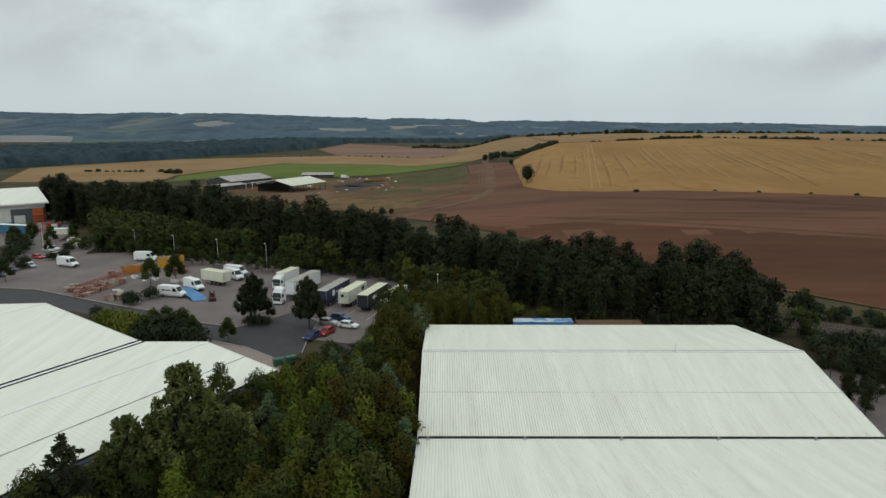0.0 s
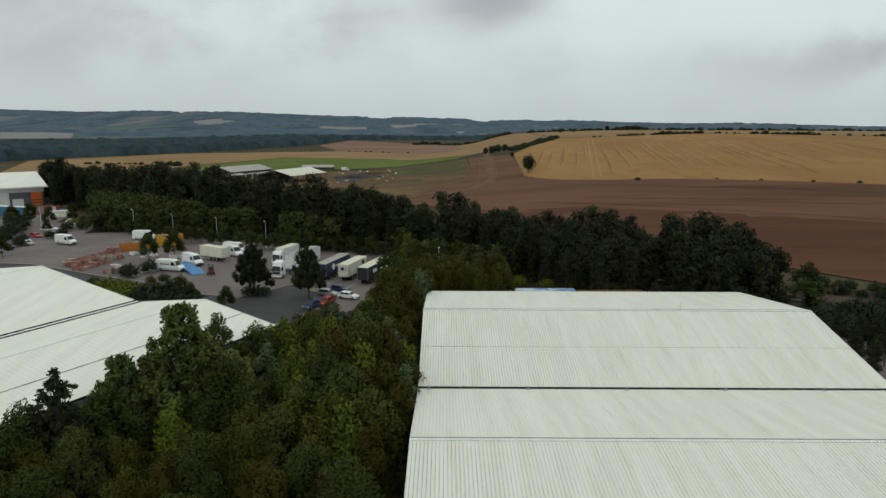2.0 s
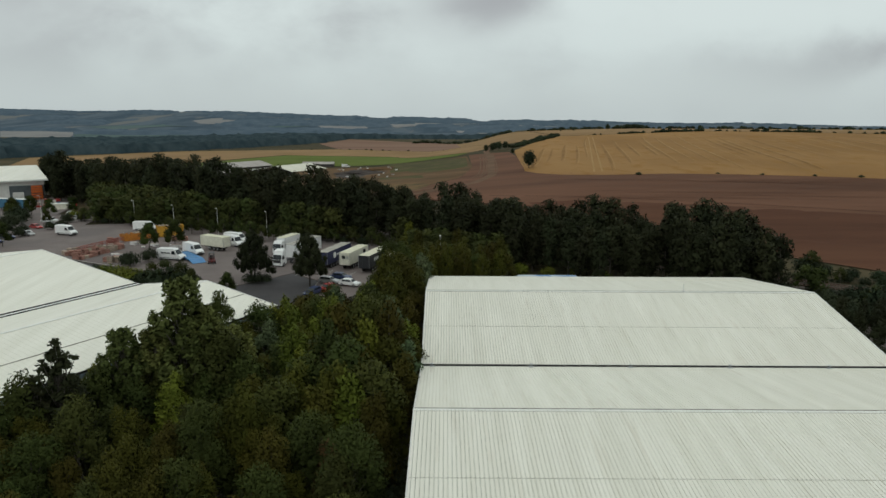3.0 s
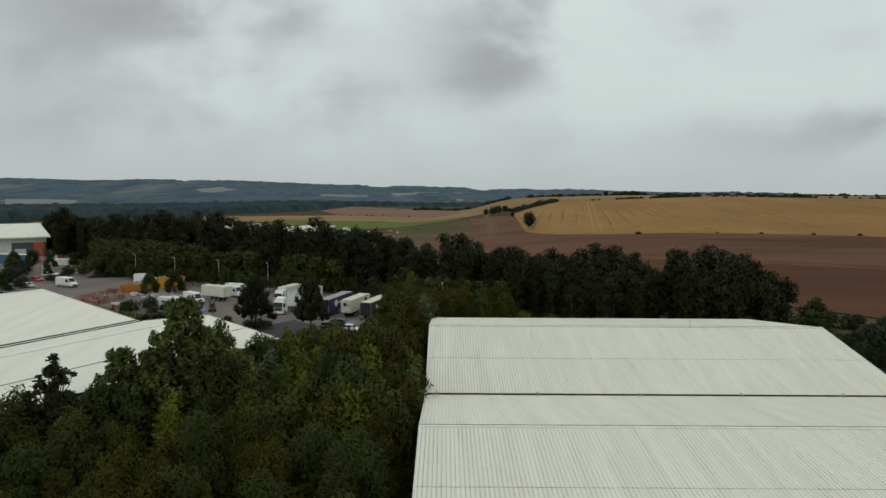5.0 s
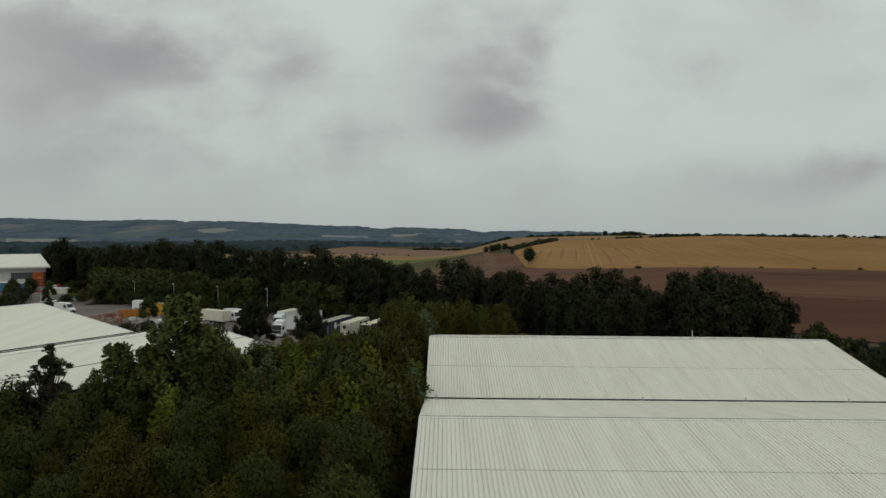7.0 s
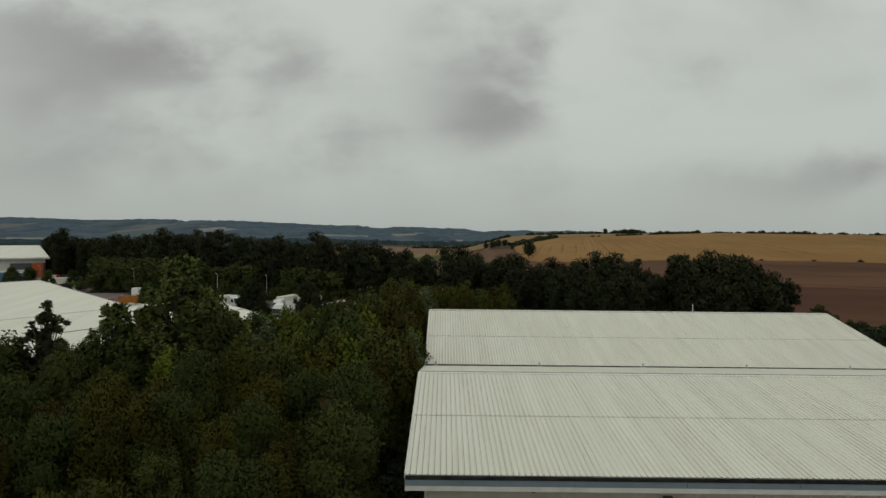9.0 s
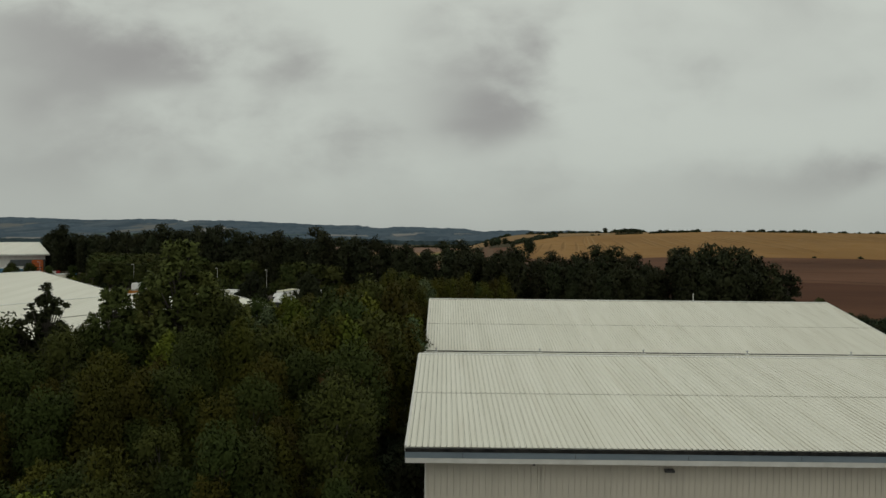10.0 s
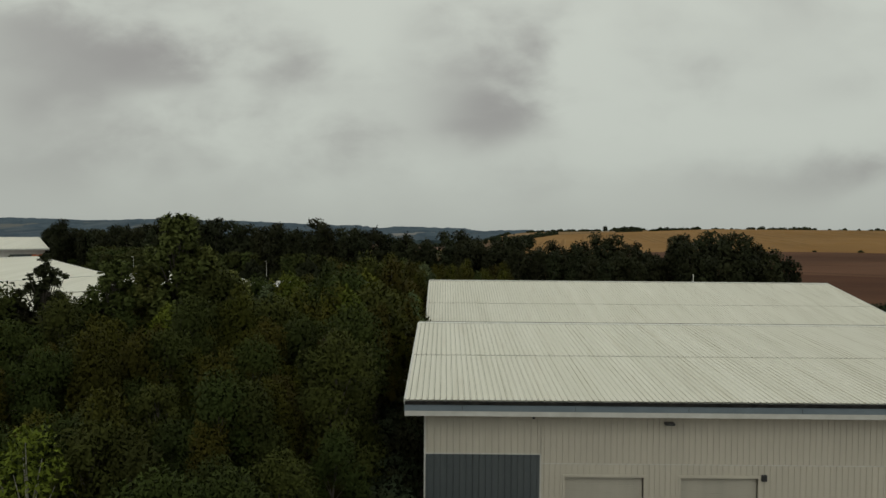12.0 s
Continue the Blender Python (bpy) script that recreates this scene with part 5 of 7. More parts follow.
for k in range(6):
    t = thing("frame_bundle", "bundle of red-painted steel frames lying on pallets", "steel frames", pose(-89.4 + 0.62 * k, 171.0 + 2.5 * k, Z, 0, 0, 72 + PR.uniform(-6, 6)), "frame bundles")
    for a in range(2):
        bm = bmesh.new()
        for q in range(3):
            box(bm, -1.3, 1.3, -0.5 + 0.46 * q, -0.42 + 0.46 * q, 1.9 + 0.5 * a, 1.98 + 0.5 * a)
        for q in range(5):
            box(bm, -1.3 + 0.63 * q, -1.22 + 0.63 * q, -0.5, 0.5, 1.9 + 0.5 * a, 1.98 + 0.5 * a)
        part("frame", bm, STEEL_RED, t)
    for x in (-1.25, 1.21):
        for y in (-0.48, 0.44):
            bm = bmesh.new()
            box(bm, x, x + 0.07, y, y + 0.07, 0.0, 2.48)
            part("leg", bm, STEEL_RED, t)
for x, y, sx, sz in ((-83.6, 186.6, 0.8, 0.9), (-82.2, 187.4, 0.6, 0.6), (-84.8, 188.2, 0.5, 0.4), (-78.4, 186.0, 0.7, 0.5), (-77.0, 184.6, 0.9, 0.7), (-79.6, 183.0, 0.5, 0.4), (-71.2, 182.0, 1.0, 1.0), (-69.8, 183.2, 0.7, 0.8), (-86.4, 186.0, 0.5, 0.35), (-80.6, 171.4, 0.6, 0.7), (-82.4, 172.6, 0.7, 0.5)):
    t = thing("wrapped_load", "small bundle of white-wrapped scrap on the asphalt", "bundle", pose(x, y, Z, 0, 0, PR.uniform(0, 180)), "loose bundles")
    bm = bmesh.new()
    box(bm, -sx, sx, -0.5, 0.5, 0, sz, 0.12)
    for v in bm.verts:
        v.co += Vector((0.1, 0.1, 0.08)) * noise.noise(v.co * 2.3 + Vector((x, y, 0)))
    part("wrapping", bm, WRAP, t)
    bm = bmesh.new()
    box(bm, -sx * 0.6, sx * 1.1, -0.3, 0.35, sz * 0.92, sz * 1.05, 0.02)
    part("loose_board", bm, TIMBER, t)


def street_lamp(x, y, tall=7.9):
    t = thing("street_lamp", "slim grey street lamp with a pale head", "street lamp", pose(x, y, height(x, y)), "street lamps")
    bm = bmesh.new()
    cyl(bm, (0, 0, 0), (0, 0, 1.2), 0.11, 0.11, 8)
    cyl(bm, (0, 0, 1.2), (0, 0, tall), 0.07, 0.045, 8)
    part("pole", bm, FASCIA_WHITE, t)
    bm = bmesh.new()
    cyl(bm, (0, 0, tall), (0, -0.7, tall + 0.12), 0.035, 0.03, 6)
    part("arm", bm, STEEL, t)
    bm = bmesh.new()
    box(bm, -0.16, 0.16, -1.35, -0.6, tall + 0.05, tall + 0.2, 0.04)
    part("lamp_head", bm, FASCIA_WHITE, t)


for x, y in ((-98.5, 222.0), (-81.9, 211.0), (-66.5, 204.0), (-50.5, 197.0), (-1.5, 158.0), (-136, 236)):
    street_lamp(x, y)

# green bins by the paved apron
GREEN_BIN = paint("dark_green_bin", (0.02, 0.09, 0.05), 0.5)
for k in range(2):
    t = thing("waste_bin", "large dark green lidded waste bin", "bin", pose(-29.2 + k * 1.9, 119.0 + k * 1.2, 0.14, 0, 0, 30), "waste bins")
    bm = bmesh.new()
    prism(bm, [(-0.5, 0.15), (0.5, 0.15), (0.62, 1.2), (-0.62, 1.2)], -0.9, 0.9, 0.03)
    part("bin_body", bm, GREEN_BIN, t)
    bm = bmesh.new()
    prism(bm, [(-0.66, 1.2), (0.66, 1.2), (0.5, 1.36), (-0.5, 1.4)], -0.95, 0.95, 0.03)
    part("lid", bm, GREEN_BIN, t)
    for x in (-0.75, 0.75):
        for y in (-0.4, 0.4):
            wheel(t, x, y, 0.1, 0.07)

# all that stands in the yard, a little nearer the road
for ob in list(scene.objects):
    if ob.parent is None and ob.get("category") in ("van", "lorry", "trailer", "car", "forklift", "skip", "pallets") and ob.location.x < -5 and 125 < ob.location.y < 225:
        ob.matrix_basis = Matrix.Translation((ob.location.x * -0.016, ob.location.y * -0.016, 0)) @ ob.matrix_basis

# ---- far warehouse with the orange racking ----
RACK_ORANGE = paint("orange_racking", (0.55, 0.12, 0.02), 0.5)


def far_warehouse():
    w = thing("warehouse", "white warehouse with grey door surround and blue base", "warehouse", pose(-167.0, 294.2, -2.0, 0, 0, 38))
    bm = bmesh.new()
    box(bm, -45, 0, 0.2, 0.4, 0, 9.7)
    part("wall", bm, FASCIA_WHITE, w)
    for x in (-45, -0.2):
        bm = bmesh.new()
        prism(bm, [(0.4, 0), (47.6, 0), (47.6, 9.6), (24, 13.8), (0.4, 9.6)], x, x + 0.2)
        part("gable_wall", bm, FASCIA_WHITE, w)
    bm = bmesh.new()
    box(bm, -45, 0, 47.6, 47.8, 0, 9.7)
    part("wall", bm, FASCIA_WHITE, w)
    bm = bmesh.new()
    prism(bm, [(-1.2, 9.9), (24, 14.3), (49, 9.9), (49, 9.7), (24, 14.0), (-1.2, 9.7)], -46, 1.4)
    roof = part("roof", bm, ROOF, w)
    for k in range(47):
        x = -45.5 + k
        plate("roof_rib", [(x, -1.2, 9.96), (x + 0.1, -1.2, 9.96), (x + 0.1, 24, 14.36), (x, 24, 14.36)], ROOF_EDGE, roof, 0.07)
    bm = bmesh.new()
    box(bm, -46, 1.45, -1.35, -1.2, 9.3, 9.95, 0.02)
    part("fascia", bm, ROOF_EDGE, w)
    bm = bmesh.new()
    box(bm, -12.6, -0.02, 0.08, 0.21, 0, 7.6, 0.01)
    part("door_surround", bm, CLAD_GREY, w, "slate grey door surround")
    bm = bmesh.new()
    box(bm, -11.6, -7.6, 0.04, 0.078, 0.2, 4.98)
    door = part("roller_door", bm, FASCIA_WHITE, w, "white roller door")
    for k in range(16):
        bm = bmesh.new()
        box(bm, -11.6, -7.6, 0.0, 0.038, 0.2 + k * 0.3, 0.48 + k * 0.3, 0.01)
        part("slat", bm, FASCIA_WHITE, door)
    bm = bmesh.new()
    box(bm, -5.0, -0.5, 0.02, 0.085, 0, 7.3)
    part("doorway", bm, STEEL_DARK, w)
    bm = bmesh.new()
    box(bm, -45, -12.6, 0.05, 0.2, 0.0, 2.4, 0.01)
    part("blue_base", bm, BLUE_DEEP, w)
    r = thing("racking", "stacked orange steel racking in a doorway", "racking", pose(-168.7, 291.5, -2.05, 0, 0, 38))
    for x in (-1.9, 1.9):
        for y in (-0.45, 0.45):
            bm = bmesh.new()
            box(bm, x - 0.06, x + 0.06, y - 0.06, y + 0.06, 0, 7.2)
            part("upright", bm, RACK_ORANGE, r)
    for k in range(7):
        bm = bmesh.new()
        box(bm, -1.85, 1.85, -0.5, 0.5, 0.4 + k * 1.05, 0.4 + k * 1.05 + (0.55 if k < 4 else 0.85), 0.03)
        part("beam", bm, RACK_ORANGE, r)
    trailer(pose(-152.0, 255.5, -0.25, 0, 0, 76), "teal blue trailer at the far warehouse dock", BLUE_DEEP, ROOF_EDGE, 13.0, 4.3)


far_warehouse()
# loose goods round the far dock
for i in range(12):
    x, y = -153 + PR.uniform(-4, 9), 270 + PR.uniform(-8, 6)
    t = thing("crate_stack", "small stack of red and brown crates", "crates", pose(x, y, height(x, y) + 0.3, 0, 0, PR.uniform(0, 90)), "crates at the dock")
    for k in range(PR.randint(1, 3)):
        bm = bmesh.new()
        box(bm, -0.9, 0.9, -0.6, 0.6, k * 1.0 - 0.6 * (k == 0), k * 1.0 + 0.95, 0.04)
        part("crate", bm, PR.choice([RED_TIMBER, TIMBER, RED, FASCIA_WHITE, BLUE_DEEP]), t)
t = thing("cabin", "pale flat-roofed site cabin near the dock", "cabin", pose(-144, 262, height(-144, 262), 0, 0, 10))
bm = bmesh.new()
box(bm, -3, 3, -1.5, 1.5, -0.4, 2.4, 0.04)
part("body", bm, CREAM, t)
bm = bmesh.new()
box(bm, -3.15, 3.15, -1.65, 1.65, 2.4, 2.6, 0.03)
part("roof", bm, ROOF_EDGE, t)
bm = bmesh.new()
box(bm, -2.0, -0.8, -1.53, -1.49, 1.0, 1.9, 0.01)
part("window", bm, GLASS_DARK, t)

# ---- small things on the near warehouse ----
t = thing("roof_mast", "thin white aerial mast on the roof ridge", "mast", pose(33.1, 97.3, 10.28))
bm = bmesh.new()
cyl(bm, (0, 0, 0), (0, 0, 1.15), 0.06, 0.05, 8)
part("pole", bm, FASCIA_WHITE, t)
bm = bmesh.new()
box(bm, -0.15, 0.15, -0.15, 0.15, 0.0, 0.14, 0.02)
part("base_plate", bm, STEEL, t)
for k in range(5):
    t = thing("gutter_outlet", "small grey overflow outlet beside the valley gutter", "vent", pose(-1.9 + 11.23 * k, 76.6, 6.60), "valley outlets")
    bm = bmesh.new()
    cyl(bm, (0, 0, 0), (0, 0, 0.34), 0.07, 0.06, 8)
    part("pipe", bm, STEEL, t)
    bm = bmesh.new()
    cyl(bm, (0, 0, 0.34), (0, 0, 0.44), 0.16, 0.06, 10)
    part("cowl", bm, STEEL, t)
    bm = bmesh.new()
    box(bm, -0.22, 0.22, -0.16, 0.16, -0.02, 0.05, 0.01)
    part("flashing", bm, STEEL, t)
t = thing("wall_light", "dark floodlight on a bracket under the eaves", "light fitting", pose(11.2, 38.75, 6.8))
bm = bmesh.new()
cyl(bm, (0.2, 0.02, 0.0), (0.2, -0.35, 0.06), 0.03, 0.03, 6)
part("bracket", bm, STEEL_DARK, t)
bm = bmesh.new()
box(bm, -0.2, 0.32, -0.55, -0.2, -0.02, 0.12, 0.03)
part("lamp_head", bm, STEEL_DARK, t)
t = thing("wall_light", "square bulkhead light on the cladding", "light fitting", pose(16.6, 38.76, 3.62))
bm = bmesh.new()
box(bm, -0.14, 0.14, -0.12, 0.02, 0.0, 0.36, 0.02)
part("housing", bm, STEEL_DARK, t)
bm = bmesh.new()
box(bm, -0.10, 0.10, -0.14, -0.11, 0.06, 0.30, 0.02)
part("lens", bm, PLASTIC, t)
t = thing("camera_housing", "small dark security camera under the eaves", "security camera", pose(3.9, 38.75, 7.02))
bm = bmesh.new()
box(bm, -0.07, 0.07, -0.32, -0.02, 0.0, 0.13, 0.02)
part("housing", bm, STEEL_DARK, t)
bm = bmesh.new()
cyl(bm, (0, 0.0, 0.06), (0, -0.1, 0.06), 0.03, 0.03, 6)
part("bracket", bm, STEEL_DARK, t)

t = thing("storage_shed", "long low shed with a dusty brown flat roof", "shed", pose(32.2, 133.6, 0.05, 0, 0, 1.0))
bm = bmesh.new()
box(bm, -6.2, 6.2, -1.5, 1.5, 0.0, 3.5, 0.03)
part("wall", bm, CLAD, t)
bm = bmesh.new()
box(bm, -6.4, 6.4, -1.75, 1.75, 3.5, 3.72, 0.03)
part("roof", bm, TRACK, t)
for k in range(4):
    bm = bmesh.new()
    box(bm, -5.6 + k * 3.0, -3.4 + k * 3.0, -1.54, -1.49, 0.1, 2.6, 0.01)
    part("door", bm, STEEL_DARK, t)

# ---- railway ----
RA, RB = Vector((-230, 352)), Vector((74, 145.2))
RC = Vector((300, -4))


def rail_line(off):
    pts = [RA, Vector((-90, 258)), Vector((-20, 211)), RB, Vector((88.2, 135.8)), RC]
    out = []
    for i, p in enumerate(pts):
        d = (pts[min(i + 1, 5)] - pts[max(i - 1, 0)]).normalized()
        out.append(p + Vector((-d.y, d.x)) * off)
    return out


strip("ballast", rail_line(0), 9.0, 0.25, BALLAST, "grey-brown railway ballast", "railway")
for off in (-1.75, 1.75):
    tr = thing("railway_track", "rusty railway track on ballast", "railway", group="railway tracks")
    for g in (-0.72, 0.72):
        pts = rail_line(off + g)
        bm = bmesh.new()
        for a, b in zip(pts, pts[1:]):
            k = max(1, int((b - a).length / 12))
            for i in range(k):
                p, q = a.lerp(b, i / k), a.lerp(b, (i + 1) / k)
                P, Q = Vector((*p, height(*p) + 0.52)), Vector((*q, height(*q) + 0.52))
                m = Matrix.Translation(P) @ (Q - P).to_track_quat("Y", "Z").to_matrix().to_4x4()
                box(bm, -0.05, 0.05, 0, (Q - P).length, -0.16, 0.03, 0, 0, m)
        part("rail", bm, RUST, tr)
    pts = rail_line(off)
    vs, fs = [], []
    for a, b in zip(pts[3:], pts[4:]):
        k = int((b - a).length / 0.65)
        d = (b - a).normalized()
        s = Vector((-d.y, d.x))
        for i in range(min(k, 220)):
            c = a.lerp(b, i / k)
            z = height(*c) + 0.36
            j = len(vs)
            for u, v in ((-0.12, -1.25), (0.12, -1.25), (0.12, 1.25), (-0.12, 1.25)):
                q = c + d * u + s * v
                vs.append((q.x, q.y, z))
            for u, v in ((-0.12, -1.25), (0.12, -1.25), (0.12, 1.25), (-0.12, 1.25)):
                q = c + d * u + s * v
                vs.append((q.x, q.y, z - 0.15))
            fs += [(j, j + 1, j + 2, j + 3), (j, j + 4, j + 5, j + 1), (j + 1, j + 5, j + 6, j + 2), (j + 2, j + 6, j + 7, j + 3), (j + 3, j + 7, j + 4, j)]
    me = bpy.data.meshes.new("sleepers")
    me.from_pydata(vs, [], fs)
    me.materials.append(SLEEPER)
    o = new("sleepers", me)
    o.parent = tr
    tagged(o, kind="stuff")

# ---- farm ----
SHED_ROOF = surface("grey_pink_cement_sheet_roof", (0.27, 0.24, 0.22), (0.37, 0.34, 0.31), 0.3, 0.8, stretch=(1, 0.3, 1))
SHED_PALE = surface("pale_shed_roof", (0.50, 0.48, 0.38), (0.62, 0.60, 0.50), 0.25, 0.7, stretch=(1, 0.3, 1))
SHED_DARK = surface("dark_timber_boarding", (0.035, 0.032, 0.03), (0.07, 0.062, 0.055), 0.8, 0.9)


def farm_shed(name, label, c, turn, L, W, eave, rise, roof, walls, bays):
    """A gabled shed, ridge along its local x, on posts; walls: which sides are boarded."""
    t = thing(name, label, "barn", pose(c[0], c[1], height(*c) - 0.2, 0, 0, turn))
    for s in (-1, 1):
        plate("roof_slope", [(-L / 2 - 0.5, 0, eave + rise), (L / 2 + 0.5, 0, eave + rise), (L / 2 + 0.5, s * (W / 2 + 0.6), eave - 0.1), (-L / 2 - 0.5, s * (W / 2 + 0.6), eave - 0.1)], roof, t, 0.12)
        for k in range(bays + 1):
            x = -L / 2 + k * L / bays
            bm = bmesh.new()
            box(bm, x - 0.14, x + 0.14, s * W / 2 - 0.14, s * W / 2 + 0.14, -0.5, eave - 0.05)
            part("post", bm, FASCIA_WHITE if walls == "" else SHED_DARK, t)
    for k in range(bays + 1):
        x = -L / 2 + k * L / bays
        for s in (-1, 1):
            bm = bmesh.new()
            cyl(bm, (x, s * W / 2, eave - 0.25), (x, 0, eave + rise - 0.3), 0.12, 0.12, 6)
            part("rafter", bm, STEEL_DARK, t)
    if "e" in walls or "w" in walls:
        for key, x in (("w", -L / 2), ("e", L / 2)):
            if key in walls:
                bm = bmesh.new()
                out = [(-W / 2, -0.5), (W / 2, -0.5), (W / 2, eave - 0.2), (0, eave + rise - 0.25), (-W / 2, eave - 0.2)]
                prism(bm, out, x - 0.08, x + 0.08)
                part("gable_boarding", bm, SHED_DARK, t)
    for key, s in (("s", -1), ("n", 1)):
        if key in walls:
            bm = bmesh.new()
            box(bm, -L / 2, L / 2, s * W / 2 - 0.1, s * W / 2 + 0.05, -0.5, eave - 0.4)
            part("wall_boarding", bm, SHED_DARK, t)
    return t


farm_shed("barn", "open-sided barn with a pale low-pitched roof on posts", (-104.5, 486), 62, 36, 29, 5.6, 3.2, SHED_PALE, "n", 6)
farm_shed("barn", "long barn with grey-pink cement roof and dark boarding", (-150, 520), 60, 40, 24, 6.0, 3.0, SHED_ROOF, "wesn", 6)
farm_shed("lean_to", "low lean-to shed with grey cement roof", (-153, 494), 60, 24, 16, 3.6, 1.0, SHED_ROOF, "wes", 4)
farm_shed("barn", "low distant shed with a pale roof", (-109, 612), 5, 26, 12, 2.8, 1.6, SHED_ROOF, "wesn", 5)
# roofless frame between the barns
t = thing("shed_frame", "roofless pale steel portal frame of a shed", "frame", pose(-126, 502, height(-126, 502), 0, 0, 60))
for k in range(5):
    for s in (-1, 1):
        bm = bmesh.new()
        box(bm, k * 6 - 12.15, k * 6 - 11.85, s * 8 - 0.15, s * 8 + 0.15, -0.3, 4.4)
        part("post", bm, FASCIA_WHITE, t)
        bm = bmesh.new()
        cyl(bm, (k * 6 - 12, s * 8, 4.3), (k * 6 - 12, 0, 5.6), 0.16, 0.16, 6)
        part("rafter", bm, FASCIA_WHITE, t)
for s in (-1, 1):
    bm = bmesh.new()
    box(bm, -12.1, 12.1, s * 8 - 0.12, s * 8 + 0.12, 4.2, 4.45)
    part("eaves_beam", bm, FASCIA_WHITE, t)
van(pose(-88, 603, height(-88, 603), 0, 0, -80), "white van parked beyond the farm")


def mound(name, label, c, rx, ry, h, mt, seed):
    bm = bmesh.new()
    bmesh.ops.create_uvsphere(bm, u_segments=28, v_segments=14, radius=1.0)
    for v in bm.verts:
        k = 1 + 0.35 * noise.noise((v.co.x * 2.1 + seed, v.co.y * 2.1, v.co.z * 2)) + 0.12 * noise.noise((v.co.x * 7 + seed, v.co.y * 7, v.co.z * 5))
        v.co = Vector((v.co.x * rx * k, v.co.y * ry * k, max(-0.3, v.co.z) * h * k))
    o = link(name, bm, mt)
    o.matrix_basis = pose(c[0], c[1], height(*c) - 0.2)
    tagged(o, label, "heap")


mound("spoil_heap", "long dark spoil heap beside the barn", (-60, 522), 20, 9, 2.6, SPOIL, 1.0)
mound("spoil_heap", "low brown rubble heap by the farm", (-52, 560), 12, 6, 2.4, WASTE, 4.0)
mound("spoil_heap", "low pale rubble heap by the farm", (-92, 478), 9, 4, 1.2, TRACK, 7.0)
RUBBLE = random.Random(3)
for i in range(26):
    x, y = RUBBLE.uniform(-115, -35), RUBBLE.uniform(440, 590)
    o = thing("rubble_block", "pale broken concrete block on the waste ground", "rubble", pose(x, y, height(x, y), RUBBLE.uniform(-10, 10), RUBBLE.uniform(-10, 10), RUBBLE.uniform(0, 180)), "rubble blocks")
    bm = bmesh.new()
    box(bm, -RUBBLE.uniform(0.5, 1.6), RUBBLE.uniform(0.5, 1.6), -0.6, 0.7, -0.2, RUBBLE.uniform(0.5, 1.2), 0.12)
    part("block", bm, RUBBLE.choice([FASCIA_WHITE, KERB, KERB, TRACK]), o)

# ---- fine lines on the fields ----
TL = random.Random(9)


def between(pts, v):
    for (a, p), (b, q) in zip(pts, pts[1:]):
        if a <= v <= b:
            return p + (q - p) * (v - a) / (b - a)
    return pts[-1][1]


def ribbons(name, lines, lift, material, label):
    """Many thin marks on the ground in one mesh: each a list of (x, y, width)."""
    vs, fs = [], []
    for ln in lines:
        for i, (x, y, w) in enumerate(ln):
            p, q = ln[max(0, i - 1)], ln[min(len(ln) - 1, i + 1)]
            d = Vector((q[0] - p[0], q[1] - p[1])).normalized()
            for s in (1, -1):
                xx, yy = x - d.y * s * w / 2, y + d.x * s * w / 2
                vs.append((xx, yy, height(xx, yy) + lift))
            if i:
                j = len(vs)
                fs.append((j - 4, j - 3, j - 1, j - 2))
    me = bpy.data.meshes.new(name)
    me.from_pydata(vs, [], fs)
    me.materials.append(material)
    tagged(new(name, me), label, "field marks", kind="stuff")


NEAR = [(46, 396), (110, 354), (195, 316), (430, 336), (700, 262)]
FAR = [(46, 575), (56, 588), (92, 716), (130, 816), (250, 796), (420, 686), (700, 632)]
dark, pale = [], []
x = 34.0
while x < 560:
    y0 = between(NEAR, max(47, x)) + 3
    y1 = between(FAR, x + 0.205 * (between(FAR, max(47, x)) - y0)) - 6
    bend = 22 * smooth(80, 260, x)
    a, b = TL.uniform(0.0, 0.25), TL.uniform(0.55, 0.97)
    wide = TL.uniform(0.9, 2.6)
    for off, w0, lines in ((0.0, wide, dark), (wide * 0.75 + 0.3, TL.uniform(0.4, 0.9), pale)):
        ln = []
        for k in range(19):
            f = a + (b - a) * k / 18
            yy = y0 + (y1 - y0) * f
            w = w0 * (0.12 + math.sin(math.pi * k / 18) ** 0.7) * (1 + 0.35 * noise.noise((x * 0.7, f * 6, 2.0)))
            ln.append((x + off + 0.205 * (yy - y0) + 2.2 * math.sin(5.5 * f + x * 0.012) - bend * (1 - f) ** 2, yy, w))
        ln = [q for q in ln if q[0] > 60 + 0.09 * (q[1] - 590) or q[1] < 560 and q[0] > 54]
        if len(ln) > 5 and TL.random() < 0.85:
            lines.append(ln)
    x += TL.uniform(4.0, 9.5) * (1 + x / 600)
ribbons("stubble_rows", dark, 0.36, TRAM_DARK, "faint darker rows in the stubble")
ribbons("stubble_rows", pale, 0.37, TRAM, "faint paler rows in the stubble")
wheel_marks = []
for dx in (0, 4.2):
    wheel_marks.append([(78 + dx + 74 * k / 12, 374 + 390 * k / 12, 1.0) for k in range(13)])
ribbons("wheel_tracks", wheel_marks, 0.38, TRAM, "pale wheel tracks across the stubble")
furrows = []
for k in range(260):
    f = TL.random()
    x0 = TL.uniform(30, 330)
    ln = []
    w = TL.uniform(0.15, 0.5)
    long = TL.uniform(25, 120)
    for i in range(12):
        xx = x0 + long * i / 11
        yy = (336 - 195 * f) - 0.13 * (xx - 30) - 0.00018 * (xx - 30) ** 2 * (1 - f)
        ln.append((xx, yy, w * math.sin(math.pi * (i + 0.5) / 12)))
    if ln[0][1] > 128 and all(q[1] > 205 - (q[0] - 60) * 1.2 for q in ln):
        furrows.append(ln)
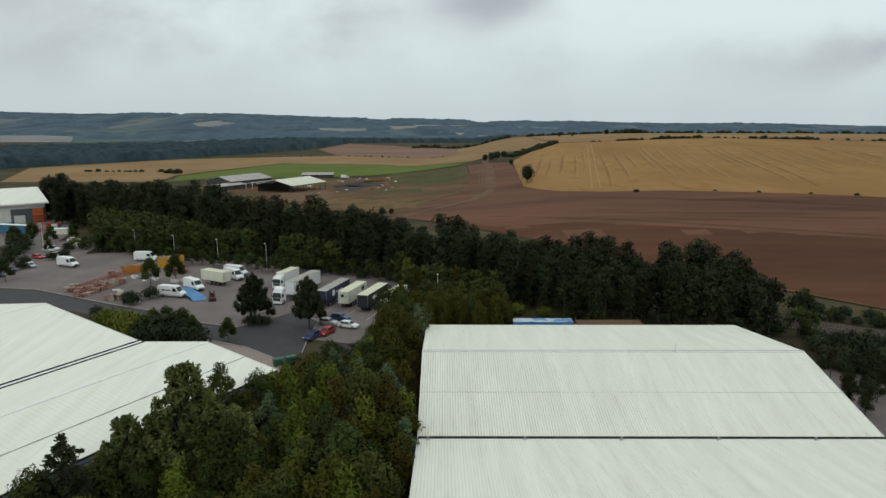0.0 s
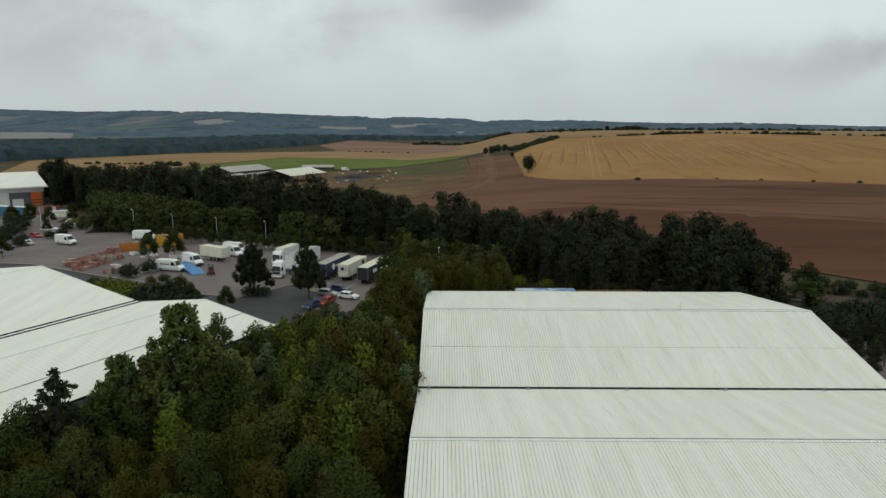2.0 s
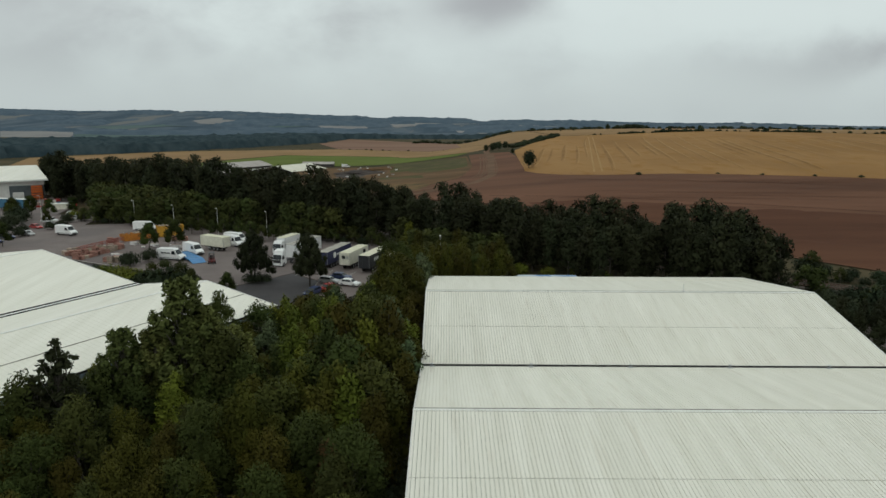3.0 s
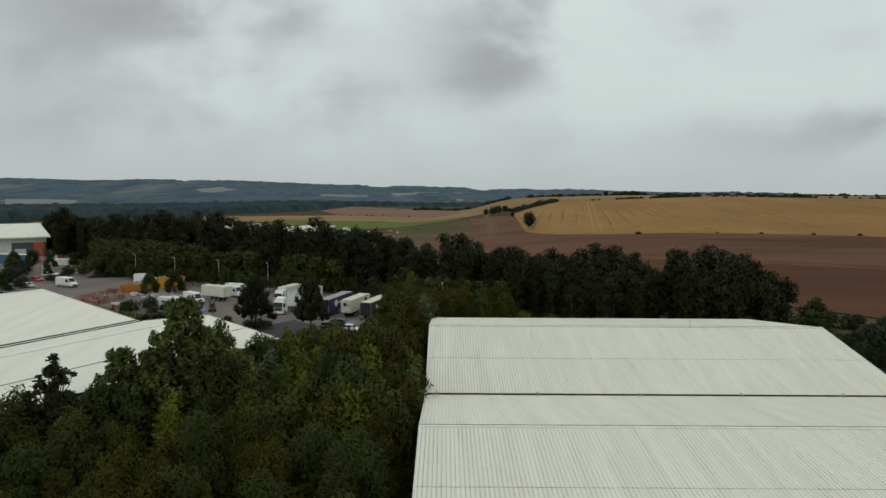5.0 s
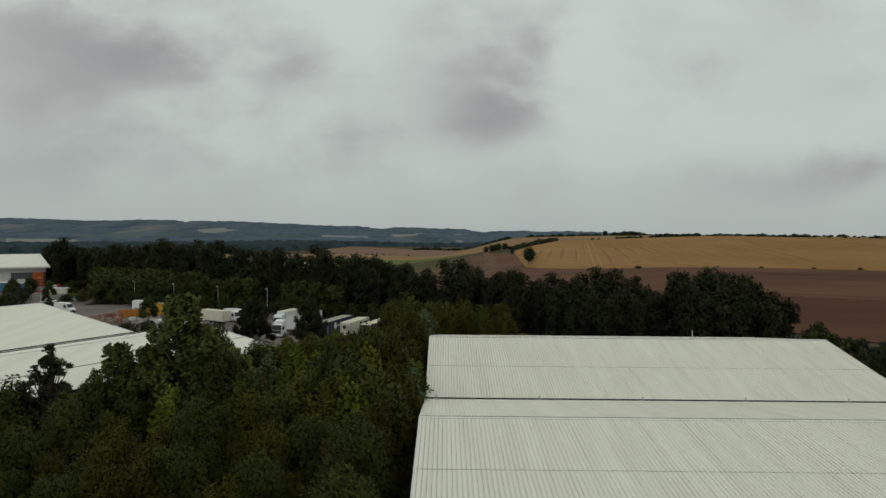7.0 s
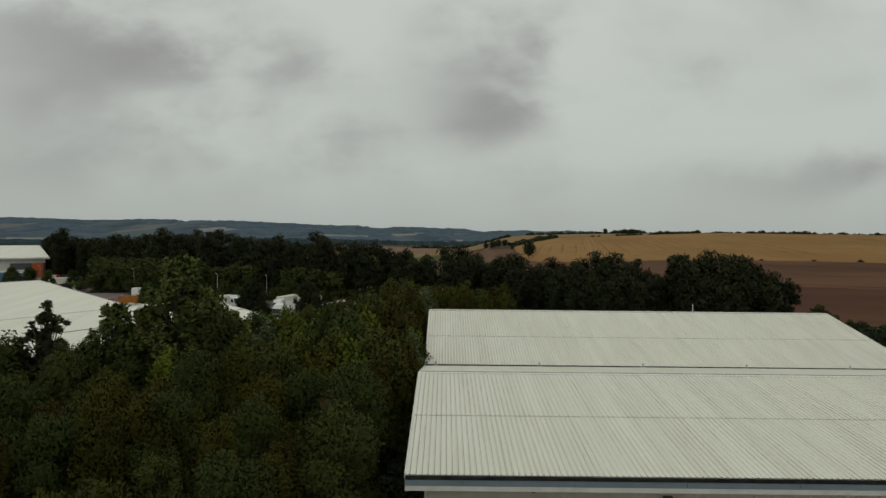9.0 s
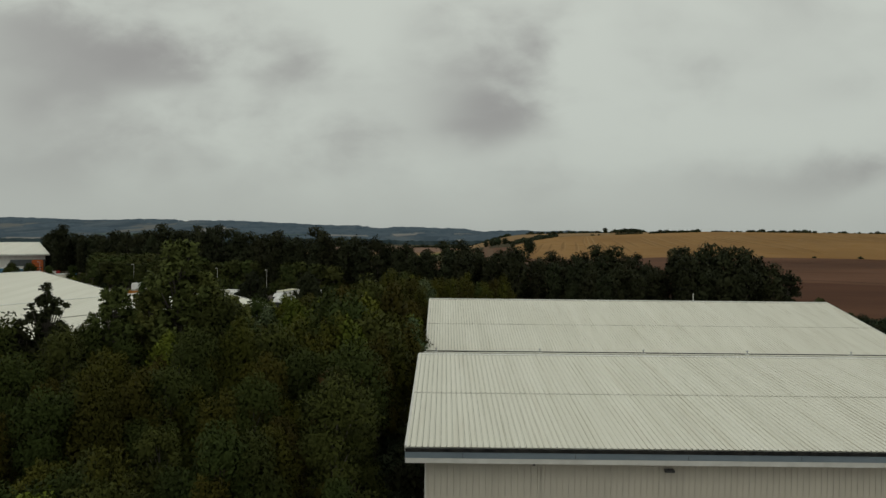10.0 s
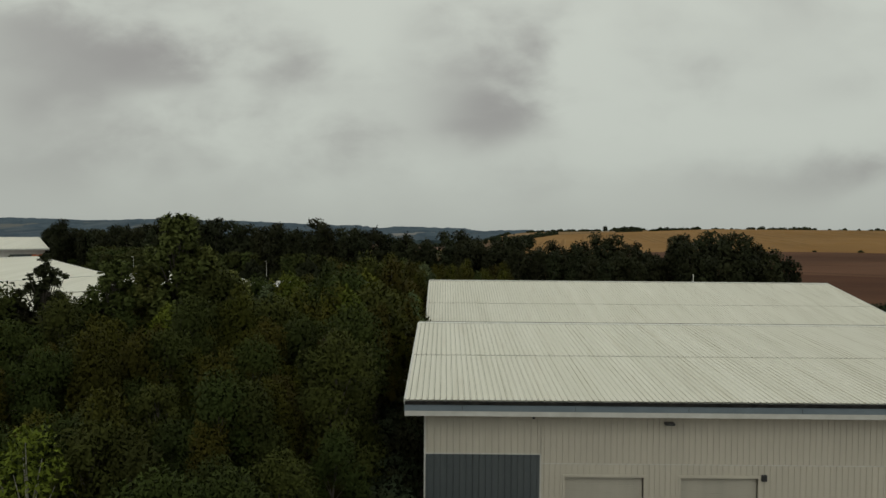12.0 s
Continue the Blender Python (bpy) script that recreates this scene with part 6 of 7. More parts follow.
ribbons("furrow_marks", furrows, 0.31, FURROW, "faint dark furrow marks on bare soil")
deep = [[(18 + i * 15, 295 - i * 5.9, 1.2) for i in range(16)], [(92 + i * 12, 202 - i * 8.4, 1.1) for i in range(12)], [(48 + i * 15, 345 - i * 5.9, 0.8) for i in range(12)]]
ribbons("furrow_marks", deep, 0.32, FURROW, "long dark drainage furrows across the field")
bends = []
for off in (-3.2, -1.6, 1.6, 3.2, 5.0, -5.5):
    bends.append([(20 + off + 14 * (k / 14) ** 0.5, 392 + 15 * k, 0.8) for k in range(15)])
ribbons("wheel_tracks", bends, 0.42, TRACK, "dusty wheel tracks on the bare field")

# ---- trees ----
RNG = np.random.default_rng(11)


def ball(rings, around):
    """Points and faces of a small closed round form of unit radius."""
    vs = [(0, 0, 1)]
    for k in range(1, rings):
        a = math.pi * k / rings
        vs += [(math.sin(a) * math.cos(2 * math.pi * i / around), math.sin(a) * math.sin(2 * math.pi * i / around), math.cos(a)) for i in range(around)]
    vs.append((0, 0, -1))
    fs = [(0, 1 + i, 1 + (i + 1) % around) for i in range(around)]
    for k in range(rings - 2):
        o = 1 + k * around
        for i in range(around):
            q, n = o + i, o + (i + 1) % around
            fs += [(q, q + around, n), (n, q + around, n + around)]
    o = 1 + (rings - 2) * around
    fs += [(o + i, len(vs) - 1, o + (i + 1) % around) for i in range(around)]
    return np.array(vs), np.array(fs)


BALL = ball(3, 5)


def crown_mesh(name, lobes, count, size, material, droop=0.0, aspect=1.7, shell=0.55, core=0.0, dome=0.35, soft=0.66):
    """Many small leaves on a set of lobes (centre, radii), more of them near the skin, round dense leafy cores."""
    top = max(q[0][2] for q in lobes)
    w = np.array([(rx * ry + ry * rz + rx * rz) * (0.45 + 0.75 * q[2] / top) for q, (rx, ry, rz) in lobes])
    pick = RNG.choice(len(lobes), count, p=w / w.sum())
    c = np.array([l[0] for l in lobes])[pick]
    r = np.array([l[1] for l in lobes])[pick]
    d = RNG.normal(size=(count, 3))
    d /= np.linalg.norm(d, axis=1)[:, None]
    d[:, 2] = np.where(d[:, 2] < -0.5, -d[:, 2], d[:, 2])
    rad = shell + (1.10 - shell) * RNG.random(count) ** 0.7
    # ragged tufts
    rad *= 1 + 0.20 * np.sin(d[:, 0] * 9 + pick) * np.sin(d[:, 1] * 8 + 2 * pick) * np.sin(d[:, 2] * 7 + pick)
    p = c + d * r * rad[:, None]
    a = RNG.normal(size=(count, 3)) + np.array([0, 0, -droop])
    a /= np.linalg.norm(a, axis=1)[:, None]
    n = d + RNG.normal(size=(count, 3)) * 0.34 + np.array([0, 0, 0.35])
    b = np.cross(a, n)
    b /= np.linalg.norm(b, axis=1)[:, None] + 1e-9
    s = size * (0.6 + 0.8 * RNG.random(count))[:, None]
    face = np.cross(b, a)
    face /= np.linalg.norm(face, axis=1)[:, None] + 1e-9
    # the leaves of one spray share much of its outward slant
    middle = np.array([0, 0, 0.45 * top])
    whole = (p - middle) / np.array([1, 1, 1.6])
    whole /= np.linalg.norm(whole, axis=1)[:, None] + 1e-9
    slant = (1 - dome) * d + dome * whole + np.array([0, 0, 0.10])
    face *= np.where((face * slant).sum(1) < 0, -1, 1)[:, None]
    slant = soft * slant + (1 - soft) * face
    slant /= np.linalg.norm(slant, axis=1)[:, None] + 1e-9
    a, b = a * s * aspect / 2, b * s / 2
    turn = (np.cross(b, a) * slant).sum(1) < 0
    b[turn] *= -1
    v = np.stack([p - a - b * 0.9, p - a * 0.7 + b * 0.9, p + a], 1).reshape(-1, 3)
    f = np.arange(count * 3).reshape(-1, 3)
    nv = np.repeat(slant, 3, 0)
    if core:
        bv, bf = BALL
        for q, rr in lobes:
            k = core * (1 + 0.16 * RNG.normal(size=len(bv)).clip(-1.5, 1.5))
            f = np.vstack([f, bf + len(v)])
            v = np.vstack([v, np.array(q) + bv * np.array(rr) * k[:, None]])
            nv = np.vstack([nv, bv])
    me = bpy.data.meshes.new(name)
    me.from_pydata(v.tolist(), [], f.tolist())
    me.polygons.foreach_set("use_smooth", [True] * len(f))
    me.normals_split_custom_set_from_vertices(nv.tolist())
    me.materials.append(material)
    return me


def trunk_mesh(lobes, tall, r0, bark, lean=0.0):
    bm = bmesh.new()
    pts = [Vector((0, 0, -0.3))]
    for k in range(1, 6):
        pts.append(Vector((RNG.normal() * 0.12 + lean * k / 5, RNG.normal() * 0.12, tall * k / 5)))
    for i in range(5):
        cyl(bm, pts[i], pts[i + 1], r0 * (1 - i / 6), r0 * (1 - (i + 1) / 6), 7)
    for c, _ in lobes:
        z = max(0.15 * tall, min(tall * 0.9, c[2] * 0.72))
        k = min(4, int(z / tall * 5))
        q = pts[k].lerp(pts[k + 1], z / tall * 5 - k)
        cyl(bm, q, Vector(c), r0 * 0.32, r0 * 0.1, 5)
    me = bpy.data.meshes.new("trunk")
    bm.to_mesh(me)
    bm.free()
    me.materials.append(bark)
    return me


def lobes_for(kind, tall, wide):
    out = []
    if kind == "column":  # several upright stems with rounded heads
        for j in range(4):
            a0 = j * 2.1 + 0.4
            ox, oy = math.cos(a0) * wide * 0.42 * (j > 0), math.sin(a0) * wide * 0.42 * (j > 0)
            top = tall * (0.97 if j == 0 else RNG.uniform(0.80, 0.97))
            for i in range(4):
                t = i / 3
                rr = wide * (0.56 - 0.13 * t) * RNG.uniform(0.80, 1.15)
                out.append(((ox + RNG.normal() * 0.2, oy + RNG.normal() * 0.2, top * (0.22 + 0.66 * t)), (rr, rr, top * (0.16 if i < 3 else 0.11))))
    elif kind == "round":
        for i in range(11):
            a, t = i * 2.4, (i % 4) / 3
            e = wide * (0.62 - 0.30 * t)
            rr = wide * (0.36 + 0.12 * RNG.random())
            out.append(((math.cos(a) * e, math.sin(a) * e, tall * (0.34 + 0.48 * t)), (rr, rr, rr * 0.95)))
        out.append(((0, 0, tall * 0.84), (wide * 0.38, wide * 0.38, tall * 0.15)))
    elif kind == "ball":  # leafy to the ground
        for i in range(12):
            zz = 1 - 2 * (i + 0.5) / 12
            rr = math.sqrt(1 - zz * zz)
            out.append(((math.cos(i * 2.4) * rr * wide * 0.55, math.sin(i * 2.4) * rr * wide * 0.55, tall * (0.5 + 0.27 * zz)), (wide * 0.52, wide * 0.52, tall * 0.24)))
    elif kind == "tufted":  # loose crown of separate sprays, several tops
        for i in range(24):
            a, t = i * 2.4, i / 23
            e = wide * 0.80 * math.sqrt(max(0.05, 1 - t * t)) * RNG.uniform(0.55, 1.1)
            rr = wide * RNG.uniform(0.17, 0.30)
            out.append(((math.cos(a) * e, math.sin(a) * e, tall * (0.26 + 0.62 * t + RNG.uniform(-0.03, 0.06))), (rr, rr, rr * RNG.uniform(1.2, 1.9))))
    elif kind == "spire":  # broad leafy cone of many upright sprays
        for i in range(100):
            a, t = i * 2.4, i / 99
            e = wide * (1 - t) ** 0.5 * RNG.uniform(0.30, 1.0)
            rr = wide * (0.16 - 0.07 * t) * RNG.uniform(0.7, 1.3)
            out.append(((math.cos(a) * e, math.sin(a) * e, tall * (0.26 + 0.68 * t + RNG.uniform(-0.04, 0.04))), (rr, rr, rr * RNG.uniform(1.3, 2.2))))
    elif kind == "weeping":  # birch: one feathery dome with a few upright plumes
        out.append(((0, 0, tall * 0.50), (wide * 0.62, wide * 0.62, tall * 0.34)))
        for i in range(9):
            a, t = i * 2.4, i / 8
            e = wide * (0.58 - 0.36 * t) * RNG.uniform(0.8, 1.1)
            rr = wide * (0.40 - 0.14 * t) * RNG.uniform(0.85, 1.15)
            out.append(((math.cos(a) * e, math.sin(a) * e, tall * (0.34 + 0.50 * t)), (rr, rr, tall * RNG.uniform(0.12, 0.17))))
    else:  # bush
        for i in range(6):
            a = i * 2.4
            e = wide * 0.5
            rr = wide * (0.42 + 0.15 * RNG.random())
            out.append(((math.cos(a) * e * (i > 0), math.sin(a) * e * (i > 0), tall * (0.40 + 0.18 * (i == 0))), (rr, rr, tall * 0.42)))
    return out


def tree(name, label, kind, tall, wide, count, size, leaf, bark=BARK, droop=0.0, category="tree", group="", r0=0.16, aspect=1.7, shell=0.55, core=0.42, dome=0.55):
    """One tree at the origin, to be copied to its places."""
    lb = lobes_for(kind, tall, wide)
    root = thing(name, label, category, group=group)
    t = new("trunk", trunk_mesh(lb, tall * 0.86, r0, bark))
    t.parent = root
    c = new("crown", crown_mesh("crown", lb, count, size, leaf, droop, aspect, shell, core, dome))
    c.parent = root
    return root


class Kind:
    """A stock tree: the first use takes the original, later ones copy it."""

    def __init__(self, *a, **k):
        self.root, self.used = tree(*a, **k), False

    def place(self, x, y, s=1.0, sz=1.0, rz=0.0):
        m = pose(x, y, height(x, y) - 0.05, 0, 0, rz) @ Matrix.Diagonal((s, s, s * sz, 1))
        if not self.used:
            self.used = True
            self.root.matrix_basis = m
            return self.root
        ob = copy_thing(self.root, Matrix.Identity(4))
        ob.matrix_basis = m
        return ob


G1, G2, G3 = "trees of the copse", "trees along the railway", "scrub trees behind the yard"
birch_a = Kind("birch_tree", "olive-green birch with drooping fine foliage in the copse", "weeping", 11.0, 2.7, 3200, 0.18, LEAF_BIRCH, BARK_PALE, 0.9, group=G1)
birch_b = Kind("birch_tree", "yellow-green birch with a rounded crown in the copse", "weeping", 10.0, 2.5, 3100, 0.175, LEAF_YELLOW, BARK_PALE, 0.8, group=G1)
round_a = Kind("broadleaf_tree", "mid-green broadleaf tree with a rounded crown", "round", 10.5, 2.9, 3200, 0.19, LEAF_MID, BARK, 0.3, group=G1)
round_b = Kind("broadleaf_tree", "olive broadleaf tree packed among others", "round", 9.5, 2.6, 3000, 0.185, LEAF_BIRCH, BARK, 0.4, group=G1)
willow = Kind("willow_tree", "willow with pale silvery leaves", "tufted", 10.0, 2.6, 3800, 0.17, LEAF_SILVER, BARK, 0.2, group=G1, aspect=2.4)
tall_poplar = Kind("poplar_tree", "tall loose poplar standing above the copse", "spire", 12.0, 2.9, 12000, 0.17, LEAF_POPLAR, BARK, 0.1, group=G1, shell=0.45, core=0.4, dome=0.3)
poplar = Kind("poplar_tree", "loose green poplar with separate leafy sprays", "tufted", 12.0, 2.9, 4800, 0.17, LEAF_MID, BARK, 0.1, group=G1)
rusty = Kind("birch_tree", "birch turning rusty brown in the copse", "weeping", 9.0, 2.1, 2600, 0.175, LEAF_RUST, BARK_PALE, 0.8, group=G1)

near_a = Kind("birch_tree", "olive-green birch with fine drooping leaves near the loading apron", "weeping", 10.5, 2.7, 6800, 0.122, LEAF_BIRCH, BARK, 0.9, group=G1, r0=0.1)
near_b = Kind("broadleaf_tree", "mid-green broadleaf tree with small leaves", "round", 10.0, 2.8, 6800, 0.122, LEAF_MID, BARK, 0.3, group=G1)
near_c = Kind("birch_tree", "yellow-green birch with fine leaves", "weeping", 9.6, 2.5, 6800, 0.122, LEAF_YELLOW, BARK, 0.8, group=G1, r0=0.1)
near_d = Kind("poplar_tree", "loose poplar with small leaves on open sprays", "tufted", 10.5, 2.8, 6000, 0.125, LEAF_MID, BARK, 0.1, group=G1)

alder_a = Kind("alder_tree", "dark tall alder in the railway belt", "column", 15.0, 3.2, 1500, 0.37, LEAF_DARK, group=G2, r0=0.2)
alder_b = Kind("alder_tree", "dark upright alder with a pointed top", "column", 13.5, 2.6, 1350, 0.36, LEAF_DARK, group=G2, r0=0.2)
alder_c = Kind("alder_tree", "dark broad tree in the railway belt", "round", 13.0, 3.6, 1500, 0.38, LEAF_DARK, group=G2, r0=0.2)

scrub_a = Kind("scrub_tree", "low olive-green scrub tree", "round", 6.5, 2.8, 760, 0.36, LEAF_OLIVE, group=G3)
scrub_b = Kind("scrub_tree", "low dark green scrub tree", "round", 7.0, 3.0, 760, 0.36, LEAF_OLIVE, group=G3)
bush_a = Kind("bush", "rounded dark green bush", "bush", 3.2, 2.2, 820, 0.23, LEAF_HEDGE, category="bush", r0=0.08)
bush_b = Kind("bush", "yellowish green bush on the verge", "bush", 3.0, 2.3, 820, 0.23, LEAF_YELLOW, category="bush", r0=0.08)

PLACE = random.Random(5)


def inside(p, poly):
    x, y = p
    r = False
    for (x0, y0), (x1, y1) in zip(poly, poly[1:] + poly[:1]):
        if (y0 > y) != (y1 > y) and x < (x1 - x0) * (y - y0) / (y1 - y0) + x0:
            r = not r
    return r


def scatter(poly, step, fn, jitter=0.42):
    x0, x1 = min(p[0] for p in poly), max(p[0] for p in poly)
    y0, y1 = min(p[1] for p in poly), max(p[1] for p in poly)
    j = 0
    y = y0
    while y < y1:
        x = x0 + (step / 2 if j % 2 else 0)
        while x < x1:
            q = (x + PLACE.uniform(-jitter, jitter) * step, y + PLACE.uniform(-jitter, jitter) * step)
            if inside(q, poly):
                fn(*q)
            x += step
        y += step * 0.87
        j += 1


def copse_tree(x, y):
    k = PLACE.choices([birch_a, birch_b, round_a, round_b, willow, poplar, rusty], [26, 24, 16, 14, 10, 8, 2])[0]
    if y < 58:
        k = PLACE.choices([near_a, near_b, near_c, near_d], [10, 6, 2, 3])[0]
    s = PLACE.uniform(0.78, 1.14) * (0.82 if y < 40 else 1.0) * (0.86 if y > 96 and x < -11 else 1.0)
    off = (x + 34.0) * N.x + (y - 97.4) * N.y - 12.9
    if y < 64 and x < -38:
        s *= min(1.0, 0.68 + 0.06 * max(0.0, off))
    s *= 1.2 if 60 < y < 87 and x > -0.19 * y else 1.06 if 60 < y < 90 and x > -0.335 * y else 1.15 if 48 < y < 120 and x > -11 else 1.0
    k.place(x, y, s, PLACE.uniform(0.92, 1.12), PLACE.uniform(0, 360))


COPSE = [(-30, 22), (-6.2, 22), (-6.2, 128), (-5, 146), (-9, 142), (-12.0, 125), (-12.5, 109), (-21, 103), (-21.5, 94), (-36, 64), (-49, 40), (-45, 26)]
drape("leaf_litter", [(-32, 15), (-2.3, 15), (-2.3, 130), (-8, 152), (-23, 130), (-21.5, 94), (-38, 62), (-52, 38), (-47, 20)], 0.03, SPOIL, "dark leaf litter under the copse", "ground")
scatter(COPSE, 3.6, copse_tree)
for x, y, s, sz, r in ((-26.9, 69.0, 1.95, 0.80, 40), (-24.6, 69.4, 1.62, 0.80, 140), (-29.4, 67.8, 1.55, 0.74, 250), (-31.8, 66.1, 1.42, 0.84, 30), (-22.3, 71.2, 1.4, 0.78, 300)):
    tall_poplar.place(x, y, s, sz, r)
round_a.place(-33.2, 63.4, 1.08, 1.0, 50)
round_a.place(-37.6, 57.2, 1.02, 1.0, 170)
for x, y, s in ((-19.5, 92.0, 1.12), (-18, 96, 1.05), (-21.6, 88.4, 1.1)):
    round_b.place(x, y, s, 1.0, 70 * x)
for i in range(12):
    bush_a.place(-4.9 + PLACE.uniform(-0.7, 0.3), 34 + i * 2.6, PLACE.uniform(0.7, 1.05), 1.2, PLACE.uniform(0, 360))
crooked = Kind("birch_tree", "open young birch with a pale crooked trunk", "tufted", 9.5, 2.2, 1900, 0.12, LEAF_YELLOW, BARK_WHITE, 0.1, group=G1, r0=0.13, core=0.0)
alder_dark = Kind("bush", "dark leafy bush against the warehouse wall", "bush", 3.4, 1.5, 900, 0.2, LEAF_DARK, category="bush", r0=0.08)
crooked.place(-16.6, 26.5, 1.06, 1.0, 0)
rusty.place(-13.5, 71, 1.2, 1.0, 40)
rusty.place(-9.5, 52, 1.05, 1.0, 140)
for i in range(16):
    PLACE.choice([bush_a, alder_dark]).place(-3.9 + PLACE.uniform(-0.4, 0.2), 31 + i * 2.0, PLACE.uniform(0.8, 1.1), 1.2, PLACE.uniform(0, 360))
pointed = Kind("pointed_tree", "dark narrow pointed tree beside the white roof", "spire", 14.6, 2.3, 6400, 0.18, LEAF_DARK, BARK, 0.1, group=G1, dome=0.3)
pointed.place(-34.9, 60.2, 1.6, 0.64, 0)
pointed.place(-36.4, 58.7, 1.25, 0.66, 120)
pointed.place(-33.2, 59.6, 1.25, 0.62, 200)
# the row along the eaves of the far white roof
for k in range(14):
    x, y = -21.0 - 1.22 * k, 89.5 - 2.23 * k
    PLACE.choice([birch_a, round_b, birch_b, round_a]).place(x + PLACE.uniform(-0.6, 0.6), y + PLACE.uniform(-0.6, 0.6), PLACE.uniform(0.98, 1.12) * (1.0 if k > 8 else 0.92 if 2 < k < 7 else 1.08), 1.0, PLACE.uniform(0, 360))
for xx, yy, k, s in ((-5.4, 62, birch_a, 0.95), (-4.75, 69.5, birch_a, 1.0), (-4.7, 74, willow, 1.02), (-4.9, 79, round_b, 1.05), (-4.8, 84, birch_b, 1.0), (-5.4, 92, birch_a, 1.0), (-5.2, 101, round_b, 1.0), (-4.9, 108, birch_a, 1.05), (-4.7, 115, willow, 1.12), (-4.2, 119, willow, 1.1)):
    k.place(xx, yy, s, 1.0, PLACE.uniform(0, 360))


def belt_tree(x, y):
    u, v = x + 167.0, y - 294.2
    u, v = 0.788 * u + 0.616 * v, -0.616 * u + 0.788 * v
    if -49 < u < 5 and -4 < v < 52:
        return
    k = PLACE.choices([alder_a, alder_b, alder_c], [4, 4, 2])[0]
    s = PLACE.uniform(0.80, 1.13) * (0.72 if x > 12 and y < 158 - 0.55 * x * 0.6 and x < 40 else 1.0) * (1.26 if x < -60 else 1.22 if x < -20 else 1.05 if x < 10 else 1.03)
    k.place(x, y, s, PLACE.uniform(0.95, 1.08), PLACE.uniform(0, 360))


BELT = [(-215, 322), (-120, 262), (-85, 232), (-30, 196), (12, 164), (18, 152), (36, 140), (55, 131), (62, 130), (65, 140), (58, 152), (30, 176), (-26, 212), (-82, 252), (-180, 330)]
scatter(BELT, 5.2, belt_tree)
for x, y in ((46, 147), (49, 150), (52, 145), (56, 146), (60, 143), (62, 139), (58, 140), (54, 150), (43, 152), (64.3, 137.5), (63.6, 133.5)):
    belt_tree(x, y)


def scrub(x, y):
    k = PLACE.choices([scrub_a, scrub_b, birch_a, birch_b], [6, 3, 0.3, 0.1])[0]
    k.place(x, y, (0.74 if x > -9 else 1.0) * PLACE.uniform(0.95, 1.22) * (1 + 0.4 * smooth(26, 4, 172 - 0.68 * x - y)) if k in (scrub_a, scrub_b) else PLACE.uniform(0.75, 0.95), 1.0, PLACE.uniform(0, 360))


for i in range(46):
    f = i / 45
    edge = [(-118, 229), (-78, 215), (-55, 209.5), (-36, 196), (-12, 183), (-5, 166)]
    k = min(4, int(f * 5))
    g = f * 5 - k
    PLACE.choice([bush_a, scrub_a, scrub_b]).place(edge[k][0] + (edge[k + 1][0] - edge[k][0]) * g, edge[k][1] + (edge[k + 1][1] - edge[k][1]) * g + PLACE.uniform(-1.6, 0.8), PLACE.uniform(0.62, 0.9), 1.0, PLACE.uniform(0, 360))
SCRUB_AREA = [(-132, 264), (-112, 229), (-78, 214), (-55, 208), (-36, 194), (-12, 180), (-6, 160), (-3, 132), (14, 138), (12, 162), (-28, 192), (-84, 228), (-126, 272)]
scatter(SCRUB_AREA, 3.7, scrub)

# feathery trees behind the far end of the clearing's warehouse
scatter([(-8, 125), (8, 125), (12, 131), (11, 139), (-5, 138)], 3.4, lambda x, y: PLACE.choice([birch_a, birch_a, round_b, birch_a, round_a]).place(x, y, PLACE.uniform(0.80, 1.02), PLACE.uniform(0.95, 1.15), PLACE.uniform(0, 360)))
# undergrowth in front of the lamps along the yard
for x, y in ((-98.5, 222.0), (-81.9, 211.0), (-66.5, 204.0), (-50.5, 197.0), (-90, 217), (-74, 207.5), (-58, 201), (-43, 193), (-106, 227), (-112, 230)):
    k = 2.6 / math.hypot(x, y)
    for dx in (-1.5, 1.8):
        PLACE.choice([scrub_a, scrub_b, scrub_a]).place(x - x * k + dx, y - y * k, PLACE.uniform(0.68, 0.85), 1.0, PLACE.uniform(0, 360))

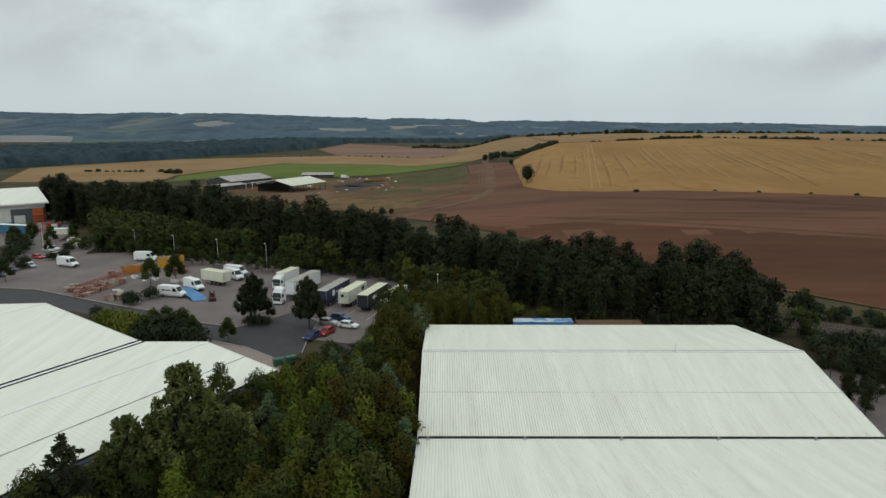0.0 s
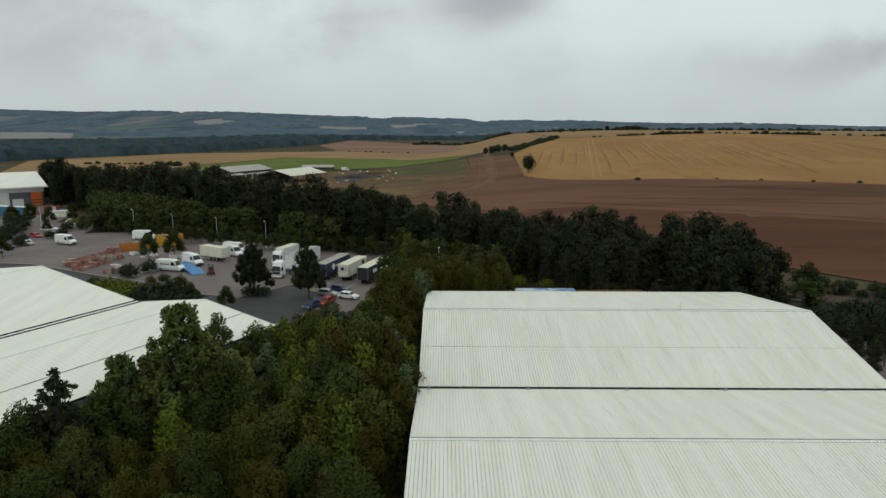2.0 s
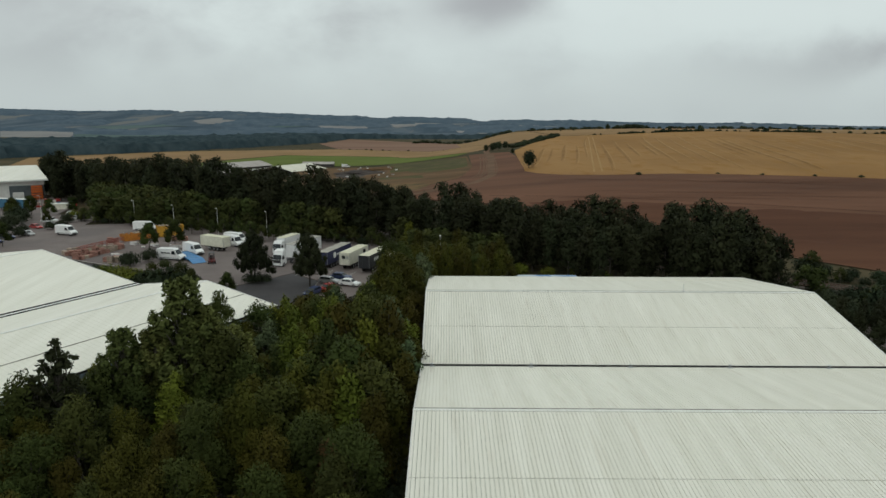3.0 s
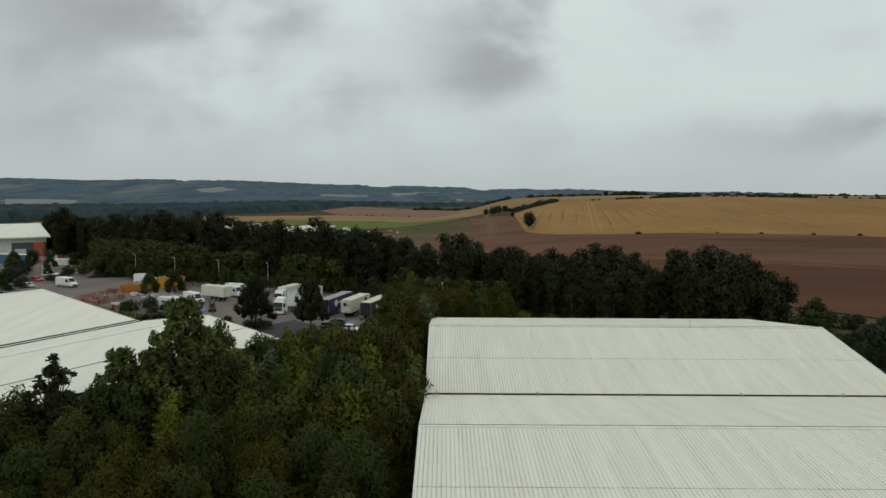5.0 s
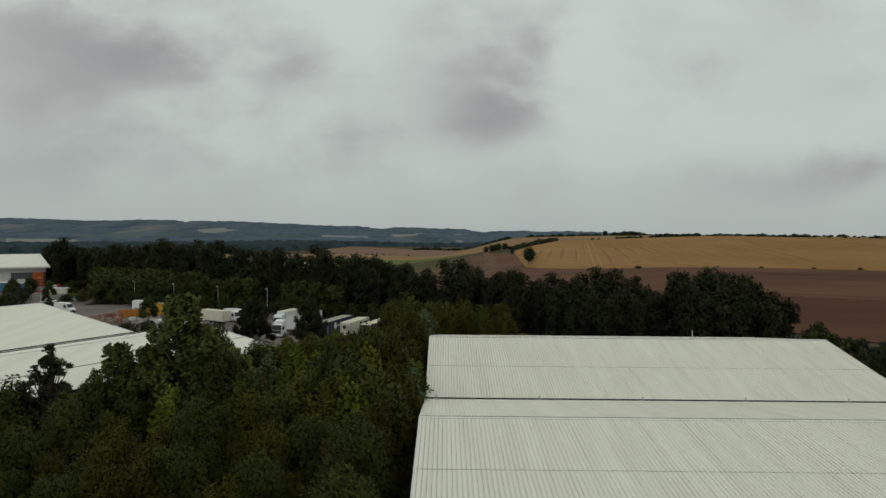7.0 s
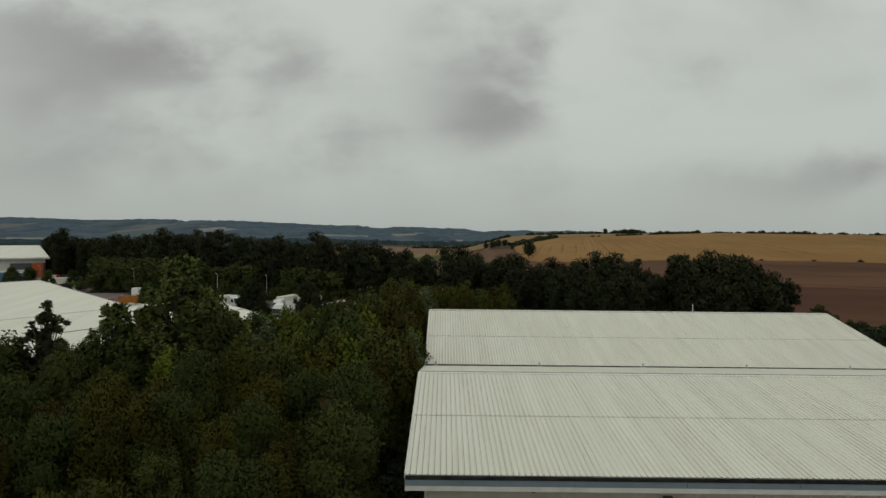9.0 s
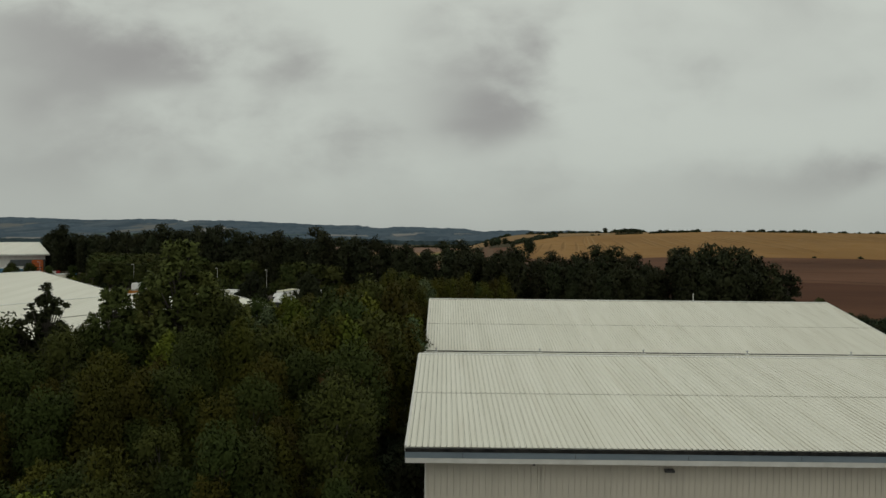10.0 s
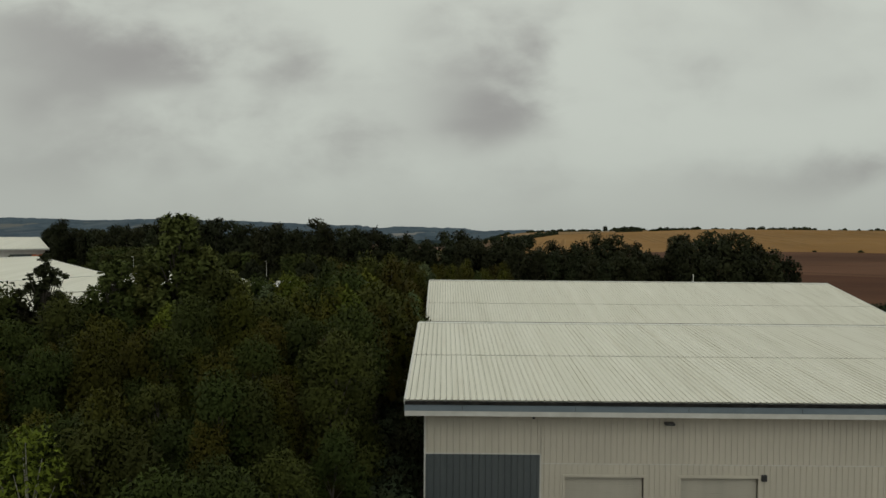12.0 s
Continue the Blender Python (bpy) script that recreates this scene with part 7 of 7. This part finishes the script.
# trees standing in the yard and along its edges
yard_tree = Kind("yard_tree", "dark round-crowned tree in a planting bed", "spire", 10.0, 4.0, 9000, 0.2, LEAF_DARK, r0=0.2, core=0.7)
yard_tree.place(-40.4, 145.4, 1.12, 0.95, 0)
yard_tree.place(-28.1, 141.4, 1.05, 1.05, 90)
small_tree = Kind("small_tree", "small green tree among parked vans", "round", 5.2, 1.9, 1500, 0.21, LEAF_MID, r0=0.1, core=0.7)
for x, y, s in ((-76.6, 180, 1.4), (-71.0, 182.5, 1.5), (-122.5, 181, 1.3)):
    small_tree.place(x, y, s, 1.0, PLACE.uniform(0, 360))
for x, y, s in ((-72.6, 159.6, 1.15), (-70.6, 165.3, 1.05), (-74.4, 161.4, 0.9), (-41.2, 143.6, 0.72), (-39.2, 143.9, 0.75), (-37.6, 144.2, 0.65), (-24.5, 110, 1.1), (-21, 108, 1.4), (-18, 113, 1.2), (-20.5, 117, 1.0), (-15, 117, 1.3), (-19, 121, 1.0), (-15.5, 124, 1.0), (-24, 106, 1.4), (-27, 104, 1.3), (-76.5, 150.6, 0.8), (-124, 205, 0.9), (-121.5, 199, 0.9), (-119.8, 212, 0.9), (-118.3, 216, 0.9), (-122, 226, 1.1), (-120, 231, 1.0), (-133, 214, 1.6), (-136, 222, 1.8), (-134, 200, 1.7), (-131, 190, 1.6), (-139, 230, 1.7), (-129, 205, 1.2)):
    bush_a.place(x, y, s, 1.0, PLACE.uniform(0, 360))
for x, y, s in ((-71, 142.5, 1.3), (-68.5, 141, 1.5), (-65.5, 139, 1.6), (-62.8, 137.2, 1.6), (-60.5, 138.2, 1.4), (-63, 134.5, 1.5), (-57.5, 131.5, 1.4), (-114, 230, 1.0), (-126, 238, 1.0)):
    bush_b.place(x, y, s, 1.0, PLACE.uniform(0, 360))
for x, y, s in ((-56.5, 133.0, 0.66), (-53.5, 131.5, 0.74), (-50.2, 131.0, 0.72), (-47.8, 129.6, 0.62), (-58.5, 131.5, 0.5)):
    round_a.place(x, y, s, 1.0, PLACE.uniform(0, 360))
for x, y, s in ((-57.2, 130.4, 1.5), (-54.6, 130.0, 1.6), (-52.0, 130.6, 1.7), (-49.4, 129.6, 1.6), (-46.9, 128.6, 1.3), (-55.8, 132.6, 1.5), (-51.0, 132.4, 1.6)):
    bush_a.place(x, y, s, 1.15, PLACE.uniform(0, 360))
small_tree.place(-42.2, 132.6, 0.95, 1.0, 40)
# bushes along the railway cutting
for i in range(26):
    bush_a.place(74 + PLACE.uniform(0, 24), 128 - PLACE.uniform(0, 26) - 0.0, PLACE.uniform(1.0, 1.9), 1.0, PLACE.uniform(0, 360))
for x, y, s in ((79.5, 153.5, 1.5), (82, 151, 1.1), (87.5, 149.8, 0.9), (91.8, 147.5, 0.9), (95, 144, 0.8), (100, 141, 0.9), (85, 147, 0.6), (106, 138, 0.9)):
    bush_a.place(x, y, s, 1.0, PLACE.uniform(0, 360))
scrub_b.place(80, 153, 0.85)
scatter([(60, 96), (69, 101), (77, 112), (66, 116), (58, 117)], 4.0, lambda x, y: PLACE.choice([alder_c, bush_a, alder_b]).place(x, y, PLACE.uniform(0.42, 0.52), 1.0, PLACE.uniform(0, 360)))
scatter([(66, 117), (78, 113), (88, 124), (74, 130), (68, 128)], 3.2, lambda x, y: bush_a.place(x, y, PLACE.uniform(0.7, 1.1), 1.0, PLACE.uniform(0, 360)))
for x, y, s in ((-143, 232, 1.5), (-136, 241, 1.25), (-144, 244, 1.4), (-133, 251, 1.2), (-116.5, 183, 1.3), (-128.5, 226, 0.8), (-139, 224, 1.3)):
    small_tree.place(x, y, s, 1.0, PLACE.uniform(0, 360))
for x, y, s in ((22, 150, 0.9), (28, 149, 1.0), (33, 147, 0.9), (16, 152, 1.0)):
    bush_b.place(x, y, s, 1.0, PLACE.uniform(0, 360))

scatter([(70, 140), (78, 132), (92, 124), (112, 110), (112, 100), (84, 112), (70, 128)], 3.4, lambda x, y: PLACE.choice([bush_a, bush_a, scrub_b]).place(x, y, PLACE.uniform(0.55, 1.0), 1.0, PLACE.uniform(0, 360)))

for i in range(34):
    f = PLACE.random()
    PLACE.choice([bush_a, bush_a, bush_b]).place(80 + 60 * f + PLACE.uniform(-1, 1), 151 - 38 * f + PLACE.uniform(-2.5, 1.5), PLACE.uniform(0.25, 0.6), 0.8, PLACE.uniform(0, 360))

# field trees and hedges
for i in range(60):
    f = PLACE.random()
    side = PLACE.choice([-1, -1, 1])
    off = side * PLACE.uniform(6.2, 9.5) + (-2 if side < 0 else 0)
    (bush_a if side < 0 else PLACE.choice([bush_a, bush_a, scrub_b])).place(66 + 64 * f + 0.55 * off, 150 - 42.5 * f + 0.83 * off, PLACE.uniform(0.45, 0.9), 1.0, PLACE.uniform(0, 360))
field_tree = Kind("field_tree", "dark round field tree leafy to the ground", "ball", 9.5, 3.6, 1500, 0.42, LEAF_HEDGE, r0=0.25)
field_tree.place(49.5, 424, 1.15, 1.0, 0)
for x, y, s in ((36, 634, 0.75), (41, 630, 0.85), (47, 632, 0.9), (53, 635, 0.8), (44, 640, 0.8), (52.5, 560, 0.5), (57, 640, 0.45), (-27.7, 312, 0.5), (-24, 318, 0.35)):
    field_tree.place(x, y, s, 0.95, PLACE.uniform(0, 360))
hedge_bush = Kind("hedge_bush", "dark low hedge bush between fields", "bush", 3.6, 3.2, 80, 1.1, LEAF_HEDGE, category="bush", group="field hedges", r0=0.1, core=0.7)


def hedge(pts, step, smin, smax, gap=0.15, kind=None):
    for a, b in zip(pts, pts[1:]):
        a, b = Vector(a), Vector(b)
        k = int((b - a).length / step)
        for i in range(k):
            if PLACE.random() < gap:
                continue
            p = a.lerp(b, (i + PLACE.random() * 0.6) / k)
            (kind or hedge_bush).place(p.x, p.y + PLACE.uniform(-1.5, 1.5), PLACE.uniform(smin, smax), PLACE.uniform(0.65, 1.0), PLACE.uniform(0, 360))


hedge([(60, 640), (92, 722), (128, 822)], 4.5, 0.8, 1.6, 0.1)
hedge([(165, 812), (192, 810)], 9, 0.5, 0.9, 0.3)
hedge([(196, 810), (224, 808)], 3.2, 0.75, 1.1, 0.0)
hedge([(232, 807), (254, 804), (282, 787)], 3.2, 0.7, 1.25, 0.05)
hedge([(290, 782), (318, 764)], 6, 0.45, 0.9, 0.3)
hedge([(324, 760), (352, 742), (378, 725)], 3.3, 0.7, 1.15, 0.06)
hedge([(386, 720), (422, 697)], 7, 0.5, 0.9, 0.3)
hedge([(422, 697), (640, 660)], 3.5, 0.5, 0.95, 0.16)
hedge([(120, 1042), (240, 1110), (520, 1075), (900, 900)], 5, 0.7, 1.6, 0.2)
hedge([(262, 1097), (300, 1092)], 4, 1.6, 2.4, 0.0)
hedge([(-345, 672), (-262, 668)], 5, 0.5, 0.9, 0.35)
hedge([(-256, 655), (-240, 648)], 4, 1.1, 1.5, 0.0)
hedge([(-330, 905), (-150, 1003), (20, 902)], 14, 0.3, 0.6, 0.5)
hedge([(80, 352), (110, 351), (195, 313)], 16, 0.25, 0.5, 0.4)
hedge([(-60, 1290), (-20, 1310), (40, 1250), (100, 1100)], 8, 0.8, 1.9, 0.2)
for x, y, s in ((232, 1030, 1.0), (180, 1010, 0.5), (160, 1000, 0.5)):
    field_tree.place(x, y, s, 0.9, PLACE.uniform(0, 360))


def far_wood(name, label, poly, step, tall, material, seed, lie=height):
    """A distant wood as one closed, lumpy canopy with ragged edges."""
    rr = random.Random(seed)
    x0, x1 = min(p[0] for p in poly) - step, max(p[0] for p in poly) + step
    y0, y1 = min(p[1] for p in poly) - step, max(p[1] for p in poly) + step
    nx, ny = int((x1 - x0) / step) + 2, int((y1 - y0) / step) + 2
    vs, tree_here = [], []
    for j in range(ny):
        for i in range(nx):
            x, y = x0 + (i + rr.uniform(-0.35, 0.35)) * step, y0 + (j + rr.uniform(-0.35, 0.35)) * step
            ins = inside((x + 2.0 * step * noise.noise((x * 0.02, y * 0.02, seed)), y), poly)
            tree_here.append(ins)
            h = tall * (0.72 + 0.30 * noise.noise((x / step * 0.45, y / step * 0.45, seed)) + rr.uniform(-0.10, 0.16))
            vs.append((x, y, lie(x, y) + (h if ins else -2.0)))
    fs = []
    for j in range(ny - 1):
        for i in range(nx - 1):
            q = (j * nx + i, j * nx + i + 1, (j + 1) * nx + i + 1, (j + 1) * nx + i)
            if any(tree_here[k] for k in q):
                fs.append(q)
    used = sorted({k for f in fs for k in f})
    at = {k: n for n, k in enumerate(used)}
    me = bpy.data.meshes.new(name)
    me.from_pydata([vs[k] for k in used], [], [[at[k] for k in f] for f in fs])
    for p in me.polygons:
        p.use_smooth = True
    me.materials.append(material)
    tagged(new(name, me), label, "wood", kind="stuff")


# both valley woods carry distance haze as a blue tint in their colour
far_wood("distant_wood", "dark haze-tinted wood filling the valley beyond the fields", [(-1100, 640), (-450, 690), (-425, 760), (-338, 935), (-240, 1240), (-210, 1520), (-330, 1560), (-520, 1250), (-800, 1050), (-1200, 950)], 6.5, 14, HAZE_WOOD, 4)
far_wood("distant_wood", "dark haze-tinted copse between far fields", [(-210, 1540), (-40, 1640), (150, 1620), (180, 1700), (-60, 1760), (-330, 1640)], 8, 13, HAZE_WOOD, 6)
# hill and skyline woods, with the haze tint in their colour
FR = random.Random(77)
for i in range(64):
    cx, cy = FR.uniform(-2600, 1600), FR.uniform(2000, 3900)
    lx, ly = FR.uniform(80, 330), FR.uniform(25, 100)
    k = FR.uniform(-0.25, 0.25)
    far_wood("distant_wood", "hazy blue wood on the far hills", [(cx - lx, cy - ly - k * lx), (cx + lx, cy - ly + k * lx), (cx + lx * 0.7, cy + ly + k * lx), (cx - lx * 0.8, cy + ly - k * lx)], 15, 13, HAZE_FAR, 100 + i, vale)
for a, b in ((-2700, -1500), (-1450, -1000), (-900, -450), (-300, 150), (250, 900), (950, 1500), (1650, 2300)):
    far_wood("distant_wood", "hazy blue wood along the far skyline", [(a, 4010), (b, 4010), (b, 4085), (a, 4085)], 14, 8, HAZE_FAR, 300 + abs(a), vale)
